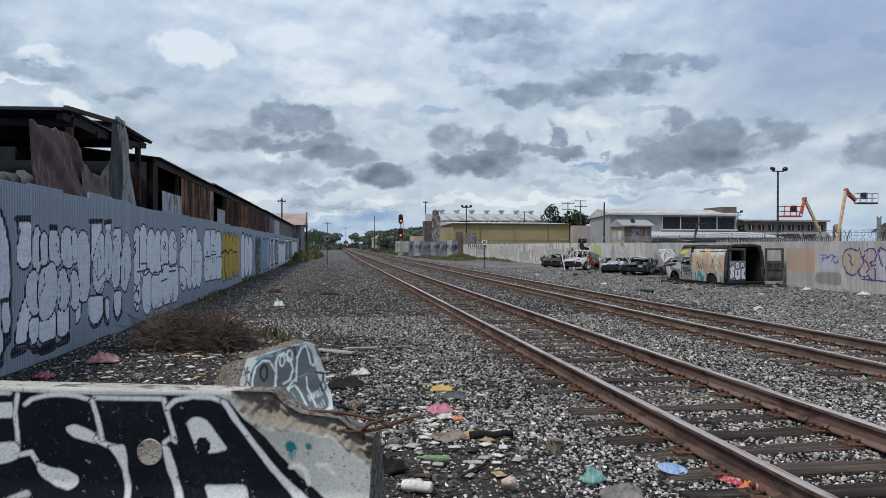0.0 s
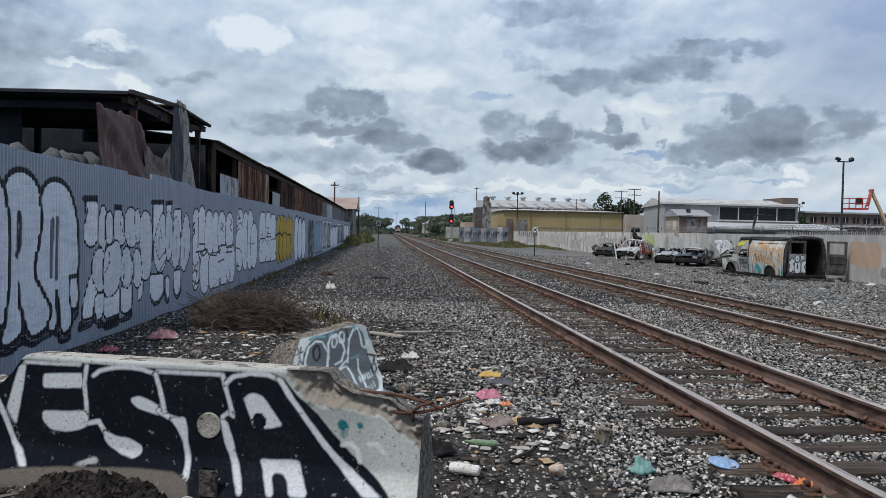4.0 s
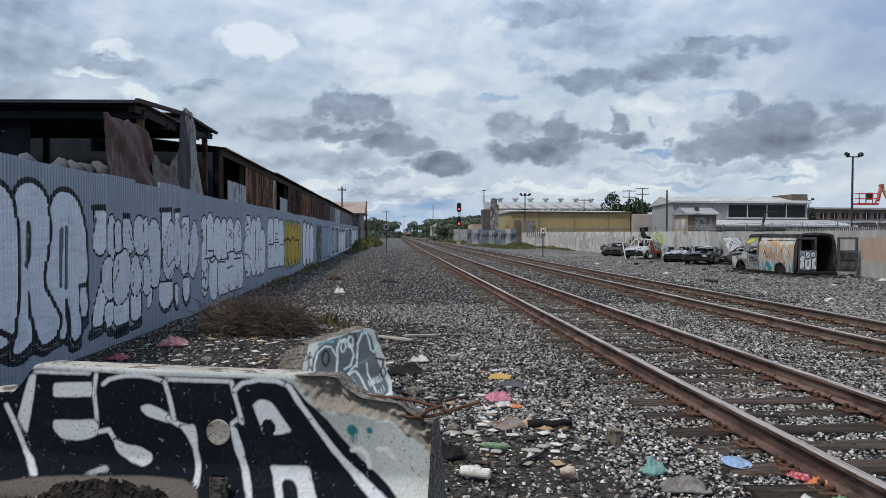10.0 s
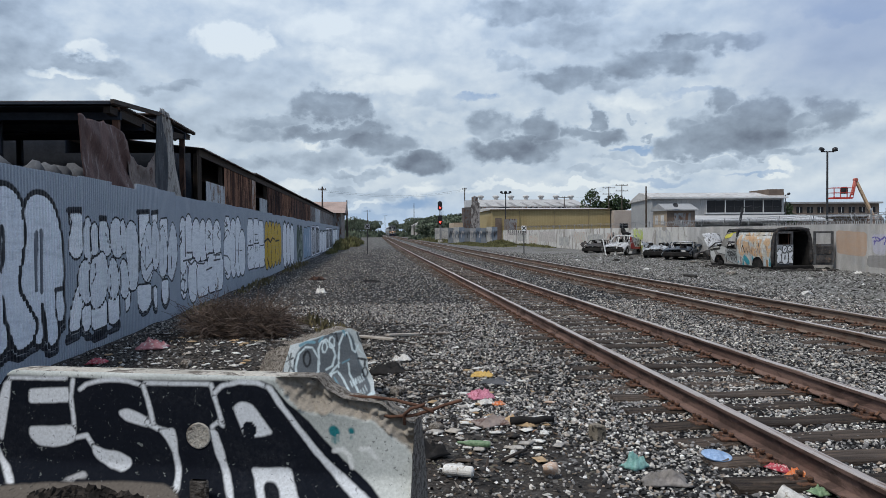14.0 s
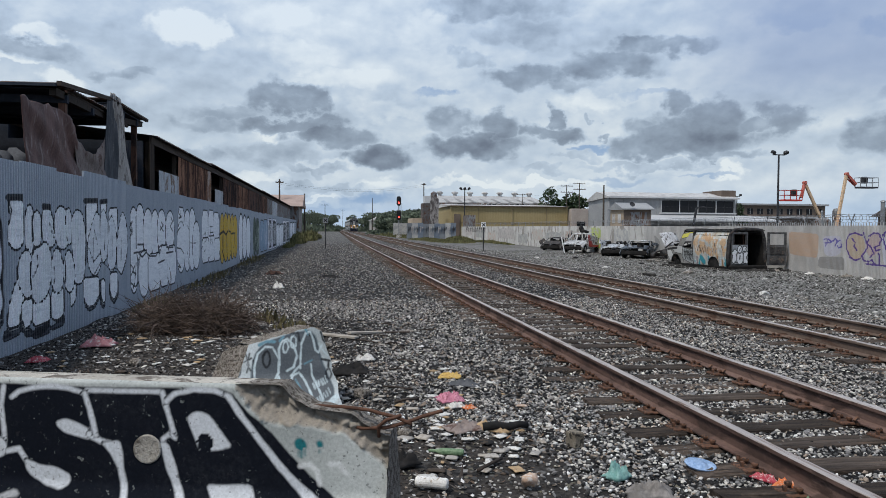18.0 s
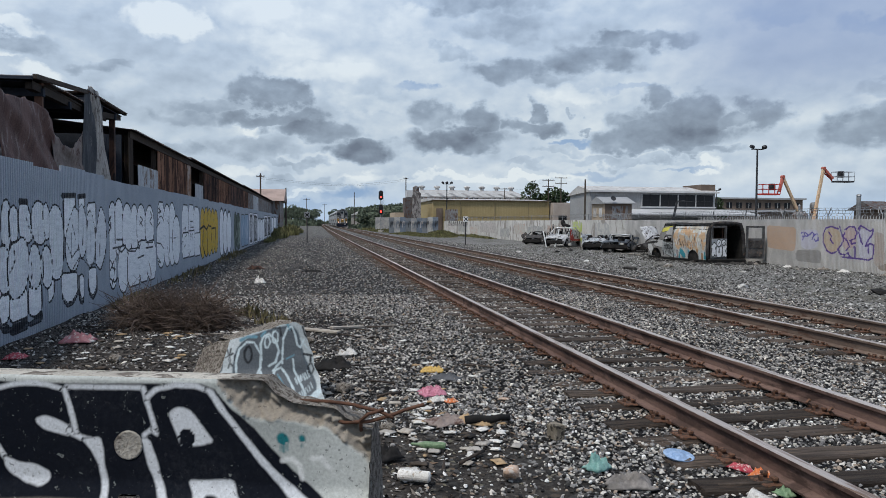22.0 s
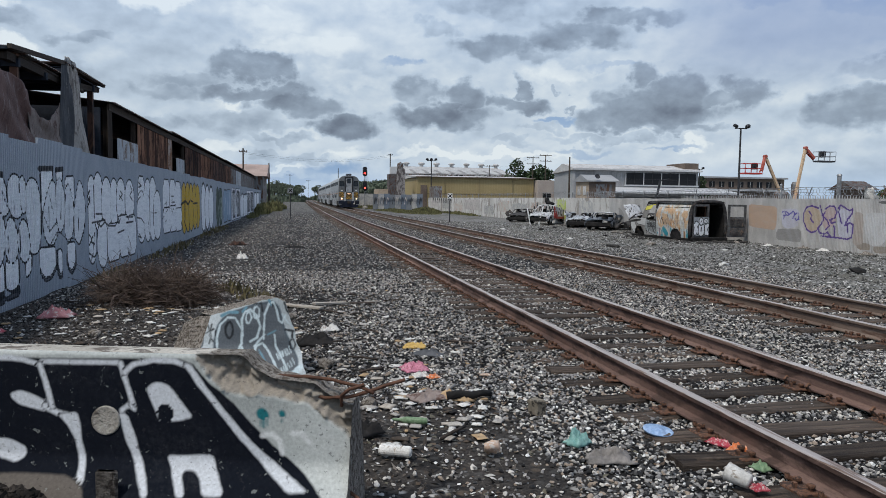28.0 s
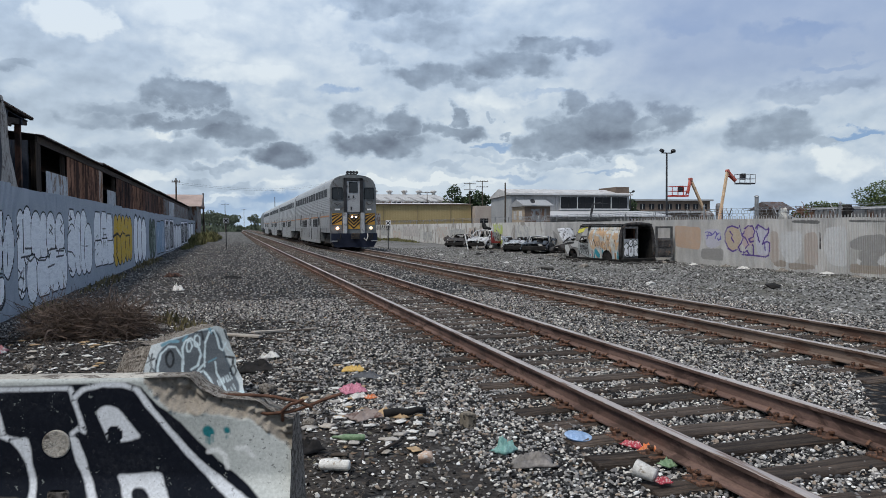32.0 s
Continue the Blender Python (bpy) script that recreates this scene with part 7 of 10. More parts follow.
mat("paint_lime", (0.42, 0.50, 0.14), (0.50, 0.56, 0.22), 1, 0.8, 0, 0.1, 20, (0.46, 0.45, 0.42), 0.3)
mat("paint_grey", (0.30, 0.30, 0.30), (0.38, 0.38, 0.38), 1, 0.8, 0, 0.1, 20, (0.46, 0.45, 0.42), 0.35)
mat("paint_pale", (0.50, 0.46, 0.44), (0.56, 0.52, 0.50), 1, 0.8, 0, 0.1, 20, (0.42, 0.40, 0.38), 0.35)
mat("paint_rose", (0.42, 0.30, 0.25), (0.50, 0.40, 0.35), 1, 0.85, 0, 0.1, 20, (0.46, 0.45, 0.42), 0.4)
mat("slate_paint", (0.12, 0.15, 0.19), (0.19, 0.22, 0.26), 1, 0.8, 0, 0.1, 20)
mat("paint_black", (0.03, 0.03, 0.035), (0.08, 0.08, 0.085), 3, 0.7, 0, 0.05, 20)
spike = Mesh()
spike.prism([(-0.022, 0), (0.022, 0), (0.022, 0.13), (0, 0.20), (-0.022, 0.13)], -0.006, 0.006, lambda u, v, w: (w, u, v))
SPIKE = data_of("spike", spike, "spike_metal")
build_yard_fence()


# ---- burnt van ----
mat("door_grey", (0.05, 0.052, 0.055), (0.15, 0.153, 0.158), 4, 0.6, 0.2, 0.3, 30, (0.08, 0.065, 0.055), 0.2)
painted("van_letters", (0.22, 0.24, 0.26), (0.36, 0.38, 0.40), (0.6, 0.6, 0.6), (0, 0, 0), ring=0.045, rough=0.6, wear=0.15, bump=0.2)
def van_side(m, x, L, H, out):
    """A side panel as a fine sheet with rear and front wheel arches cut away; out: -1 for the left side."""
    nu, nv = 110, 44
    idx = {}
    for j in range(nv + 1):
        for i in range(nu + 1):
            y, z = L * i / nu, 0.22 + (H - 0.22) * j / nv
            bulge = 0.10 * math.sin(math.pi * min(max((z - 0.2) / (H - 0.1), 0), 1)) ** 0.6 - 0.14 * ease(z, H * 0.72, H)
            hood = ease(y, 3.85, 4.35)
            if z > H - hood * 0.92 - 0.12 * ease(y, 4.4, 5.3):
                z = H - hood * 0.92 - 0.12 * ease(y, 4.4, 5.3)
            dent = 0.02 * noise.noise((y * 2.2, z * 2.2, 3))
            idx[i, j] = len(m.v)
            m.v.append((x + out * (bulge - 0.06 + dent), y, z))
    for j in range(nv):
        for i in range(nu):
            y, z = L * (i + 0.5) / nu, 0.22 + (H - 0.22) * (j + 0.5) / nv
            arch = any((y - c) ** 2 + (z - 0.34) ** 2 < 0.47 ** 2 for c in (1.18, 4.55))
            cab = (3.05 < y < 3.78 - 0.4 * ease(z, 1.2, 1.95)) and 1.2 < z < 1.92
            if arch or cab or z > H - 0.92 * ease(y, 3.85, 4.35) - 0.12 * ease(y, 4.4, 5.3):
                continue
            m.f.append((idx[i, j], idx[i + 1, j], idx[i + 1, j + 1], idx[i, j + 1]))
            m.s.append(0)
    return m


def build_van():
    L, W, H = 5.35, 2.02, 2.14
    v = thing("burnt_van", "burnt-out cargo van with graffiti and one rear door open", "van", at=pose(18.95, 31.9, -0.46, 0, 0, 4.0))
    m = Mesh()
    van_side(m, 0.0, L, H, -1)
    left = part("side_panel", m, "van_paint", v, "scorched side panel covered with peeling pale and orange graffiti", smooth=True)
    cream, tan, white = (0.50, 0.47, 0.40), (0.50, 0.31, 0.17), (0.55, 0.56, 0.55)
    rnd = random.Random(9)
    sand, teal, sky_b, plum = (0.52, 0.36, 0.22), (0.03, 0.24, 0.30), (0.42, 0.50, 0.53), (0.20, 0.14, 0.17)
    # peeling paint: pale head, sand-coloured letters, many-coloured foot
    fills = [([((0.1, 0.3), (2.88, 0.3), (2.88, 1.78), (0.1, 1.78))], (0.40, 0.41, 0.40))]
    for k in range(26):
        y0 = 0.12 + 2.7 * k / 26
        fills.append(([(y0, rnd.uniform(1.42, 1.52), y0 + rnd.uniform(-0.05, 0.12), rnd.uniform(1.6, 1.76), rnd.uniform(0.05, 0.10))], rnd.choice((cream, sky_b, white, white, (0.36, 0.30, 0.24)))))
    for k in range(90):
        y0, z0, r = rnd.uniform(0.2, 2.75), rnd.uniform(0.8, 1.48), rnd.uniform(0.04, 0.12)
        fills.append(([(y0, z0, y0 + rnd.uniform(-0.2, 0.2), z0 + rnd.uniform(-0.15, 0.15), r)], rnd.choice((tan, sand, sand, sand, cream, (0.42, 0.30, 0.20), white))))
    for k in range(30):
        y0 = 0.1 + 2.75 * k / 30
        fills.append(([(y0, rnd.uniform(0.32, 0.45), y0 + rnd.uniform(-0.1, 0.15), rnd.uniform(0.5, 0.72), rnd.uniform(0.04, 0.09))], rnd.choice((teal, plum, cream, sky_b, (0.35, 0.36, 0.36), (0.30, 0.17, 0.08), white))))
    fills += [([(1.95, 0.45, 2.2, 0.62, 0.12)], teal), ([(3.0, 0.6, 3.7, 0.75, 0.26)], (0.34, 0.36, 0.36)), ([(3.95, 0.9, 4.6, 0.95, 0.16)], (0.46, 0.46, 0.45)), ([(3.1, 1.62, 3.9, 1.5, 0.09)], (0.50, 0.46, 0.08)), ([(5.0, 0.6, 5.2, 0.8, 0.2)], (0.5, 0.5, 0.49))]
    marks = []
    for k in range(12):
        y0 = 0.35 + k * 0.2
        marks.append(([(y0, 0.80 + rnd.uniform(-0.1, 0.1), y0 + 0.1, 1.1 + rnd.uniform(-0.1, 0.3), 0.016), (y0 + 0.1, 1.1 + rnd.uniform(-0.1, 0.2), y0 + 0.2, 0.85, 0.016)], rnd.choice(((0.16, 0.10, 0.07), (0.09, 0.08, 0.08), (0.6, 0.6, 0.58)))))
    for k in range(9):
        y0 = 2.98 + k * 0.085
        marks.append(([(y0, rnd.uniform(0.4, 0.55), y0 + 0.1, rnd.uniform(0.75, 0.95), 0.02), (y0 + 0.1, 0.9, y0 - 0.06, 0.7, 0.018)], (0.02, 0.02, 0.022)))
    soot = (0.014, 0.013, 0.013)
    marks += [([(0.0, 1.83, 3.9, 1.83, 0.045)], soot), ([(0.03, 0.3, 0.03, 1.8, 0.07)], soot), ([(2.93, 0.3, 2.93, 1.7, 0.03)], soot), ([(3.85, 0.4, 3.85, 1.1, 0.03)], soot), ([(0.0, 0.27, 5.3, 0.27, 0.06)], soot),
              ([(3.0, 1.0, 3.7, 1.02, 0.04)], soot), ([(4.4, 0.98, 5.3, 0.9, 0.05)], soot), ([(2.2, 0.85, 2.35, 1.15, 0.02), (2.35, 1.15, 2.5, 0.9, 0.02)], soot)]
    spray(left.data, np.array([(p[1], 0.22 + (p[2] - 0.22) * 0.833) for p in m.v]), fills, marks, (0.05, 0.05, 0.05), 0.0)
    m = Mesh()
    van_side(m, W, L, H, 1)
    part("side_panel", m, "burnt_metal", v, "scorched bare far side panel", smooth=True)
    roof = Mesh()
    roof.sheet(lambda a, b: (0.06 + (W - 0.12) * a, 3.9 * b, H - 0.07 + 0.10 * math.sin(math.pi * a) ** 0.5 + 0.015 * noise.noise((a * 6, b * 9, 1)) - 0.06 * math.sin(b * math.pi) * math.sin(a * math.pi)), 16, 24)
    part("roof", roof, "burnt_metal", v, "scorched sagging roof", smooth=True)
    part("floor_pan", Mesh().box(0.1, W - 0.1, 0.05, 5.2, 0.24, 0.32), "burnt_black", v)
    hood = Mesh()
    hood.sheet(lambda a, b: (0.1 + (W - 0.2) * a, 4.35 + 0.95 * b, 1.22 - 0.14 * b + 0.06 * math.sin(math.pi * a)), 8, 5)
    part("bonnet", hood, "burnt_metal", v, smooth=True)
    part("front_panel", Mesh().chamfer_box(0.05, W - 0.05, 5.2, 5.36, 0.35, 1.12, 0.05), "burnt_metal", v)
    for x in (0.07, W - 0.07):
        part("pillar", Mesh().tube([(x, 4.35, 1.2), (x + (0.05 if x < 1 else -0.05), 3.85, H - 0.06)], 0.045, 6), "burnt_metal", v)
        part("pillar", Mesh().tube([(x - 0.02, 3.0, 0.5), (x, 3.0, H - 0.1)], 0.05, 6), "burnt_metal", v)
    # rear frame, doors and the dark inside
    hoop = [(-0.02, 0.3), (-0.05, 0.9), (-0.02, 1.45), (0.06, 1.85), (0.13, H - 0.12), (0.24, H - 0.03), (0.5, H + 0.01)]
    hoop = hoop + [(W / 2, H + 0.03)] + [(W - x, z) for x, z in reversed(hoop)]
    part("rear_frame", Mesh().tube([(x + (0.05 if x < 1 else -0.05), 0.04, z - 0.03) for x, z in hoop], 0.085, 8), "burnt_metal", v, "scorched rounded rear frame", smooth=True)
    part("bumper", Mesh().chamfer_box(-0.02, W + 0.02, -0.16, 0.04, 0.24, 0.42, 0.05), "burnt_black", v, "charred rear bumper")
    # bulkhead and lining added in black to give the inside its shade
    part("bulkhead", Mesh().box(0.06, W - 0.06, 2.9, 2.96, 0.32, 2.04), "burnt_black", v)
    part("lining", Mesh().box(0.05, 0.07, 0.1, 2.9, 0.3, 1.85).box(W - 0.07, W - 0.05, 0.1, 2.9, 0.3, 1.85).box(0.1, W - 0.1, 0.1, 3.8, H - 0.16, H - 0.12), "burnt_black", v, "added black lining, charred and dark for the shade inside")
    part("cargo_panel", Mesh().box(1.0, 1.05, 0.3, 2.8, 0.32, 1.9), "rust_dark", v, "rust-brown panel inside the van")

    def door_mesh():
        d = Mesh()
        w, z0, z1 = 0.88, 0.42, H - 0.14
        d.box(0, w, 0, 0.06, z0, 1.40)
        d.box(0, 0.11, 0, 0.06, 1.40, z1 - 0.09).box(w - 0.11, w, 0, 0.06, 1.40, z1 - 0.09).box(0, w, 0, 0.06, z1 - 0.09, z1)
        return d
    dl = part("rear_door", door_mesh(), "door_grey", v, "closed rear door with broken window")
    dl.matrix_basis = pose(0.14, -0.03, 0)
    part("window_frame", Mesh().box(0.10, 0.13, -0.03, 0.0, 1.38, 1.92).box(0.75, 0.78, -0.03, 0.0, 1.38, 1.92).box(0.13, 0.75, -0.03, 0.0, 1.38, 1.41).box(0.13, 0.75, -0.03, 0.0, 1.89, 1.92), "burnt_metal", dl, "ash-grey window frame")
    panel = Mesh()
    panel.sheet(lambda a, b: (0.02 + 0.84 * a, -0.035, 0.50 + 0.88 * b), 46, 36)
    pp = part("sprayed_panel", panel, "van_letters", dl, "white bubble letters outlined in black on the door")
    white = (0.66, 0.69, 0.72)
    fl = [([(0.10, 0.54, 0.16, 0.86, 0.07), (0.16, 0.7, 0.26, 0.55, 0.06), (0.05, 0.80, 0.28, 0.84, 0.05)], white, 0.05), ([(0.44, 0.58, 0.44, 0.72, 0.15)], white, 0.05), ([(0.42, 0.92, 0.42, 0.95, 0.10)], white, 0.05),
          ([(0.70, 0.52, 0.70, 0.78, 0.06), (0.70, 0.66, 0.80, 0.80, 0.055), (0.70, 0.64, 0.80, 0.50, 0.055)], white, 0.05), ([(0.67, 0.95, 0.70, 0.95, 0.08)], white, 0.05)]
    ink = (0.02, 0.02, 0.025)
    mk = [([(0.40, 0.90, 0.46, 0.97, 0.018)], ink), ([(0.43, 0.60, 0.44, 0.72, 0.03)], ink), ([(0.64, 0.95, 0.65, 0.96, 0.016), (0.72, 0.95, 0.73, 0.96, 0.016), (0.65, 0.91, 0.72, 0.91, 0.01)], ink)]
    spray(pp.data, np.array([(q[0], 0.44 + (q[2] - 0.50) * 0.727) for q in panel.v]), fl, mk, ink, 0.07)
    dr = part("rear_door", door_mesh(), "door_grey", v, "rear door swung wide open, its window gone")
    dr.matrix_basis = pose(W + 0.06, -0.04, 0, 0, 0, -18)
    part("inner_panel", Mesh().chamfer_box(0.10, 0.78, -0.03, 0.0, 0.5, 0.86, 0.02).chamfer_box(0.10, 0.78, -0.03, 0.0, 0.94, 1.3, 0.02), "burnt_metal", dr)
    for y in (1.18, 4.55):
        rim = Mesh()
        rim.disc((0.12, y, 0.30), (1, 0, 0), 0.20, 0.16, 18)
        rim.disc((0.03, y, 0.30), (1, 0, 0), 0.08, 0.06, 12)
        part("brake_drum", rim, "burnt_black", v)
    part("steering_wheel", Mesh().tube([(0.55 + 0.19 * math.cos(a / 12 * 6.283), 3.95, 1.1 + 0.19 * math.sin(a / 12 * 6.283)) for a in range(13)], 0.015, 5), "burnt_black", v)
    for x in (0.3, 1.2):
        part("seat_frame", Mesh().box(x, x + 0.5, 3.1, 3.18, 0.35, 1.45).box(x, x + 0.5, 3.1, 3.6, 0.55, 0.63), "burnt_black", v)
    # charred debris; black lumps raised and multiplied to stand for the van's shade too
    ash = Mesh()
    rnd = random.Random(2)
    for i in range(260):
        ash.lump((rnd.gauss(W / 2, 1.0), rnd.uniform(-1.0, 5.6), 0.02), (rnd.uniform(0.08, 0.45), rnd.uniform(0.08, 0.4), rnd.uniform(0.06, 0.22)), i, 0.3, 1)
    a = part("burnt_debris", ash, "ash")
    a.matrix_basis = pose(18.95, 31.9, -0.29, 0, 0, 3)
    tagged(a, "charred debris and ash round the burnt van, also standing for its shade", "debris", kind="stuff")


build_van()


# ---- wrecked cars ----
CAR = [(-2.2, 0.30), (-2.25, 0.62), (-1.5, 0.80), (-0.95, 0.90), (1.5, 0.92), (2.1, 0.86), (2.2, 0.55), (2.15, 0.28)]


def wreck(name, label, at, body, roof_mat, L=1.0, pitch=0.0, cabin=True, hood_up=False, crush=0.0, lid="", wheels=(True, True, True, True)):
    """A stripped saloon car: shell with arches, cabin posts, roof, bonnet, boot, seats, wheels that remain."""
    c = thing(name, label, "car wreck", "wrecked cars along the wall", at=at)
    W = 0.86
    for sx in (-1, 1):
        m = Mesh()
        n = 44
        pts = []
        for i in range(n + 1):
            x = -2.25 * L + 4.45 * L * i / n
            top = np.interp(x / L, [p[0] for p in CAR[1:7]], [p[1] for p in CAR[1:7]]) - crush * 0.1 * (1 + noise.noise((x, 1, 4)))
            low = 0.26
            for wx in (-1.4 * L, 1.3 * L):
                d = 0.36 ** 2 - (x - wx) ** 2
                if d > 0:
                    low = max(low, 0.28 + math.sqrt(d))
            low = min(low, top - 0.05)
            dent = 0.05 * noise.noise((x * 1.7, sx * 3, 2)) * (1 + 2 * crush)
            pts += [(x, sx * (W - 0.03) + dent, low), (x, sx * (W + 0.03) + dent, (low + top) / 2), (x, sx * (W - 0.06) + dent, top)]
        m.add(pts, [(i * 3 + j, i * 3 + 3 + j, i * 3 + 4 + j, i * 3 + 1 + j) for i in range(n) for j in range(2)])
        side = part("side_panel", m, body, c, smooth=True)
        s = side.modifiers.new("thick", "SOLIDIFY")
        s.thickness = 0.04
    def panel(nm, x0, z0, x1, z1, mt, bend=0.05, lab=""):
        m = Mesh()
        m.sheet(lambda a, b: (x0 + (x1 - x0) * a, (W - 0.06) * (2 * b - 1), z0 + (z1 - z0) * a + bend * math.sin(math.pi * b) + 0.04 * (0.4 + crush) * noise.noise((a * 3, b * 3, x0))), 8, 8)
        ob = part(nm, m, mt, c, lab, smooth=True)
        ob.modifiers.new("thick", "SOLIDIFY").thickness = 0.02
        return ob
    if hood_up:
        panel("bonnet", -0.95 * L, 0.95, -1.55 * L, 1.75, lid or body, lab="raised bonnet")
        part("engine_block", Mesh().chamfer_box(-1.9 * L, -1.2 * L, -0.4, 0.4, 0.35, 0.75, 0.06), "burnt_black", c)
    else:
        panel("bonnet", -2.2 * L, 0.66, -0.95 * L, 0.90, body)
    panel("boot_lid", 1.4 * L, 0.93, 2.15 * L, 0.86, body)
    part("floor_pan", Mesh().box(-2.1 * L, 2.1 * L, -0.8, 0.8, 0.24, 0.32), "burnt_black", c)
    part("bumper", Mesh().chamfer_box(-2.32 * L, -2.2 * L, -0.8, 0.8, 0.32, 0.55, 0.03), "burnt_black", c)
    part("bumper", Mesh().chamfer_box(2.15 * L, 2.28 * L, -0.8, 0.8, 0.34, 0.58, 0.03), body, c)
    if cabin:
        top = 1.42 - 0.25 * crush
        for sy in (-1, 1):
            for a, b in (((-0.95 * L, 0.88), (-0.35 * L, top)), ((0.35 * L, 0.90), (0.38 * L, top)), ((1.5 * L, 0.90), (0.95 * L, top))):
                part("pillar", Mesh().tube([(a[0], sy * 0.78, a[1]), (b[0], sy * 0.66, b[1])], 0.035, 6), body, c)
        m = Mesh()
        m.sheet(lambda a, b: (-0.38 * L + 1.36 * L * a, 0.68 * (2 * b - 1), top + 0.05 * math.sin(math.pi * b) + 0.03 * math.sin(math.pi * a) - crush * 0.25 * max(0, noise.noise((a * 2, b * 2, 7)))), 10, 8)
        r = part("roof", m, roof_mat, c, smooth=True)
        r.modifiers.new("thick", "SOLIDIFY").thickness = 0.03
    torn = random.Random(int(at.translation.y * 10))
    for i in range(9):
        cx, cy, cz, w, h = torn.uniform(-2.1, 2.0) * L, torn.choice((-1, 1)) * torn.uniform(0.3, 0.95), torn.uniform(0.3, 1.05), torn.uniform(0.2, 0.6), torn.uniform(0.15, 0.45)
        sh = Mesh()
        sh.sheet(lambda a, b: (w * (a - 0.5), h * (b - 0.5), 0.16 * noise.noise((a * 2.5 + i, b * 2.5, cx)) + 0.05 * noise.noise((a * 7, b * 7, cy))), 6, 6)
        ob = part("torn_panel", sh, torn.choice((body, body, "burnt_metal", "burnt_black", "wreck_silver")), c, smooth=True)
        ob.matrix_basis = pose(cx, cy, cz, torn.uniform(30, 120), torn.uniform(-40, 40), torn.uniform(0, 360))
        ob.modifiers.new("thick", "SOLIDIFY").thickness = 0.01
    for x, y in ((-0.1, -0.4), (-0.1, 0.4)):
        part("seat", Mesh().chamfer_box(x - 0.25, x + 0.25, y - 0.24, y + 0.24, 0.35, 0.55, 0.05).chamfer_box(x + 0.2, x + 0.35, y - 0.22, y + 0.22, 0.5, 1.12, 0.05), "burnt_black", c)
    k = 0
    for wx in (-1.4 * L, 1.3 * L):
        for sy in (-1, 1):
            if wheels[k]:
                w = part("wheel", Mesh().lathe([(0.18, -0.1), (0.29, -0.1), (0.31, -0.06), (0.31, 0.06), (0.29, 0.1), (0.18, 0.1)], 20, pose(wx, sy * 0.75, 0.31, 90, 0, 0)), "tyre", c, smooth=False)
                part("rim", Mesh().lathe([(0.02, -0.12), (0.12, -0.115), (0.18, -0.09), (0.18, 0.09), (0.12, 0.115), (0.02, 0.12)], 14, pose(wx, sy * 0.75, 0.31, 90, 0, 0)), "galv", w)
            k += 1
    return c


def ride(x, y, rz, ry=0.0, dz=0.0, rx=0.0):
    return pose(x, y, ground_z(x, y) + dz, rx, ry, rz)


wreck("wrecked_car", "burnt black saloon wreck sunk low against the wall", ride(20.9, 63.5, 55, dz=-0.12), "burnt_metal", "burnt_black", 0.92, crush=0.9, wheels=(0, 1, 0, 1))
suv = wreck("wrecked_car", "white and red wreck with tyres thrown on its roof", ride(20.7, 56.4, 48, dz=0.12, ry=-3), "wreck_white", "wreck_white", 1.0, crush=0.1, wheels=(1, 1, 1, 1))
part("red_panel", Mesh().prism([(-0.9, 0.45), (-0.1, 0.5), (-0.5, 0.95), (-0.85, 1.40), (-1.05, 1.40)], -0.98, -0.95, lambda u, v, w: (u, w, v)), "wreck_red", suv, "torn red panel")
part("red_panel", Mesh().prism([(-0.7, 0.40), (0.9, 0.30), (1.2, 0.42), (-0.5, 0.55)], -1.0, -0.96, lambda u, v, w: (u, w, v)), "wreck_red", suv)
part("cover_sheet", Mesh().sheet(lambda a, b: (-0.6 + 1.7 * a, -0.93 + 0.02 * math.sin(a * 12), 0.45 + 0.95 * b - 0.4 * b * a), 10, 6), "wreck_white", suv, "pale sheet hung over the side", smooth=True)
for k, (x, y) in enumerate(((0.2, -0.2), (0.7, 0.3))):
    t = part("tyre", Mesh().lathe([(0.17, -0.1), (0.29, -0.1), (0.31, -0.05), (0.31, 0.05), (0.29, 0.1), (0.17, 0.1)], 20), "tyre")
    t.matrix_basis = suv.matrix_basis @ pose(x, y, 1.60 + 0.12 * k, 20 + 55 * k, 8, 0)
    tagged(t, "worn black tyre lying on a wrecked car roof", "tyre", "tyres on the wreck")
wreck("wrecked_car", "crushed silver car wreck with its windows gone", ride(21.0, 50.6, 68, dz=-0.10), "wreck_silver", "wreck_silver", 0.95, cabin=False, crush=0.6, wheels=(0, 1, 0, 1))
wreck("wrecked_car", "crumpled dark blue saloon wreck with a caved-in roof", ride(21.05, 46.2, 55, dz=-0.10, ry=2), "wreck_dark", "wreck_silver", 1.0, crush=0.8, wheels=(0, 1, 0, 1))
wreck("wrecked_car", "burnt stripped car with a raised white bonnet near the van", ride(21.0, 40.2, -62, dz=-0.05), "burnt_metal", "burnt_metal", 0.72, cabin=True, lid="wreck_white", hood_up=True, crush=0.7, wheels=(0, 0, 1, 1))
stick = part("plank", Mesh().box(-0.05, 0.05, -0.02, 0.02, 0, 1.5, pose(19.3, 54.6, -0.28, 0, 14, 0)).box(-0.04, 0.04, -0.02, 0.02, 0, 1.3, pose(18.7, 54.9, -0.28, 0, -12, 0)), "white_paint")
tagged(stick, "two whitewashed boards propped against a wreck", "plank")


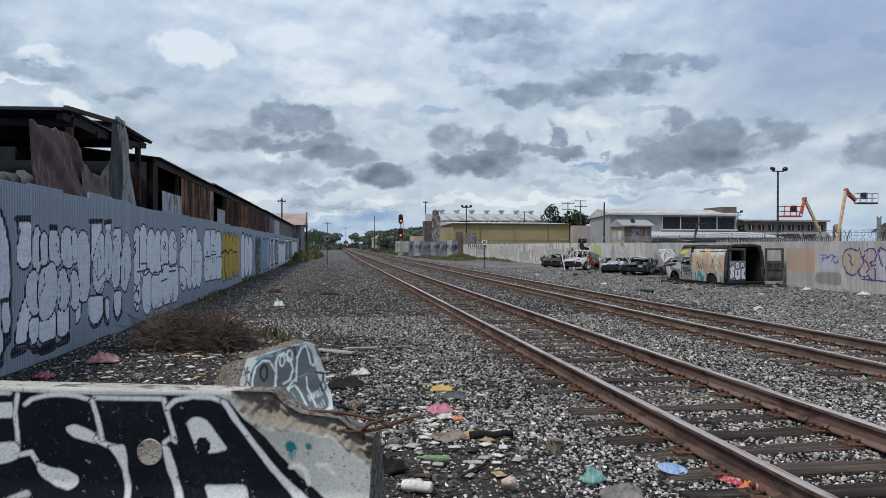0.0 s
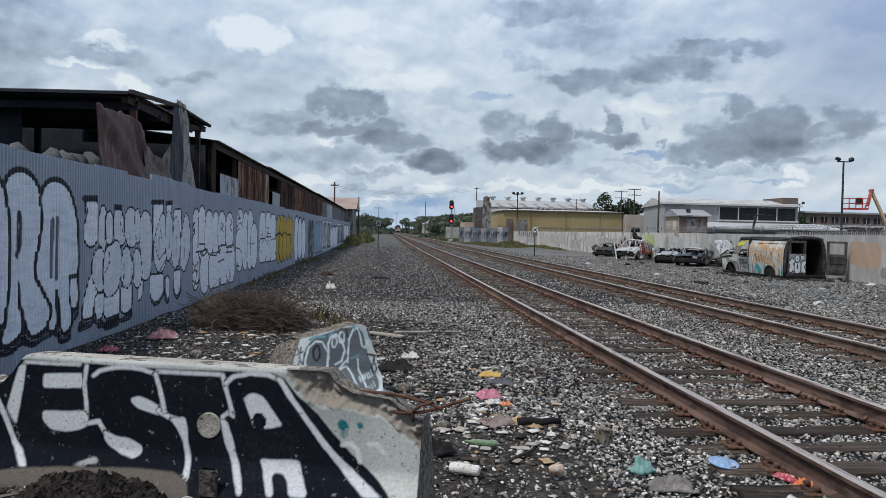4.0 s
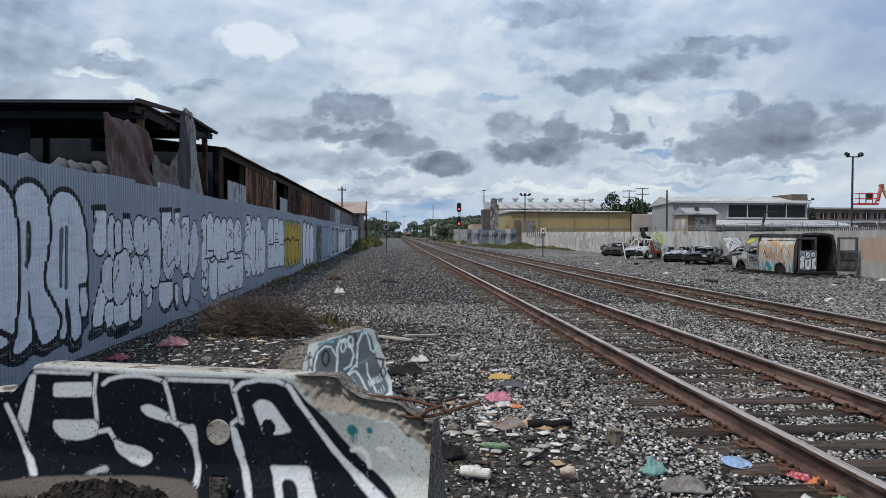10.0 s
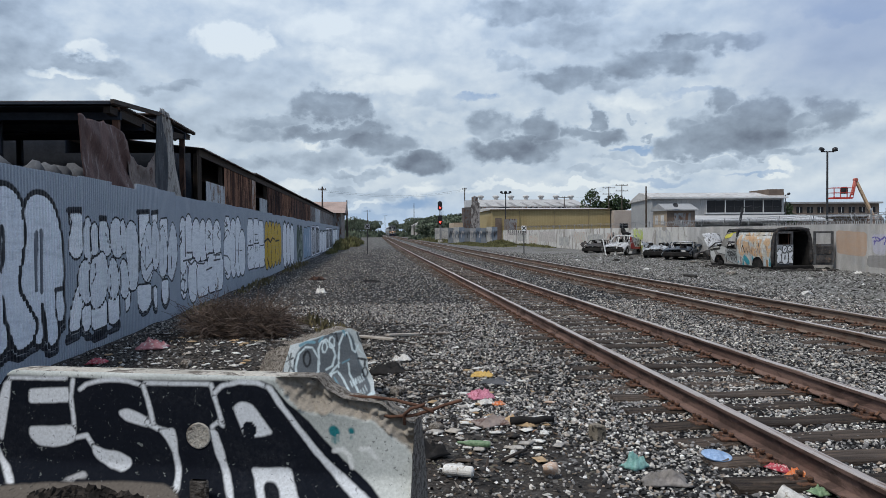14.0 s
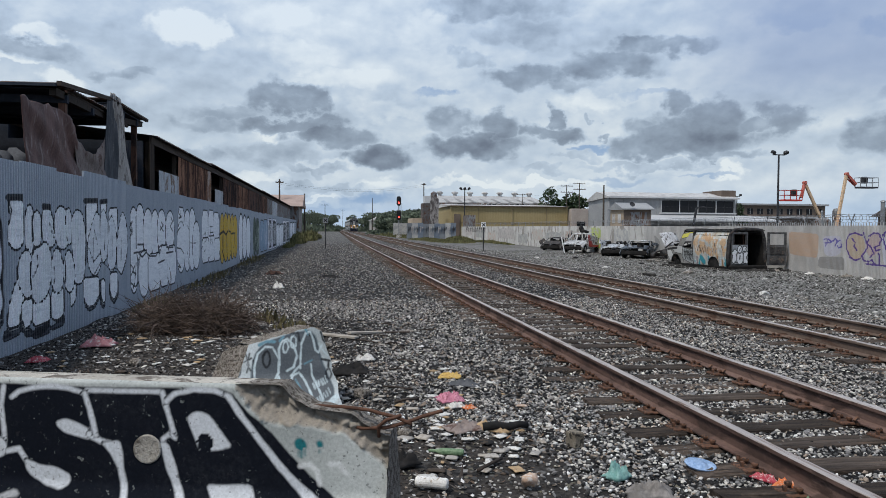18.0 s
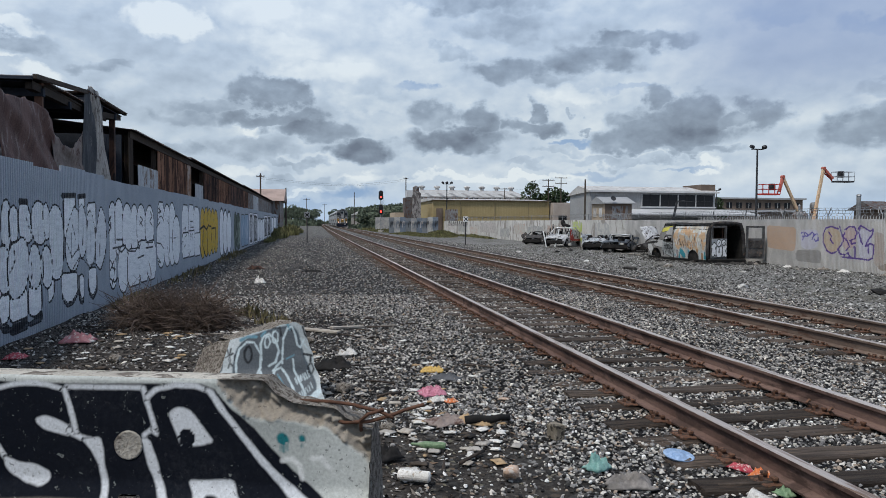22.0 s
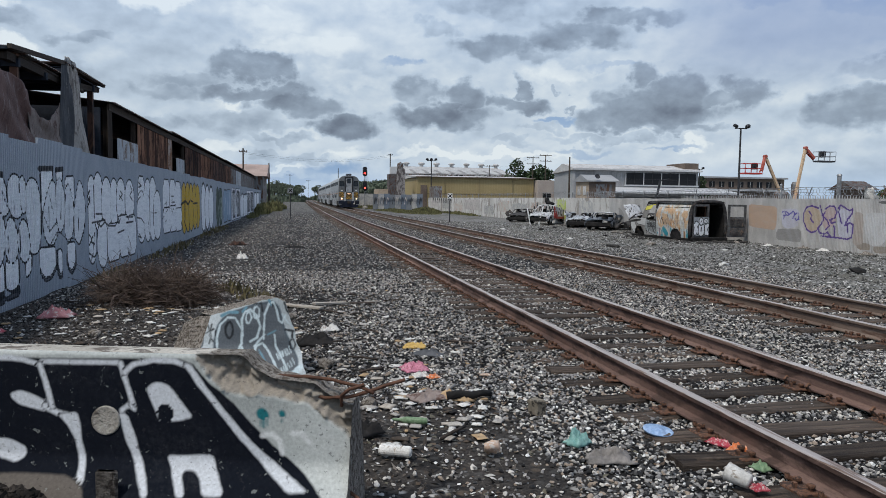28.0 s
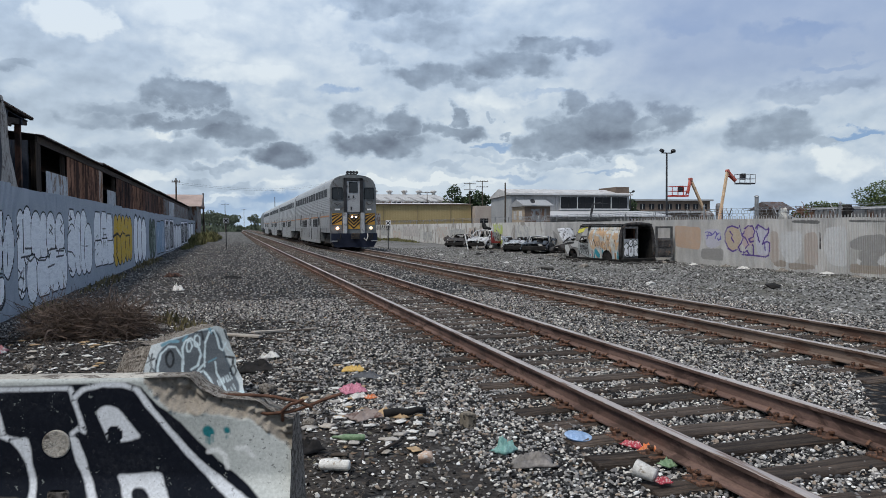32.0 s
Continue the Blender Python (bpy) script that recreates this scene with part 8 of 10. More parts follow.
# ---- signal, signs, lamps and poles ----
def build_signal():
    s = thing("railway_signal", "tall railway signal mast with two black heads showing red", "signal", at=pose(12.85, 130, -0.3))
    part("mast", Mesh().tube([(0, 0, 0), (0, 0, 7.1)], 0.09, 10), "galv", s)
    part("base", Mesh().chamfer_box(-0.4, 0.4, -0.4, 0.4, -0.1, 0.5, 0.05), "concrete", s)
    part("ladder", Mesh().tube([(0.25, 0.1, 0.2), (0.25, 0.1, 6.6)], 0.03, 5).tube([(0.55, 0.1, 0.2), (0.55, 0.1, 6.6)], 0.03, 5), "galv", s)
    for z in (6.35, 3.75):
        h = part("signal_head", Mesh().prism([(0.42 * math.cos(a * 0.393) * 1, (0.75 if math.sin(a * 0.393) > 0 else -0.75) * 0.6 + 0.42 * math.sin(a * 0.393)) for a in range(16)], -0.12, 0.05, lambda u, v, w: (u, w, z + 0.4 + v)), "black_paint", s, "black oval signal head")
        part("lens", Mesh().disc((0, -0.2, z + 0.05), (0, 1, 0), 0.16, 0.06, 16), "signal_red", h, "lit red lens")
        part("lens", Mesh().disc((0, -0.15, z + 0.65), (0, 1, 0), 0.13, 0.05, 16), "dark_window", h)
        part("hood", Mesh().tube([(0, -0.12, z + 0.05), (0, -0.42, z + 0.09)], 0.20, 14, caps=False), "black_paint", h)
    return s


build_signal()


def marker(x, y, z, back):
    s = thing("marker_sign", "small white square sign with a black cross on a thin post", "sign", "track markers", at=pose(x, y, z))
    part("post", Mesh().box(-0.035, 0.035, -0.03, 0.03, 0, 2.35), "dark_steel", s)
    part("plate", Mesh().chamfer_box(-0.2, 0.2, -0.06, -0.03, 1.98, 2.38, 0.01), "galv" if back else "white_paint", s)
    for a in (45, -45):
        part("cross_stroke", Mesh().box(-0.2, 0.2, -0.068, -0.06, -0.035, 0.035, pose(0, 0, 2.18, 0, a, 0)), "black_paint", s)
    return s


marker(12.6, 57, -0.27, False)
marker(0.06, 56, -0.03, True)


def floodlight(x, y, h, n, spread, label):
    s = thing("flood_lamp", label, "flood lamp", at=pose(x, y, ground_z(x, y)))
    part("pole", Mesh().tube([(0, 0, 0), (0, 0, h)], 0.13, 8, r1=0.09), "dark_steel", s)
    part("crossbar", Mesh().tube([(-spread, 0, h), (spread, 0, h)], 0.06, 6), "dark_steel", s)
    for i in range(n):
        dx = -spread + 2 * spread * i / max(n - 1, 1)
        part("lamp_head", Mesh().chamfer_box(-0.24, 0.24, -0.2, 0.2, 0.0, 0.34, 0.08, pose(dx * 1.1, -0.1, h + 0.1, 24, 18 if dx < 0 else -18, 0)), "dark_steel", s)
    return s


floodlight(47.3, 70, 9.9, 2, 0.7, "tall pole with two black floodlights behind the yard fence")
floodlight(24.8, 129.0, 8.9, 3, 0.75, "pole with three floodlights by the tan warehouse")
floodlight(78.0, 128, 8.4, 2, 0.6, "small pole with two floodlights beside the grey warehouse")


def utility_pole(x, y, h, arms, label="weathered wooden utility pole with cross arms", reach=1.25):
    s = thing("utility_pole", label, "utility pole", at=pose(x, y, ground_z(x, y)))
    part("pole", Mesh().tube([(0, 0, 0), (0, 0, h)], 0.14, 8, r1=0.085), "pole_wood", s)
    for z in arms:
        part("cross_arm", Mesh().box(-reach, reach, -0.05, 0.05, h - z, h - z + 0.11), "pole_wood", s)
        for i in range(4):
            part("insulator", Mesh().lathe([(0.03, 0), (0.06, 0.05), (0.05, 0.14), (0.02, 0.16)], 8, pose((-0.88 + i * 0.585) * reach, 0, h - z + 0.11)), "tin_grey", s)
    return s


utility_pole(46.2, 135, 10.5, (0.3, 1.5))
utility_pole(48.8, 135, 10.9, (0.2, 1.3))
utility_pole(31.1, 78, 6.9, ())
utility_pole(41.5, 150, 9.4, (0.3,))
utility_pole(18.2, 136, 10.4, (0.3,), reach=0.45)
utility_pole(-5.95, 95, 7.8, (0.5,), reach=0.5)
utility_pole(-2.95, 100, 6.2, ())
utility_pole(12.9, 210, 10.5, ())
utility_pole(-1.0, 260, 10, (0.5,))
utility_pole(8.4, 420, 12, (0.5,))
for a, b in (((-5.95, 95, 7.1), (18.4, 136, 9.6)), ((-5.95, 95, 7.3), (18.4, 136, 9.9)), ((46.2, 135, 10.2), (41.5, 150, 9.0))):
    a, b = Vector(a), Vector(b)
    w = part("overhead_wire", Mesh().tube([a.lerp(b, i / 16) - Vector((0, 0, 1.0 * math.sin(math.pi * i / 16))) for i in range(17)], 0.011, 4), "dark_steel")
    tagged(w, "thin black overhead wire between utility poles", "wire")


# ---- boom lifts ----
def boom_lift(x, y, elbow, foot, basket, arm_mat, label, side):
    s = thing("boom_lift", label, "boom lift", "boom lifts in the yard", at=pose(x, y, -0.27))
    base = part("chassis", Mesh().chamfer_box(-1.2, 1.2, -2.2, 2.2, 0.55, 1.6, 0.12), "lift_orange", s)
    for dx in (-1.2, 1.2):
        for dy in (-1.5, 1.5):
            part("wheel", Mesh().disc((dx, dy, 0.5), (1, 0, 0), 0.5, 0.4, 18), "tyre", s)
    part("turret", Mesh().chamfer_box(-0.9, 0.9, -1.2, 1.2, 1.6, 2.4, 0.1), "lift_orange", s)

    def beam(nm, a, b, w, mt):
        a, b = Vector(a), Vector(b)
        q = (b - a).to_track_quat("Z", "X").to_matrix().to_4x4()
        part(nm, Mesh().chamfer_box(-w, w, -w, w, 0, (b - a).length, 0.04, Matrix.Translation(a) @ q), mt, s)
    beam("main_boom", foot, elbow, 0.15, arm_mat)
    tip = Vector(basket)
    beam("jib", elbow, tip + Vector((-side * 0.2, 0, 0.3)), 0.15, "lift_orange")
    beam("link", Vector(elbow) + Vector((0, 0.2, -0.35)), tip + Vector((-side * 0.1, 0.2, 0.1)), 0.07, "lift_red")
    part("elbow_joint", Mesh().disc(elbow, (0, 1, 0), 0.19, 0.42, 14), "lift_orange", s)
    b = tip
    bk = part("basket_floor", Mesh().chamfer_box(b.x + (0 if side > 0 else -2.3), b.x + (2.3 if side > 0 else 0), b.y - 0.5, b.y + 0.5, b.z - 0.12, b.z + 0.06, 0.03), "lift_red" if side < 0 else "dark_steel", s, "work platform")
    x0, x1 = (b.x, b.x + 2.3) if side > 0 else (b.x - 2.3, b.x)
    for zz in (0.55, 1.1):
        part("rail", Mesh().tube([(x0, b.y - 0.5, b.z + zz), (x1, b.y - 0.5, b.z + zz), (x1, b.y + 0.5, b.z + zz), (x0, b.y + 0.5, b.z + zz), (x0, b.y - 0.5, b.z + zz)], 0.03, 5), "lift_red" if side < 0 else "galv", bk)
    for i in range(4):
        xx = x0 + (x1 - x0) * i / 3
        part("rail_post", Mesh().tube([(xx, b.y - 0.5, b.z), (xx, b.y - 0.5, b.z + 1.1)], 0.028, 5).tube([(xx, b.y + 0.5, b.z), (xx, b.y + 0.5, b.z + 1.1)], 0.028, 5), "lift_red" if side < 0 else "galv", bk)
    part("control_box", Mesh().chamfer_box(b.x + (0.5 if side > 0 else -1.1), b.x + (1.1 if side > 0 else -0.5), b.y - 0.35, b.y + 0.2, b.z + 0.45, b.z + 1.2, 0.06), "dark_steel", bk)


boom_lift(56.4, 75, (-2.4, 0, 7.35), (0.3, 0, 2.2), (-3.0, 0, 5.35), "lift_cream", "orange boom lift with a red work platform raised over the fence", -1)
boom_lift(58.0, 75, (1.3, 0, 8.45), (0.1, 0, 2.2), (2.75, 0, 6.95), "lift_cream", "boom lift with a cream arm and grey work platform raised high", 1)
arm = part("crane_arm", Mesh().tube([(0, 0, 0), (1.0, 0, 4.8)], 0.16, 8).tube([(1.0, 0, 4.8), (2.2, 0, 5.0)], 0.1, 6).box(1.6, 3.2, -0.4, 0.4, 4.85, 4.92), "dark_steel")
arm.matrix_basis = pose(46.9, 88, -0.33)
tagged(arm, "dark raised lift arm in front of the grey warehouse", "lift")


# ---- buildings ----
mat("tan_plain", (0.38, 0.30, 0.22), (0.45, 0.37, 0.28), 0.6, 0.85, 0, 0.1, 10)


def siding(m, x0, x1, y, z0, z1, step, depth=0.05):
    """Upright ribs on a wall of constant y."""
    x = x0
    while x < x1 - 0.01:
        m.box(x, x + step * 0.4, y - depth, y, z0, z1)
        x += step
    return m


def vent(b, x, y, z):
    v = part("roof_vent", Mesh().lathe([(0.45, 0), (0.45, 0.5), (0.75, 0.62), (0.8, 0.85), (0.5, 1.05), (0.05, 1.1)], 10, pose(x, y, z)), "pale_roof", b)
    return v


def build_tan_warehouse():
    b = thing("tan_warehouse", "long tan metal warehouse with a pale low roof", "warehouse", kind="")
    part("wall", Mesh().box(22.5, 44.6, 130, 150, -0.3, 5.75), "tan_siding", b)
    part("wall_ribs", siding(Mesh(), 22.5, 44.6, 130.0, -0.3, 5.7, 0.5, 0.03), "tan_siding", b)
    part("lower_band", Mesh().box(22.45, 44.65, 129.93, 130.0, 2.6, 2.75), "tan_dark", b)
    part("side_wall", Mesh().prism([(130, -0.3), (150, -0.3), (150, 5.6), (140, 6.2), (130, 5.6)], 22.4, 22.5, lambda u, v, w: (w, u, v)), "tan_siding", b)
    part("roof", Mesh().prism([(129.7, 5.78), (140, 6.3), (150.4, 5.7), (150.4, 5.6), (129.7, 5.68)], 22.1, 44.9, lambda u, v, w: (w, u, v)), "pale_roof", b)
    part("gutter", Mesh().box(22.1, 44.9, 129.55, 129.7, 5.66, 5.80), "brown_siding", b)
    for x in (27.5, 34.0, 40.5):
        part("downpipe", Mesh().box(x, x + 0.12, 129.85, 129.95, -0.3, 5.4), "tan_dark", b)
    d = part("door", Mesh().chamfer_box(23.0, 24.2, 129.86, 129.94, -0.3, 4.2, 0.03), "brown_siding", b, "brown sliding door")
    part("outbuilding", Mesh().box(24.4, 25.8, 124, 128.5, -0.3, 3.9), "tin_grey", b, "grey corrugated shed at the corner")


build_tan_warehouse()


mat("tower_wall", (0.22, 0.205, 0.195), (0.33, 0.31, 0.30), 1.2, 0.9, 0, 0.3, 12, (0.09, 0.08, 0.078), 0.35, (1, 1, 0.5))
mat("roof_panel_dull", (0.21, 0.205, 0.20), (0.27, 0.26, 0.25), 0.6, 0.6, 0, 0.1, 10)


def build_vent_hall():
    b = thing("factory_hall", "white-roofed factory hall with a row of roof vents", "factory")
    part("wall", Mesh().box(23.6, 48, 152, 176, -0.3, 7.2), "light_siding", b)
    part("roof", Mesh().prism([(151.5, 7.2), (164, 9.1), (176.5, 7.2), (176.5, 7.0), (151.5, 7.0)], 23.4, 47.4, lambda u, v, w: (w, u, v)), "pale_roof", b)
    part("clerestory", Mesh().box(23.8, 47.6, 151.5, 152, 6.3, 7.0), "tin_grey", b)
    for i in range(7):
        vent(b, 25.6 + i * 3.55, 164, 9.0)
    rnd = random.Random(1)
    for i in range(8):
        x = 25.2 + i * 2.75
        part("roof_panel", Mesh().prism([(151.45, 7.22), (151.45, 7.25), (157.5, 8.16), (157.5, 8.13)], x, x + 0.75, lambda u, v, w: (w, u, v)), "roof_panel_dull", b, "grey translucent roof panel")
    for i in range(7):
        x = 24.4 + i * 3.2
        part("louvre", Mesh().box(x, x + 2.3, 151.42, 151.5, 6.45, 6.9), "dark_window" if i % 2 else "tin_grey", b)
    # old lettering on the band, worn beyond reading
    for i in range(9):
        x = 32.6 + i * 1.15 + (1.6 if i > 3 else 0)
        part("sign_bar", Mesh().box(x, x + 0.18, 151.3, 151.4, 6.3, 7.0).box(x, x + 0.7, 151.3, 151.4, 6.86, 7.0).box(x, x + 0.6, 151.3, 151.4, 6.3 + 0.3 * (i % 2), 6.42 + 0.3 * (i % 2)), "light_siding", b)
    part("tower", Mesh().prism([(18.75, -0.3), (20.3, -0.3), (20.3, 7.0), (19.9, 7.3), (19.7, 7.0), (19.2, 7.2), (18.75, 6.6)], 131.0, 134, lambda u, v, w: (u, w, v)), "tower_wall", b, "dark weathered tower beside the hall")
    part("tower_side", Mesh().box(17.36, 18.75, 131.2, 134, -0.3, 6.15), "roof_tin", b)
    part("tower_top", Mesh().box(17.75, 18.85, 131.2, 133.4, 6.2, 7.5), "light_siding", b)
    part("tank", Mesh().lathe([(0.6, 0), (0.6, 1.2), (0.1, 1.5)], 12, pose(19.6, 132.4, 6.9)), "tin_grey", b)
    part("low_block", Mesh().box(15.6, 17.3, 132, 140, -0.3, 3.4), "tan_plain", b)


build_vent_hall()


def build_grey_warehouse():
    b = thing("grey_warehouse", "large grey metal warehouse with a wide band of dark windows", "warehouse")
    x0, x1, y0, y1 = 44.8, 66.8, 110, 119
    part("wall", Mesh().box(x0, x1, y0, y1, -0.3, 6.85), "grey_siding", b)
    part("wall_ribs", siding(Mesh(), x0, x1, y0, -0.3, 6.8, 0.8), "grey_siding", b)
    part("gable_wall", Mesh().prism([(y0, -0.3), (y1, -0.3), (y1, 6.4), (114.6, 7.75), (y0, 6.9)], x0 - 0.1, x0, lambda u, v, w: (w, u, v)), "grey_siding", b)
    part("roof", Mesh().prism([(y0 - 0.5, 6.9), (114.6, 7.85), (y1 + 0.5, 6.45), (y1 + 0.5, 6.3), (y0 - 0.5, 6.7)], x0 - 0.4, x1 + 0.4, lambda u, v, w: (w, u, v)), "pale_roof", b)
    part("gutter", Mesh().box(x0 - 0.4, x1 + 0.4, y0 - 0.66, y0 - 0.48, 6.66, 6.92), "light_siding", b)
    for i in range(4):
        a = 53.6 + i * 3.2
        w = part("window", Mesh().box(a + 0.06, a + 3.1, y0 - 0.16, y0 - 0.06, 4.45, 6.35), "dark_window", b, "dark window bay")
        part("mullion", Mesh().box(a - 0.06, a + 0.06, y0 - 0.24, y0 - 0.06, 4.4, 6.4), "light_siding", w)
        part("mullion", Mesh().box(a + 1.5, a + 1.58, y0 - 0.22, y0 - 0.06, 4.4, 6.4), "dark_steel", w)
        part("mullion", Mesh().box(a, a + 3.2, y0 - 0.22, y0 - 0.06, 5.3, 5.36), "dark_steel", w)
    part("sill", Mesh().box(53.4, x1, y0 - 0.3, y0, 4.2, 4.4), "light_siding", b)
    part("canopy_roof", Mesh().prism([(y0, 4.0), (y0 - 7, 3.1), (y0 - 7, 2.9), (y0, 3.8)], 48.0, 70.5, lambda u, v, w: (w, u, v)), "light_siding", b, "pale lean-to roof along the wall")
    part("roof_parapet", Mesh().box(64.8, 67.4, 111, 117, 6.6, 8.2), "brown_siding", b)


build_grey_warehouse()


mat("beige_wall", (0.36, 0.31, 0.27), (0.43, 0.375, 0.33), 0.6, 0.85, 0, 0.1, 10)


def build_gable_shed():
    b = thing("yard_shed", "small shed with tan side, brown front and a pale roof", "shed")
    part("wall", Mesh().box(32.25, 35.4, 75.0, 78.6, -0.3, 3.85), "brown_siding", b, "dark brown front wall")
    part("side_wall", Mesh().prism([(75.0, -0.3), (78.6, -0.3), (78.6, 3.9), (76.8, 4.45), (75.0, 3.95)], 32.17, 32.25, lambda u, v, w: (w, u, v)), "tan_plain", b, "tan side wall")
    part("roof", Mesh().prism([(74.7, 3.9), (76.8, 4.6), (78.9, 3.9), (78.9, 3.78), (74.7, 3.78)], 31.95, 35.7, lambda u, v, w: (w, u, v)), "grey_siding", b)
    for y in (75.6, 77.2):
        part("window", Mesh().box(32.13, 32.17, y, y + 0.8, 2.3, 3.3), "pale_roof", b)
    part("shutter", Mesh().box(33.0, 34.9, 74.94, 75.0, 1.8, 3.5), "tin_grey", b, "grey shutter on the front wall")
    part("dish", Mesh().lathe([(0.02, 0), (0.2, 0.04), (0.3, 0.12), (0.28, 0.12), (0.02, 0.03)], 12, pose(33.0, 74.6, 4.3, 60, 0, 0)), "dark_steel", b)


build_gable_shed()
beige = thing("yard_shed", "plain flat-roofed beige block beside the warehouse", "shed")
part("wall", Mesh().chamfer_box(44.95, 48.3, 128.5, 132, -0.3, 5.4, 0.08), "beige_wall", beige)
part("doorway", Mesh().box(46.0, 47.6, 128.42, 128.49, -0.3, 3.0), "dark_window", beige, "dark doorway")


def build_motel():
    b = thing("low_block", "long low two-storey grey block with rows of small windows", "building")
    part("wall", Mesh().box(84.5, 106, 140, 152, -0.3, 6.9), "brown_siding", b)
    part("roof", Mesh().box(84.0, 106.5, 139.4, 152.6, 6.9, 7.25), "grey_siding", b)
    for i in range(9):
        x = 85.4 + i * 2.3
        w = part("window", Mesh().box(x, x + 1.3, 139.9, 139.97, 5.0, 6.2), "dark_window", b)
        part("frame", Mesh().box(x + 0.6, x + 0.68, 139.85, 139.9, 5.0, 6.2), "light_siding", w)
    part("balcony", Mesh().box(84.5, 106, 139.2, 139.95, 4.2, 4.6), "light_siding", b)


build_motel()


def build_house(name, label, x0, x1, y0, y1, h, rise, wall, roofm, ridge_x=True):
    b = thing(name, label, "house")
    part("wall", Mesh().box(x0, x1, y0, y1, -0.3, h), wall, b)
    if ridge_x:
        part("roof", Mesh().prism([(y0 - 0.5, h - 0.1), ((y0 + y1) / 2, h + rise), (y1 + 0.5, h - 0.1)], x0 - 0.5, x1 + 0.5, lambda u, v, w: (w, u, v)), roofm, b)
    else:
        part("roof", Mesh().prism([(x0 - 0.4, h - 0.1), ((x0 + x1) / 2, h + rise), (x1 + 0.4, h - 0.1)], y0 - 0.5, y1 + 0.5, lambda u, v, w: (u, w, v)), roofm, b)
    for i in range(2):
        xx = x0 + (x1 - x0) * (0.25 + 0.4 * i)
        part("window", Mesh().box(xx, xx + 0.9, y0 - 0.05, y0 - 0.005, h - 1.6, h - 0.6), "dark_window", b)
    return b


mat("roof_green", (0.20, 0.22, 0.17), (0.27, 0.29, 0.23), 0.6, 0.85, 0, 0.2, 10)
build_house("house", "brown house with a dark shingle roof beyond the yard", 53.3, 54.9, 60, 63, 3.1, 0.8, "brown_siding", "roof_tin")
build_house("house", "green-grey house with a pale roof beyond the yard", 69.5, 75, 62, 66, 2.6, 1.0, "stucco", "roof_green")
build_house("barn", "grey boarded barn with a faded red roof past the long shed", -9.6, -3.4, 92, 104, 4.3, 1.6, "tin_grey", "red_roof")
build_house("house", "small pale house beside the distant tracks", 14, 22, 235, 245, 4.0, 2.0, "stucco", "pale_roof", False)
for x, y, r, h in ((63.6, 82, 0.5, 4.4), (55.6, 74, 0.9, 3.0)):
    t = part("storage_tank", Mesh().lathe([(r, 0), (r, h), (r * 0.7, h + 0.3), (0.05, h + 0.35)], 14, pose(x, y, -0.3)), "tin_grey")
    tagged(t, "plain grey upright storage tank in the yard", "tank")
far_wall = part("distant_wall", Mesh().box(13.5, 21.0, 148, 148.3, -0.3, 2.6).box(24, 70, 260, 260.3, -0.3, 2.5), "paint_grey")
tagged(far_wall, "graffiti-dulled grey wall by the distant bend", "wall")


gf = thing("graffiti_fence", "low blue-grey sheet fence with faded graffiti past the wall", "fence", kind="structure")
rnd = random.Random(12)
for i in range(9):
    x = 13.0 + i * 0.92
    part("panel", Mesh().chamfer_box(x, x + 0.9, 117.9 - 0.05 * (i % 2), 118.0, -0.3, 2.35 + rnd.uniform(-0.1, 0.2), 0.02), ("fence_far_grey", "paint_grey", "slate_paint")[i % 3], gf)
for i in range(16):
    x = 13.2 + i * 0.5
    part("paint_stroke", Mesh().tube([(x, 117.83, 0.7), (x + 0.15, 117.83, 1.9), (x + 0.3, 117.83, 1.2), (x + 0.45, 117.83, 1.8)], 0.06, 4), ("paint_black", "paint_pale", "slate_paint")[i % 3], gf)


# ---- trees, bushes, weeds ----
def leaf_cloud(m, c, r, n, size, rnd, slot=0):
    for _ in range(n):
        d = Vector((rnd.gauss(0, 1), rnd.gauss(0, 1), rnd.gauss(0, 1))).normalized() * rnd.uniform(0.35, 1.0) ** 0.5
        p = Vector(c) + Vector((d.x * r[0], d.y * r[1], d.z * r[2]))
        a = Vector((rnd.uniform(-1, 1), rnd.uniform(-1, 1), rnd.uniform(-1, 1))).normalized() * size * rnd.uniform(0.6, 1.3)
        b = a.cross(Vector((rnd.uniform(-1, 1), rnd.uniform(-1, 1), rnd.uniform(-1, 1)))).normalized() * a.length * 0.6
        m.add([p - a, p + b * 0.9, p + a, p - b * 0.9], [(0, 1, 2, 3)], slot)


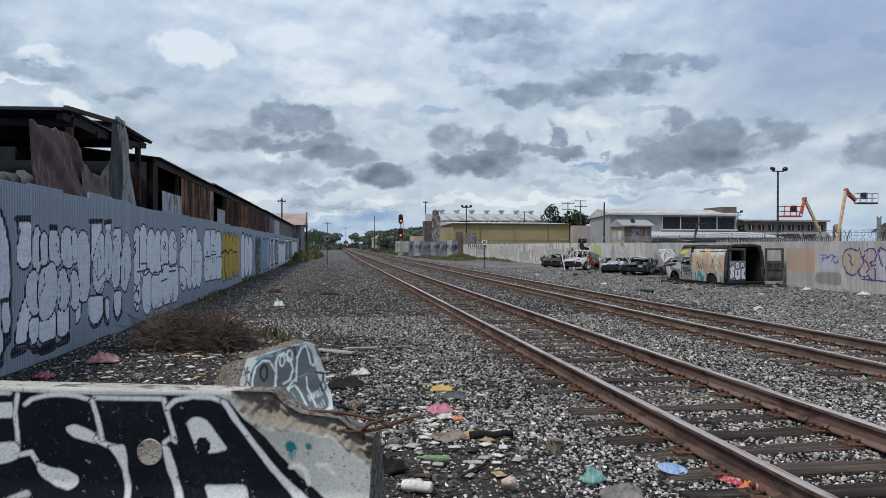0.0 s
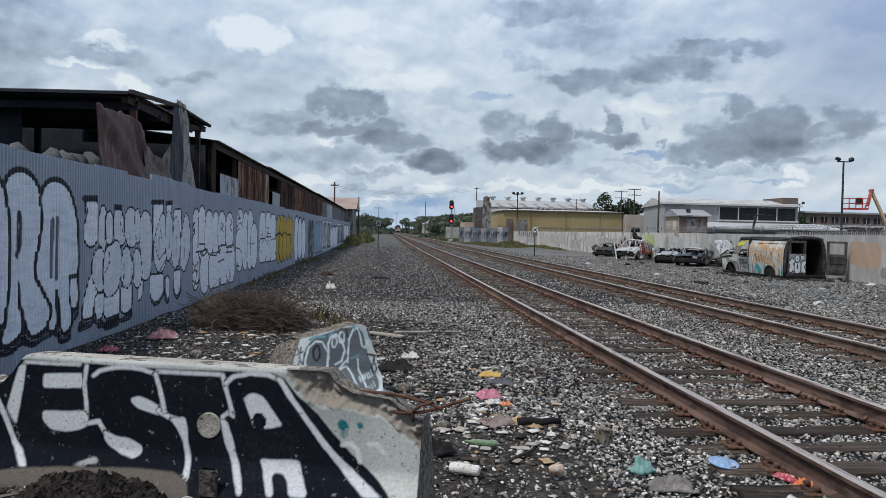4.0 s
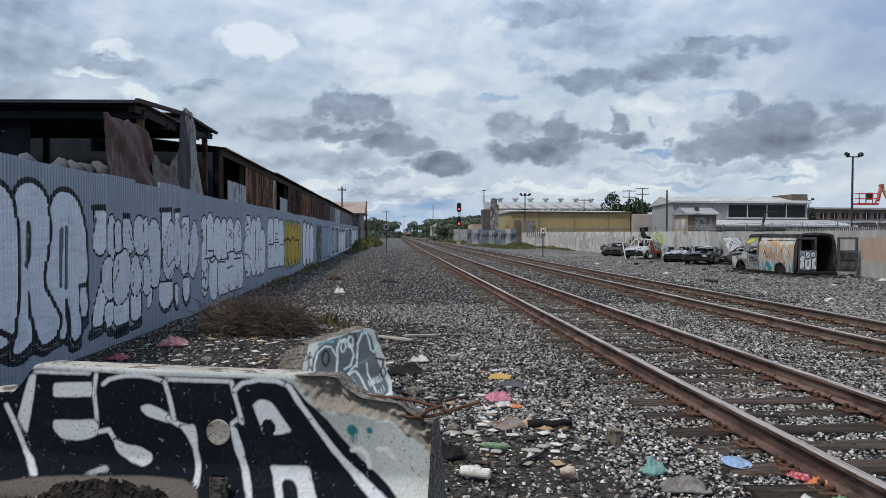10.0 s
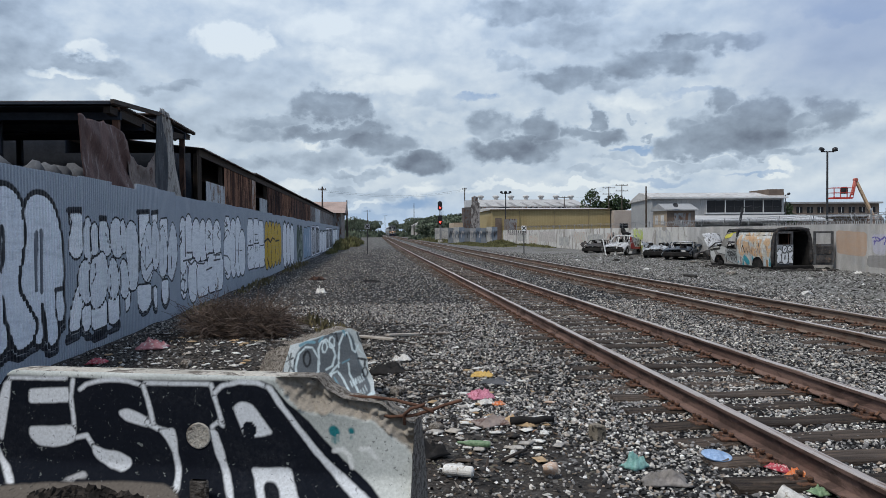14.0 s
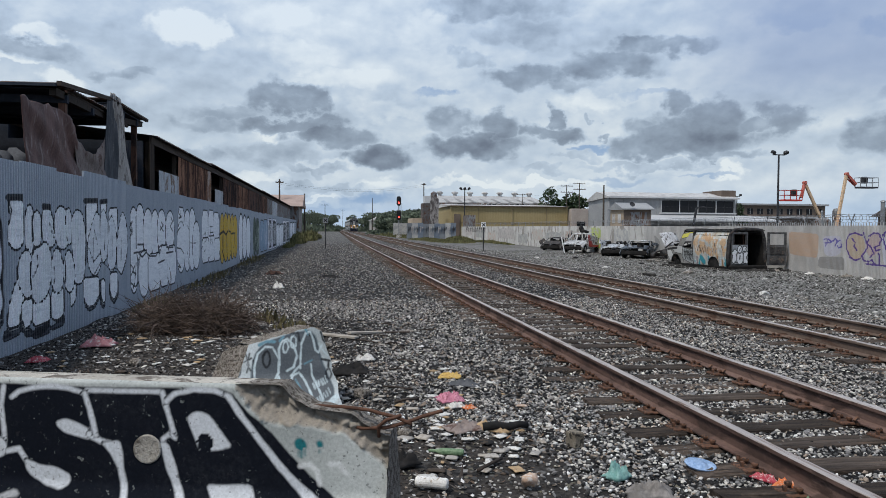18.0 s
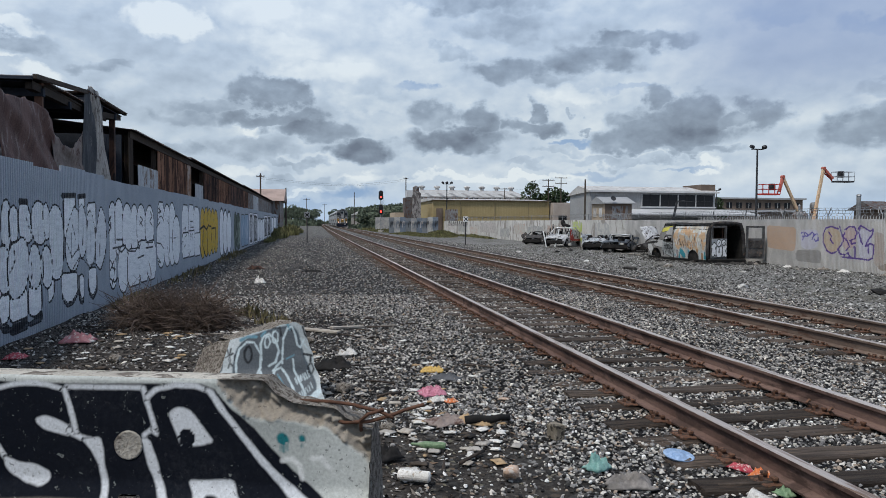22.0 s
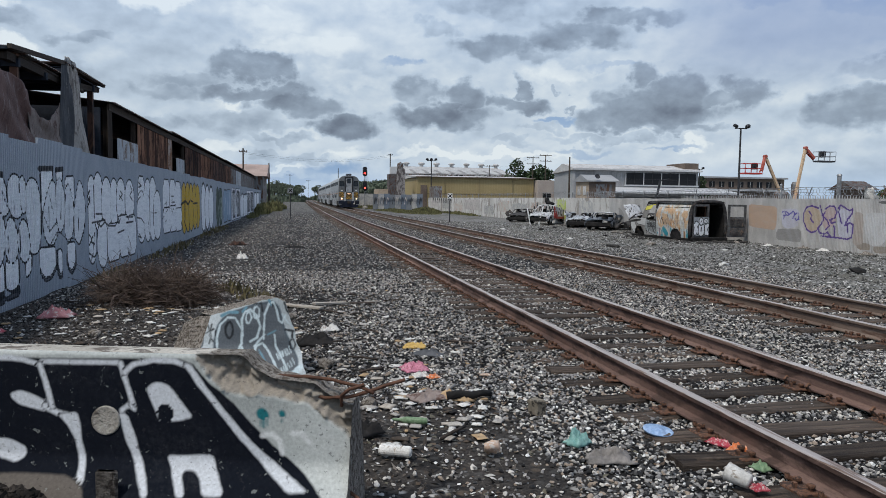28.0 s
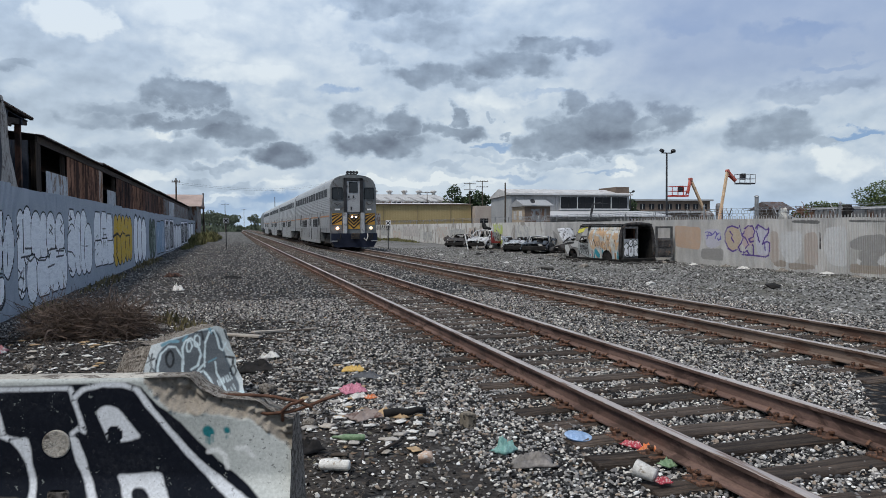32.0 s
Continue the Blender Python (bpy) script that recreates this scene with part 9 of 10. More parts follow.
def tree(x, y, h, w, seed, leaf="leaves", label="dark green broadleaf tree with an uneven crown", group="trees", name="tree"):
    rnd = random.Random(seed)
    z = ground_z(x, y)
    t = thing(name, label, "tree", group, at=pose(x, y, z))
    tr = Mesh().tube([(0, 0, -0.1), (0.1 * rnd.uniform(-1, 1), 0, h * 0.35), (0.2 * rnd.uniform(-1, 1), 0.1, h * 0.7)], h * 0.035, 7, r1=h * 0.012)
    part("trunk", tr, "bark", t)
    crown = Mesh()
    fine = y < 100
    size, many = (0.11, 3) if fine else (max(0.16, w * 0.05), 1)
    for i in range(6):
        a = i * 1.05 + rnd.uniform(-0.4, 0.4)
        e = Vector((math.cos(a) * w * 0.32, math.sin(a) * w * 0.32, h * rnd.uniform(0.45, 0.85)))
        part("limb", Mesh().tube([(0, 0, h * 0.3), e * 0.6 + Vector((0, 0, h * 0.12)), e], h * 0.014, 5, r1=h * 0.004), "bark", t)
        leaf_cloud(crown, e, (w * rnd.uniform(0.2, 0.32), w * rnd.uniform(0.2, 0.32), h * rnd.uniform(0.1, 0.18)), 150 * many, size, rnd)
    leaf_cloud(crown, (0, 0, h * 0.82), (w * 0.3, w * 0.3, h * 0.17), 220 * many, size, rnd)
    leaf_cloud(crown, (0, 0, h * 0.55), (w * 0.42, w * 0.42, h * 0.15), 220 * many, size, rnd)
    part("crown", crown, leaf, t)
    return t


tree(44.6, 140, 10.6, 4.6, 1, "leaves_dark")
tree(49.0, 140, 9.4, 7.0, 2, "leaves_dark")
tree(46.6, 142, 8.2, 6.0, 3, "leaves_dark")
tree(51.2, 143, 9.2, 5.0, 13, "leaves_dark")
tree(80.5, 132, 7.6, 4.4, 4, "leaves_dark")
tree(58.6, 60, 4.3, 4.8, 5)
tree(64.6, 58, 6.4, 4.6, 6)
tree(68.0, 56, 6.0, 4.2, 16)
tree(73.0, 60, 5.0, 5.0, 7)
tree(77.5, 60, 4.4, 4.2, 8)
def bush_patch(name, label, places, leaf, seed, size):
    rnd = random.Random(seed)
    m = Mesh()
    for x, y, rx, ry, rz, n in places:
        z = ground_z(x, y)
        for _ in range(n):
            a, k = rnd.uniform(0, 6.283), rnd.uniform(0, 1) ** 0.5
            p = Vector((x + math.cos(a) * k * rx, y + math.sin(a) * k * ry, z))
            hh = rz * (1.05 - k * 0.7) * rnd.uniform(0.5, 1.1)
            d = Vector((rnd.uniform(-0.35, 0.35), rnd.uniform(-0.35, 0.35), 1)) * hh
            s = Vector((rnd.uniform(-1, 1), rnd.uniform(-1, 1), 0)).normalized() * size * rnd.uniform(0.5, 1.2)
            m.add([p - s * 0.4, p + s * 0.4, p + d * 0.7 + s, p + d, p + d * 0.6 - s], [(0, 1, 2, 3, 4)])
    ob = part(name, m, leaf)
    return tagged(ob, label, "weeds", kind="stuff")


DISTANT = [(-6.5, 150, 4.2, 3.5), (-7, 170, 5.5, 4), (-5, 205, 6.6, 3.0), (-9, 135, 5, 5), (14.5, 172, 4.2, 7), (18.0, 178, 4.8, 8), (22.5, 186, 5.6, 9), (17.5, 205, 6.2, 8), (26, 200, 6.4, 9), (21.0, 225, 6.8, 10), (29, 225, 7.4, 9), (25, 265, 8.4, 12),
           (34, 270, 9.2, 10), (18.5, 250, 6.8, 5), (0.0, 280, 6.2, 6), (-4, 330, 8.0, 8), (18.5, 330, 8.0, 7), (3.0, 520, 11, 10), (24, 430, 11, 14), (-8, 470, 11, 14), (19, 560, 12, 10), (36, 520, 13, 18), (-18, 560, 12, 22), (40, 330, 10, 12), (36, 420, 11, 16)]
for i, (x, y, h, w) in enumerate(DISTANT):
    tree(x, y, h, w, 20 + i, "leaves_far", "distant green tree beside the railway line, haze put into its leaf colour", "distant trees")
    if y > 130:
        bush_patch("distant_shrubs", "green shrubs below the distant trees, greyed for haze", [(x, y - 2, w * 0.8, 5, h * 0.5, 220)], "leaves_far", i, 0.5)


bush_patch("weed_clump", "tall green weeds at the far end of the grey fence", [(-2.8, 78, 0.8, 8, 1.3, 1200), (-2.2, 92, 1.1, 6, 1.6, 1000), (-3.0, 62, 0.4, 5, 0.5, 350), (-1.9, 108, 1.2, 8, 1.2, 700)], "weeds", 1, 0.07)
bush_patch("weed_strip", "green weeds along the foot of the yard wall and the tracks", [(17, 100, 3.0, 12, 0.4, 2600), (15.5, 112, 3.0, 6, 0.5, 1800), (20.0, 108, 1.4, 9, 0.9, 1400), (21.2, 92, 0.6, 12, 0.5, 700), (14.5, 140, 3, 14, 0.8, 900), (13.5, 165, 3, 14, 0.9, 700)], "weeds", 2, 0.09)
bush_patch("weed_strip", "small dry weeds on the soil by the fence", [(-0.75, 13.6, 0.35, 0.3, 0.3, 120), (-0.3, 12.6, 0.3, 0.3, 0.22, 70), (-3.2, 16, 0.3, 1.6, 0.3, 120), (-3.3, 24, 0.3, 4, 0.3, 200), (-3.3, 36, 0.3, 6, 0.4, 250)], "weeds_dry", 3, 0.02)


def build_brush():
    """Uprooted dry brush: hundreds of curved twigs."""
    rnd = random.Random(77)
    m = Mesh()
    for i in range(2300):
        cx, thick = -1.15 - 1.25 * rnd.random() ** 1.2, i % 12 == 0
        a, k = rnd.uniform(0, 6.283), rnd.uniform(0, 1) ** 0.6
        p = Vector((cx + math.cos(a) * k * 0.25, 12.2 + math.sin(a) * k * 0.55, 0))
        p.z = ground_z(p.x, p.y) + rnd.uniform(0, 0.5) * (1 - 0.6 * k)
        d = Vector((rnd.uniform(-1, 1), rnd.uniform(-1, 1), rnd.uniform(-0.2, 0.7))).normalized()
        l = rnd.uniform(0.25, 0.65) * (1.4 if thick else 1.0)
        turn = Vector((rnd.uniform(-1, 1), rnd.uniform(-1, 1), rnd.uniform(-1.0, 0.5))) * 0.35
        pts = [p]
        for _ in range(5):
            d = (d + turn * rnd.uniform(0.2, 1.4) + Vector((rnd.uniform(-1, 1), rnd.uniform(-1, 1), rnd.uniform(-1, 1))) * 0.18).normalized()
            pts.append(pts[-1] + d * l / 5)
        pts = [Vector((q.x, q.y, max(q.z, ground_z(q.x, q.y) + 0.005))) for q in pts]
        m.tube(pts, rnd.uniform(0.010, 0.017) if thick else rnd.uniform(0.004, 0.009), 3, 0, False, 0.002)
    ob = part("dry_brush", m, "twig")
    tagged(ob, "heap of dry brown tumbleweed twigs against the fence", "brush", kind="stuff")


build_brush()


# ---- train ----
def car_profile(ribs):
    """Half outline of the bilevel body, from the sill up over the roof."""
    pts = [(1.50, 0.42), (1.52, 0.9), (1.52, 2.35)]
    if ribs:
        z = 2.40
        while z < 3.32:
            pts += [(1.52, z), (1.535, z + 0.03), (1.535, z + 0.06), (1.52, z + 0.09)]
            z += 0.12
    pts += [(1.52, 3.35), (1.515, 3.92), (1.47, 4.18), (1.36, 4.42), (1.16, 4.62), (0.85, 4.75), (0.45, 4.82), (0.0, 4.84)]
    return pts


def ring_of(ribs=True, shrink=0.0):
    h = car_profile(ribs)
    full = h + [(-x, z) for x, z in reversed(h[:-1])]
    return [(x * (1 - shrink), z - shrink * 0.4) for x, z in full]


def car_side(c, L, first):
    """Windows, doors and stripes of both sides."""
    for sx in (-1, 1):
        x = sx * 1.54
        part("upper_window_band", Mesh().box(min(x, x - sx * 0.02), max(x, x - sx * 0.02), 0.9, L - 0.5, 3.40, 3.98), "train_steel", c)
        n = 14
        for i in range(n):
            y = 1.1 + (L - 2.2) * i / n
            part("window", Mesh().box(min(x, x + sx * 0.012), max(x, x + sx * 0.012), y + 0.2, y + (L - 2.2) / n - 0.2, 3.44, 3.96), "train_window", c)
        part("orange_stripe", Mesh().box(min(x, x + sx * 0.006), max(x, x + sx * 0.006), 0.3, L - 0.3, 2.10, 2.19), "train_orange", c)
        part("blue_stripe", Mesh().box(min(x, x + sx * 0.006), max(x, x + sx * 0.006), 0.3, L - 0.3, 1.35, 2.06), "train_steel", c)
        for a, b in ((5.9, 9.8), (14.5, 18.5)):
            for i in range(4):
                w = (b - a) / 4
                part("window", Mesh().box(min(x, x + sx * 0.014), max(x, x + sx * 0.014), a + i * w + 0.1, a + (i + 1) * w - 0.1, 1.45, 2.02), "train_window", c)
        for y in (5.2, 11.2, 19.4):
            d = part("side_door", Mesh().box(min(x, x + sx * 0.015), max(x, x + sx * 0.015), y, y + 1.25, 0.5, 2.45), "train_steel", c)
            for yy in (y - 0.1, y + 1.25):
                part("door_edge", Mesh().box(min(x, x + sx * 0.02), max(x, x + sx * 0.02), yy, yy + 0.1, 0.5, 2.5), "dark_steel", d)
            part("door_window", Mesh().box(min(x, x + sx * 0.02), max(x, x + sx * 0.02), y + 0.3, y + 0.95, 1.55, 2.15), "train_window", d)
        part("sill_skirt", Mesh().box(min(x, x - sx * 0.05), max(x, x - sx * 0.05), 5.4, L - 6.0, 0.28, 0.5), "train_steel", c)


def bogie(c, y):
    b = part("bogie", Mesh().box(-1.2, 1.2, y - 1.6, y + 1.6, 0.42, 0.75).box(-1.28, -1.0, y - 1.8, y + 1.8, 0.35, 0.62).box(1.0, 1.28, y - 1.8, y + 1.8, 0.35, 0.62), "underframe", c)
    for dy in (-1.27, 1.27):
        for sx in (-1, 1):
            part("wheel", Mesh().disc((sx * 0.75, y + dy, 0.46), (1, 0, 0), 0.46, 0.13, 22), "rail_top", b)
            part("axle_box", Mesh().chamfer_box(sx * 1.15 - 0.14, sx * 1.15 + 0.14, y + dy - 0.2, y + dy + 0.2, 0.3, 0.62, 0.04), "underframe", b)


def coach_body(c, L):
    ring = ring_of()
    high = [(x, max(z, 1.06)) for x, z in ring]
    m = Mesh()
    n = len(ring)
    roof_from = [i for i, p in enumerate(ring) if p[1] > 4.25]
    # raised sills over the bogies, low sill between them
    for k, (prof, a, b) in enumerate(((high, 0.0, 4.95), (ring, 4.95, L - 4.95), (high, L - 4.95, L))):
        m.prism(prof, a, b, lambda u, v, w: (u, w, v))
        for i in roof_from[:-1]:
            m.s[k * (n + 2) + 2 + i] = 1
        m.s[k * (n + 2)] = m.s[k * (n + 2) + 1] = 2
    part("body", m, ["train_steel", "train_roof", "train_grey"], c, "fluted stainless steel body")
    part("underframe", Mesh().box(-1.3, 1.3, 5.0, L - 5.0, 0.2, 0.45).box(-1.2, 1.2, 0.1, L - 0.1, 0.75, 0.9), "underframe", c)
    for y in (3.0, L - 3.0):
        bogie(c, y)
    part("end_gangway", Mesh().box(-0.55, 0.55, L, L + 0.3, 0.9, 3.3), "dark_steel", c)


CAR_L = 25.9


def build_coach():
    c = thing("passenger_coach", "double-deck stainless steel passenger coach with dark windows", "train car", "coaches of the train")
    coach_body(c, CAR_L)
    part("gangway", Mesh().box(-0.55, 0.55, -0.3, 0.0, 0.9, 3.3), "dark_steel", c)
    car_side(c, CAR_L, False)
    return c


def build_cab_car():
    c = thing("cab_car", "double-deck train control car with hazard stripes and lit headlights", "train car")
    coach_body(c, CAR_L)
    car_side(c, CAR_L, True)
    # front face
    face = Mesh()
    ring = ring_of(False)
    ring2 = ring_of(False, 0.035)
    n = len(ring)
    face.add([(u, 0.0, v) for u, v in ring] + [(u, -0.10, v) for u, v in ring2], [(i, (i + 1) % n, n + (i + 1) % n, n + i) for i in range(n)] + [tuple(range(2 * n - 1, n - 1, -1))])
    f = part("front_face", face, "train_grey", c, "grey flat front with rounded shoulders")
    y = -0.10
    part("door_surround", Mesh().box(-0.63, -0.45, y - 0.12, y, 2.35, 4.62).box(0.45, 0.63, y - 0.12, y, 2.35, 4.62).box(-0.63, 0.63, y - 0.12, y, 4.45, 4.62), "dark_steel", f)
    d = part("end_door", Mesh().chamfer_box(-0.44, 0.44, y - 0.05, y + 0.01, 2.40, 4.44, 0.02), "train_steel", f, "pale end door")
    part("door_window", Mesh().chamfer_box(-0.28, 0.28, y - 0.075, y - 0.05, 3.66, 4.34, 0.03), "window_glass", d)
    part("door_fitting", Mesh().box(-0.36, -0.26, y - 0.08, y - 0.05, 3.3, 3.46).box(-0.05, 0.05, y - 0.08, y - 0.05, 3.3, 3.48).box(-0.2, -0.1, y - 0.08, y - 0.05, 2.55, 2.75), "dark_steel", d)
    for x0, x1 in ((-1.40, -0.70), (0.72, 1.36)):
        w = part("front_window", Mesh().chamfer_box(x0, x1, y - 0.03, y, 3.25, 4.0, 0.06), "window_glass", f, "dark cab window")
        part("wiper", Mesh().tube([((x0 + x1) / 2, y - 0.05, 4.05), ((x0 + x1) / 2 + 0.1, y - 0.05, 3.5)], 0.015, 4), "dark_steel", w)
        part("grab_rail", Mesh().tube([(x0 + 0.15, y - 0.06, 2.98), ((x0 + x1) / 2, y - 0.08, 2.86), (x1 - 0.15, y - 0.06, 2.98)], 0.025, 5), "dark_steel", f)
        part("number_plate", Mesh().box(x0 + 0.18, x1 - 0.18, y - 0.02, y, 2.52, 2.62), "white_paint", f)
    for x0, x1 in ((-1.40, -0.76), (0.78, 1.40)):
        p = part("hazard_panel", Mesh().box(x0, x1, y - 0.02, y, 1.58, 2.34), "hazard_yellow", f, "yellow panel with black diagonal stripes")
        for k in range(-1, 4):
            a = 1.58 + k * 0.24
            pts = [(x0, a), (x1, a + 0.5), (x1, a + 0.62), (x0, a + 0.12)]
            pts = [(u, min(max(v, 1.58), 2.34)) for u, v in pts]
            if pts[1][1] - pts[0][1] > 0.02:
                part("stripe", Mesh().prism(pts, y - 0.028, y - 0.021, lambda u, v, w: (u, w, v)), "black_paint", p)
    p = part("hazard_panel", Mesh().box(-0.38, 0.40, y - 0.03, y, 1.30, 2.25), "hazard_yellow", f, "yellow panel with black chevrons")
    for k in range(4):
        a = 1.30 + k * 0.22
        for s in (-1, 1):
            part("stripe", Mesh().prism([(0.01, a), (0.01 + s * 0.38, a + 0.36), (0.01 + s * 0.38, min(a + 0.47, 2.25)), (0.01, a + 0.11)], y - 0.038, y - 0.031, lambda u, v, w: (u, w, v)), "black_paint", p)
    hl = part("headlight_box", Mesh().chamfer_box(-0.26, 0.28, y - 0.14, y - 0.04, 1.96, 2.22, 0.04), "dark_steel", f)
    for x in (-0.12, 0.14):
        part("headlight", Mesh().disc((x, y - 0.16, 2.09), (0, 1, 0), 0.07, 0.04, 16), "headlight", hl, "lit headlight")
    for x, lit in ((-1.06, "ditch_light"), (1.13, "ditch_light_dim")):
        part("ditch_light", Mesh().disc((x, y - 0.08, 1.36), (0, 1, 0), 0.10, 0.1, 16), lit, f, "lit ditch light")
    for x in (-0.56, 0.58):
        part("collision_post", Mesh().chamfer_box(x - 0.13, x + 0.13, y - 0.16, y + 0.02, 1.0, 2.36, 0.03), "train_steel", f)
    part("pilot", Mesh().prism([(-1.5, 1.02), (1.5, 1.02), (1.5, 0.55), (1.25, 0.12), (-1.25, 0.12), (-1.5, 0.55)], -0.42, 0.3, lambda u, v, w: (u, w, v)), "train_blue", c, "dark blue pilot plate")
    part("coupler", Mesh().chamfer_box(-0.18, 0.18, -0.85, -0.3, 0.72, 1.0, 0.05).chamfer_box(-0.28, 0.28, -1.0, -0.75, 0.66, 1.04, 0.06), "underframe", c)
    for i, x in enumerate((0.85, 1.0, 1.15, -0.9)):
        part("hose", Mesh().tube([(x, -0.42, 0.98), (x, -0.56, 0.8), (x - 0.1, -0.55, 0.55), (x - 0.25, -0.5, 0.7)], 0.035, 6), "tyre" if i else "dull_white", c)
    part("step_board", Mesh().box(-1.5, -1.1, -0.5, -0.1, 0.5, 0.56).box(1.1, 1.5, -0.5, -0.1, 0.5, 0.56), "galv", c)
    h = part("horn", Mesh().box(-0.35, 0.35, 0.5, 0.9, 4.82, 4.92), "dark_steel", c)
    for k in range(4):
        part("trumpet", Mesh().lathe([(0.03, 0), (0.035, 0.3), (0.11, 0.45)], 10, pose(-0.3 + k * 0.2, 0.7, 5.0, 90, 0, 0)), "dark_steel", h)
    return c


def build_loco():
    c = thing("locomotive", "dark diesel locomotive pushing at the tail of the train", "locomotive")
    part("hood", Mesh().prism([(-1.5, 1.2), (1.5, 1.2), (1.5, 3.9), (1.1, 4.6), (-1.1, 4.6), (-1.5, 3.9)], 0.3, 17.0, lambda u, v, w: (u, w, v)), "train_grey", c)
    part("frame_deck", Mesh().box(-1.55, 1.55, 0, 17.4, 0.9, 1.25), "train_blue", c)
    part("fuel_tank", Mesh().box(-1.3, 1.3, 6, 11, 0.3, 0.95), "underframe", c)
    for y in (3.2, 14.2):
        bogie(c, y)
    return c


FAR_X, SPEED, ARRIVE = 8.05, 15.5, 46.8
cab = build_cab_car()
coach = build_coach()
cars = [(cab, 0.0), (coach, 26.6), (copy_thing(coach, pose(0, 0, 0)), 53.2), (copy_thing(coach, pose(0, 0, 0)), 79.8), (build_loco(), 106.4)]


# ---- rubbish on the ground ----
def lay(ob, x, y, rz=0, rx=0, ry=0, dz=0.0):
    ob.matrix_basis = pose(x, y, ground_z(x, y) + 0.02 + dz, rx, ry, rz)
    return ob


def litter(name, label, category, mesh, mats, x, y, rz=0, rx=0, ry=0, dz=0.0, smooth=True, group=""):
    ob = lay(part(name, mesh, mats, smooth=smooth), x, y, rz, rx, ry, dz)
    return tagged(ob, label, category, group)


def crumpled(w, d, h, seed, n=14):
    """A crumpled flat piece: sheet raised in folds, closed below."""
    m = Mesh()

    def fn(a, b):
        e = min(a, 1 - a, b, 1 - b) * 4
        k = noise.noise((a * 4 + seed, b * 4, seed)) * 0.5 + abs(noise.noise((a * 7, b * 7 + seed, 1))) * 0.7
        ang = noise.noise((a * 2, b * 2, seed + 5)) * 0.25
        r = 1 + 0.25 * noise.noise((a * 3 + seed, b * 3, 8))
        return ((a - 0.5) * w * r, (b - 0.5) * d * r + ang * d * 0.3, h * min(e, 1) * (0.35 + k))
    m.sheet(fn, n, n)
    c = len(m.v)
    m.v.append((0, 0, -0.02))
    w1 = n + 1
    rim = [i for i in range(w1)] + [j * w1 + n for j in range(1, w1)] + [n * w1 + i for i in range(n - 1, -1, -1)] + [j * w1 for j in range(n - 1, 0, -1)]
    for a, b in zip(rim, rim[1:] + rim[:1]):
        m.f.append((b, a, c))
        m.s.append(0)
    return m


def can_mesh(r, l):
    return Mesh().lathe([(r * 0.75, 0), (r, 0.01), (r, l * 0.45), (r * 0.93, l * 0.5), (r, l * 0.55), (r, l - 0.015), (r * 0.8, l)], 16, pose(0, -l / 2, r, -90, 0, 0))


def bottle_mesh(r, l):
    return Mesh().lathe([(r * 0.8, 0), (r, 0.015), (r, l * 0.6), (r * 0.45, l * 0.8), (r * 0.42, l * 0.97), (r * 0.3, l)], 14, pose(0, -l / 2, r, -90, 0, 0))


litter("pink_cloth", "crumpled bright pink cloth lying on the ballast", "cloth", crumpled(0.26, 0.24, 0.10, 1), "pink", 1.46, 7.45, 10)
litter("yellow_foam", "ragged slab of yellow foam on the gravel", "foam", crumpled(0.26, 0.18, 0.07, 2), "yellow_foam", 1.62, 8.45, -10)
litter("old_shoe", "flattened dark grey shoe beside the yellow foam", "shoe", crumpled(0.32, 0.16, 0.07, 3), "tarp_slate", 1.70, 8.05, -25)
litter("orange_wrapper", "torn orange and white food wrapper", "wrapper", crumpled(0.13, 0.10, 0.04, 4), "orange_rag", 1.58, 7.12, 15)
litter("white_wrapper", "torn white paper beside the orange wrapper", "wrapper", crumpled(0.16, 0.12, 0.05, 41), "dull_white", 1.47, 7.2, 15)
lg = litter("log", "short charred length of log among the rubbish", "log", Mesh().tube([(-0.2, 0.02, 0.035), (-0.1, 0, 0.05), (0.0, -0.02, 0.038), (0.1, 0.01, 0.045), (0.18, 0.03, 0.03)], 0.036, 9, r1=0.026), "burnt_black", 1.74, 6.34, 4)
litter("torn_rag", "crumpled grey rag with foil and paper", "rags", crumpled(0.34, 0.24, 0.07, 5, 18), "tarp_pale", 1.42, 6.46, 20)
litter("torn_rag", "twisted tan rag beside the charred log", "rags", crumpled(0.14, 0.34, 0.08, 51), "cardboard", 1.62, 6.40, 50)
litter("green_bottle", "dusty green plastic bottle lying on the soil", "bottle", bottle_mesh(0.025, 0.26), "green_plastic", 1.15, 5.83, 70, smooth=False)
litter("drink_can", "white drink can lying on the soil", "can", can_mesh(0.036, 0.21), "dull_white", 0.95, 5.16, 68, smooth=False)
litter("wood_block", "small square block of sawn timber", "wood block", Mesh().chamfer_box(-0.045, 0.045, -0.06, 0.06, 0, 0.11, 0.008), "sawn_block", 2.15, 5.88, 20, smooth=False)
litter("plastic_plate", "pale blue plastic plate on the ballast", "plate", Mesh().lathe([(0.02, 0.03), (0.045, 0.03), (0.05, 0.012), (0.08, 0.010), (0.105, 0.026), (0.106, 0.02), (0.085, 0.0), (0.02, 0.0)], 26), "blue_plastic", 2.83, 5.26, 0, 6, 4, 0.01)
litter("teal_bag", "crumpled translucent teal bag", "bag", crumpled(0.17, 0.16, 0.10, 6), "teal_plastic", 2.2, 5.2, 30)
litter("grey_bag", "dirty grey plastic bag on the stones", "bag", crumpled(0.30, 0.17, 0.10, 7, 18), "grey_bag", 2.28, 4.86, -12)
litter("peach_foam", "lump of peach-coloured foam", "foam", Mesh().lump((0, 0, 0.05), (0.11, 0.08, 0.09), 3, 0.35, 2), "peach", 1.57, 5.09)
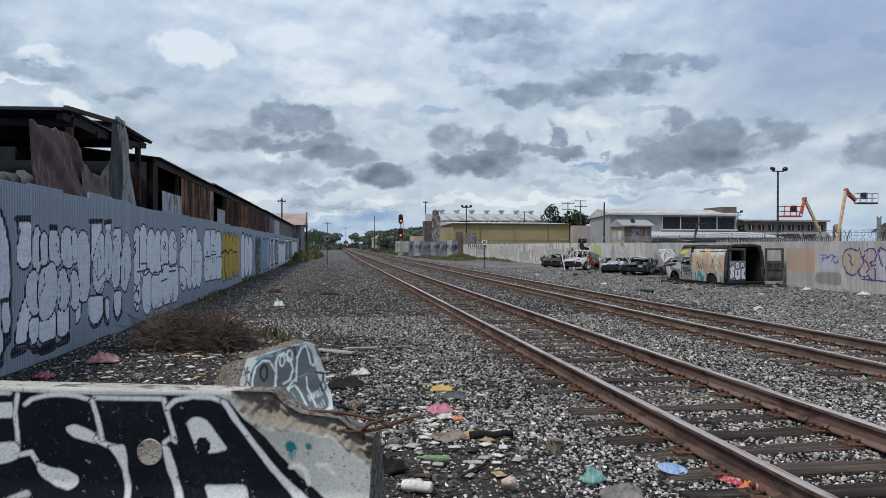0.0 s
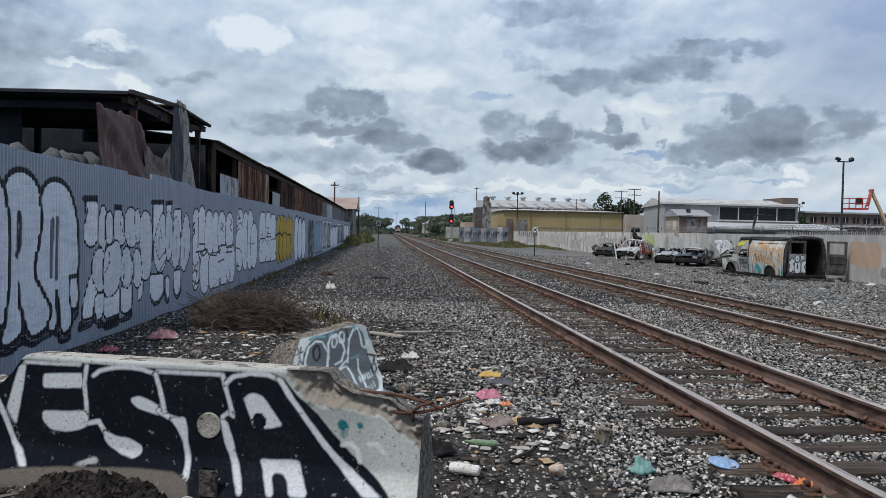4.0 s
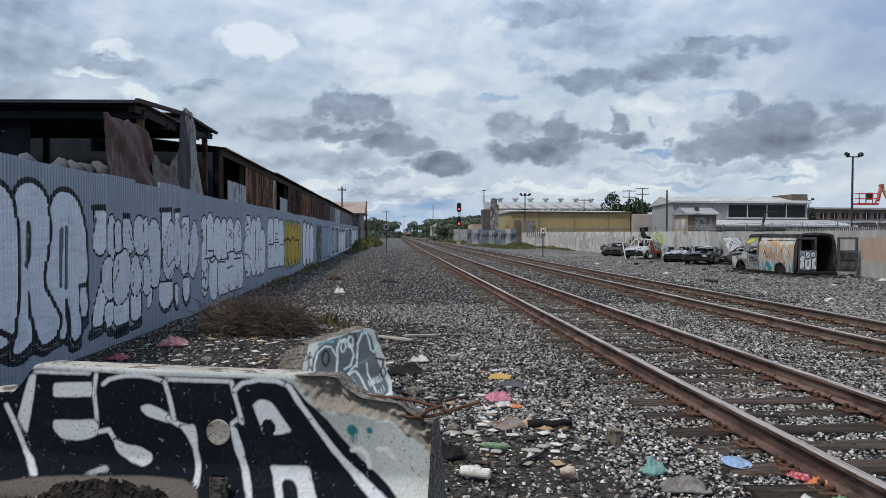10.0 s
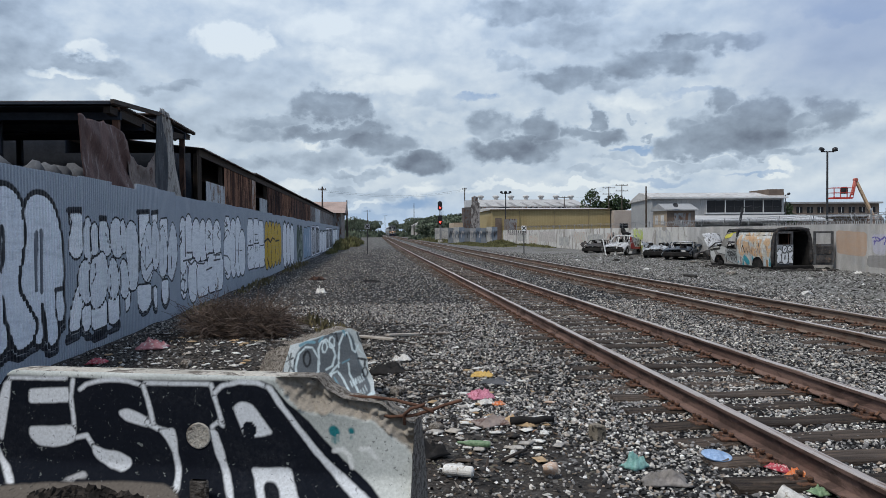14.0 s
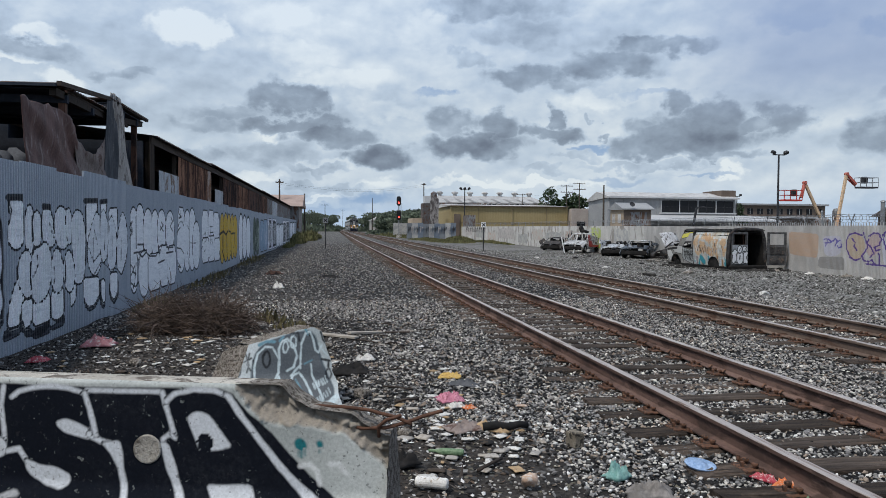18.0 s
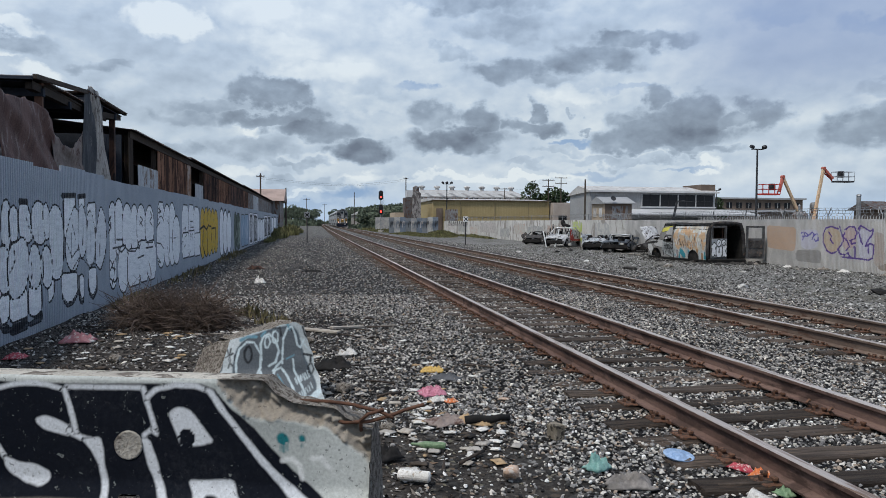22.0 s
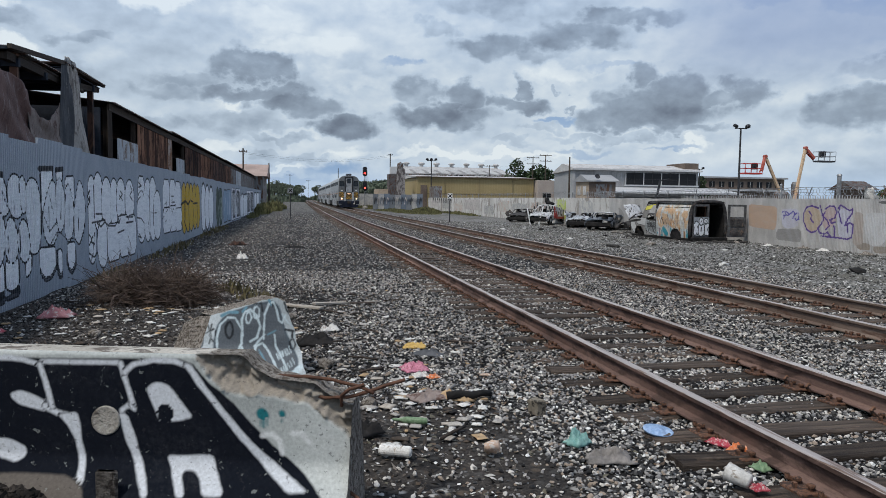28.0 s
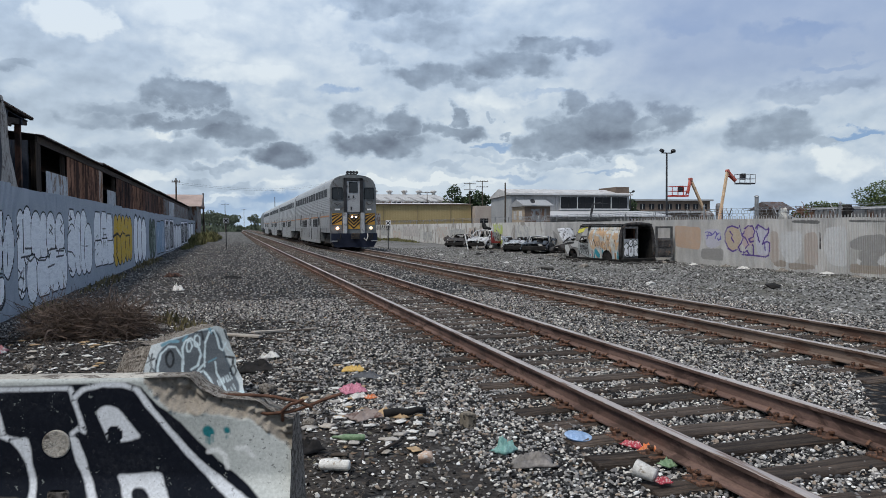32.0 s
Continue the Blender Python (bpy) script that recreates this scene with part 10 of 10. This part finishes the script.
litter("drink_cup", "crushed white cup with a red smear", "cup", Mesh().lathe([(0.038, 0), (0.042, 0.008), (0.056, 0.13), (0.059, 0.134), (0.053, 0.13), (0.038, 0.016), (0.008, 0.012)], 18, pose(0.02, -0.06, 0.07, -78, 0, 25)), "dull_white", 2.8, 4.27, 10)
cup = part("paper_cup", Mesh().lathe([(0.034, 0), (0.037, 0.006), (0.048, 0.10), (0.051, 0.104), (0.046, 0.10), (0.034, 0.014), (0.008, 0.010)], 18), "dull_white", smooth=True)
cup.matrix_basis = Matrix.Translation(bar_place(-0.80, 0.09, 0.10)) @ pose(0, 0, 0, 25, 30, 0)
tagged(cup, "white paper cup tipped against the barrier foot", "cup")
litter("cup_lid", "red scrap stuck beside the white cup", "scrap", crumpled(0.10, 0.08, 0.04, 12), "red_can", 2.87, 4.19, 0, dz=0.04)
litter("red_rag", "crumpled red plastic wrapper beside the rail", "wrapper", crumpled(0.07, 0.20, 0.06, 91, 16), "red_can", 3.15, 4.99, 25)
litter("orange_rag", "bright orange net rag beside the rail", "rag", crumpled(0.10, 0.16, 0.09, 8), "orange_rag", 3.17, 4.82, 10)
litter("green_rag", "green twist of cord and leaves beside the rail", "rag", crumpled(0.10, 0.12, 0.05, 9), "green_plastic", 3.15, 4.56, 10)
litter("white_bag", "white plastic bag half buried in gravel", "bag", crumpled(0.24, 0.20, 0.09, 10), "dull_white", 0.75, 9.62)
litter("black_bag", "crumpled black plastic bag behind the barrier piece", "bag", crumpled(0.42, 0.3, 0.14, 11), "burnt_black", 0.55, 8.85)
litter("plank", "split pale board lying on gravel", "plank", Mesh().chamfer_box(-0.34, 0.34, -0.06, 0.06, 0, 0.03, 0.006), "driftwood", 0.45, 11.5, -38, smooth=False)
litter("plank", "short grey board lying across another", "plank", Mesh().chamfer_box(-0.30, 0.30, -0.05, 0.05, 0, 0.03, 0.006), "driftwood", 0.86, 11.75, 32, 0, 4, smooth=False)
litter("plank", "thin grey lath on the gravel", "plank", Mesh().chamfer_box(-0.2, 0.2, -0.03, 0.03, 0, 0.02, 0.005), "dark_timber", 1.36, 11.8, -2, smooth=False)
litter("dark_shoe", "old black shoe beside the barrier end", "shoe", crumpled(0.34, 0.18, 0.12, 13), "burnt_black", 0.76, 5.62, 25)
litter("pink_bag", "dusty pink bag on the soil near the fence", "bag", crumpled(0.40, 0.32, 0.16, 14), "pink_dull", -2.68, 10.7)
litter("red_box", "crushed red and white carton", "carton", crumpled(0.34, 0.22, 0.12, 15), "red_can", -1.05, 7.7)
litter("white_carton", "crushed white carton beside the barrier piece", "carton", crumpled(0.32, 0.2, 0.14, 16), "dull_white", -0.72, 7.95)
litter("red_rag", "faded red rag near the fence foot", "rag", crumpled(0.24, 0.2, 0.08, 17), "red_can", -3.1, 9.8)
litter("white_bag", "white plastic bag standing in the gravel", "bag", crumpled(0.30, 0.26, 0.2, 18), "dull_white", -1.03, 20.4)
litter("dark_rag", "flat black rag on the gravel", "rag", crumpled(0.7, 0.4, 0.10, 19), "burnt_black", 0.35, 24.6)
litter("red_rag", "dull red rag in the gravel", "rag", crumpled(0.6, 0.4, 0.16, 20), "rust_dark", -1.55, 26.0)
litter("black_stick", "thin dark stick beside the rail", "stick", Mesh().tube([(-0.2, 0, 0.02), (0.2, 0.02, 0.03)], 0.012, 6), "dark_timber", 3.0, 4.68, -10)
for i, (x, y, s) in enumerate(((-1.04, 13.0, 0.30), (-0.78, 12.6, 0.22), (-1.3, 13.3, 0.24), (0.62, 7.7, 0.16), (0.9, 6.3, 0.12), (2.0, 4.1, 0.14), (-0.3, 9.4, 0.2), (-2.6, 8.6, 0.22), (-1.9, 9.4, 0.16), (0.3, 10.5, 0.14))):
    litter("rock", "pale broken lump of concrete on the ground", "rock", Mesh().lump((0, 0, s * 0.2), (s, s * 0.8, s * 0.6), i, 0.25, 2), "concrete_broken", x, y, i * 40, smooth=False, group="loose rocks")
rnd = random.Random(31)
SCRAPS = ["dull_white", "dull_white", "cardboard", "driftwood", "tarp_grey", "cardboard", "peach", "burnt_black", "burnt_black", "dull_white", "bark", "concrete_broken"]
for i in range(420):
    k = i % 3
    x, y = (rnd.gauss(1.2, 0.6), rnd.gauss(6.0, 1.3)) if k == 0 else (rnd.uniform(-3.2, 2.0), rnd.uniform(5.5, 14)) if k == 1 else (rnd.uniform(-2.8, 0.5), rnd.uniform(7.5, 12))
    if not (y > 4.9 + 0.25 * abs(x) and x < 2.6):
        continue
    w = rnd.uniform(0.04, 0.14)
    mt = rnd.choice(SCRAPS[:5] if i % 4 else SCRAPS)
    litter("litter_scrap", "small torn scrap of " + {"dull_white": "white paper or plastic", "cardboard": "brown cardboard", "driftwood": "weathered wood", "tarp_grey": "grey cloth", "peach": "peach foam", "burnt_black": "black plastic", "bark": "dark bark", "concrete_broken": "broken concrete"}[mt] + " on the ground", "litter", crumpled(w, w * rnd.uniform(0.4, 0.9), w * rnd.uniform(0.12, 0.3), 60 + i, 7), mt, x, y, rnd.uniform(0, 360), group="scattered litter")
for i in range(60):
    x, y = rnd.uniform(-3.0, 2.2), rnd.uniform(5.2, 13)
    l = rnd.uniform(0.12, 0.4)
    litter("stick", "short dry stick on the soil", "stick", Mesh().tube([(-l / 2, 0, 0.01), (0, 0.02 * rnd.uniform(-1, 1), 0.02), (l / 2, 0, 0.012)], rnd.uniform(0.006, 0.014), 5), "dark_timber" if i % 3 else "driftwood", x, y, rnd.uniform(0, 180), group="scattered sticks")
for i in range(16):
    x, y = rnd.uniform(12, 21.5), rnd.uniform(16, 50)
    s = rnd.uniform(0.2, 0.6)
    litter("yard_scrap", "lump of rubble or rubbish in the wreck yard", "rubble", Mesh().lump((0, 0, s * 0.1), (s, s * 0.7, s * 0.35), i + 50, 0.3, 1), rnd.choice(["burnt_black", "concrete_broken", "dull_white", "ash"]), x, y, i * 33, smooth=False, group="yard rubble")
for i in range(9):
    litter("yard_scrap", "pale plastic or concrete scrap at the fence foot", "rubble", crumpled(0.5, 0.3, 0.14, 200 + i, 8), "dull_white" if i % 2 else "concrete_broken", 21.6 - 0.3 * (i % 3), 16 + i * 1.9, i * 30, group="yard rubble")


# ---- stored goods behind the yard fence ----
def container(y0, y1, top):
    c = thing("storage_container", "grey ribbed steel storage container behind the yard fence", "container", "containers behind the fence")
    m = Mesh()
    n = int((y1 - y0) / 0.14)
    for k in range(n):
        a = y0 + (y1 - y0) * k / n
        m.box(27.0 + (0.0 if k % 2 else 0.04), 27.1, a, a + (y1 - y0) / n, -0.3, top - 0.1)
    part("ribbed_side", m, "tin_grey", c)
    part("body", Mesh().box(27.1, 29.4, y0, y1, -0.3, top - 0.06), "tin_grey", c)
    part("top_rail", Mesh().box(26.97, 29.42, y0 - 0.02, y1 + 0.02, top - 0.1, top), "light_siding", c)


container(25.85, 28.30, 2.39)
container(20.75, 25.25, 2.36)
bag = part("white_bag", crumpled(0.55, 0.45, 0.5, 301, 16), "dull_white", smooth=True)
bag.matrix_basis = pose(22.2, 24.64, 1.99, 0, 90, 0)
tagged(bag, "white plastic bag caught on the fence spikes", "bag")
bag = part("black_bag", crumpled(0.6, 0.4, 0.3, 302, 16), "burnt_black", smooth=True)
bag.matrix_basis = pose(22.2, 21.41, 2.04, 0, 90, 0)
tagged(bag, "torn black plastic caught on the fence wire", "bag")
m, rnd = Mesh(), random.Random(61)
for i in range(60):
    p = Vector((22.35 + rnd.uniform(-0.2, 0.25), 23.76 + rnd.gauss(0, 0.25), 2.04 + rnd.uniform(-0.15, 0.25)))
    d = Vector((rnd.uniform(-1, 1), rnd.uniform(-1, 1), rnd.uniform(-1, 1))).normalized() * rnd.uniform(0.1, 0.35)
    m.tube([p, p + d * 0.5 + Vector((0, 0, 0.05)), p + d], 0.012, 4)
tagged(part("scrap_tangle", m, "rust_dark"), "rusty tangle of wire and rag on the fence top", "scrap", kind="stuff")
for y, h in ((30.63, 3.0), (34.83, 2.6), (25.43, 2.5)):
    post = part("yard_post", Mesh().tube([(26, y, -0.3), (26, y, h)], 0.10 if h > 2.9 else 0.05, 10).lathe([(0.13 if h > 2.9 else 0.07, 0.0), (0.10 if h > 2.9 else 0.05, 0.06), (0.02, 0.09)], 10, pose(26, y, h)), "galv")
    tagged(post, "grey steel post standing behind the yard fence", "post", "posts behind the fence")


# ---- what moves ----
def motions():
    for ob, back in cars:
        rows = []
        for t in (0.0, 8.0, 16.0, 20.0, 24.0, 26.0, 28.0, 29.0, 30.0, 31.0, 32.0):
            y = ARRIVE + SPEED * (32.0 - t) + back
            slope = (curve_x(y + 20) - curve_x(y)) / 20
            rows.append((t, pose(FAR_X + curve_x(y), y, 0.183, 0, 0, -math.degrees(math.atan(slope)))))
        walk(ob, rows)


motions()
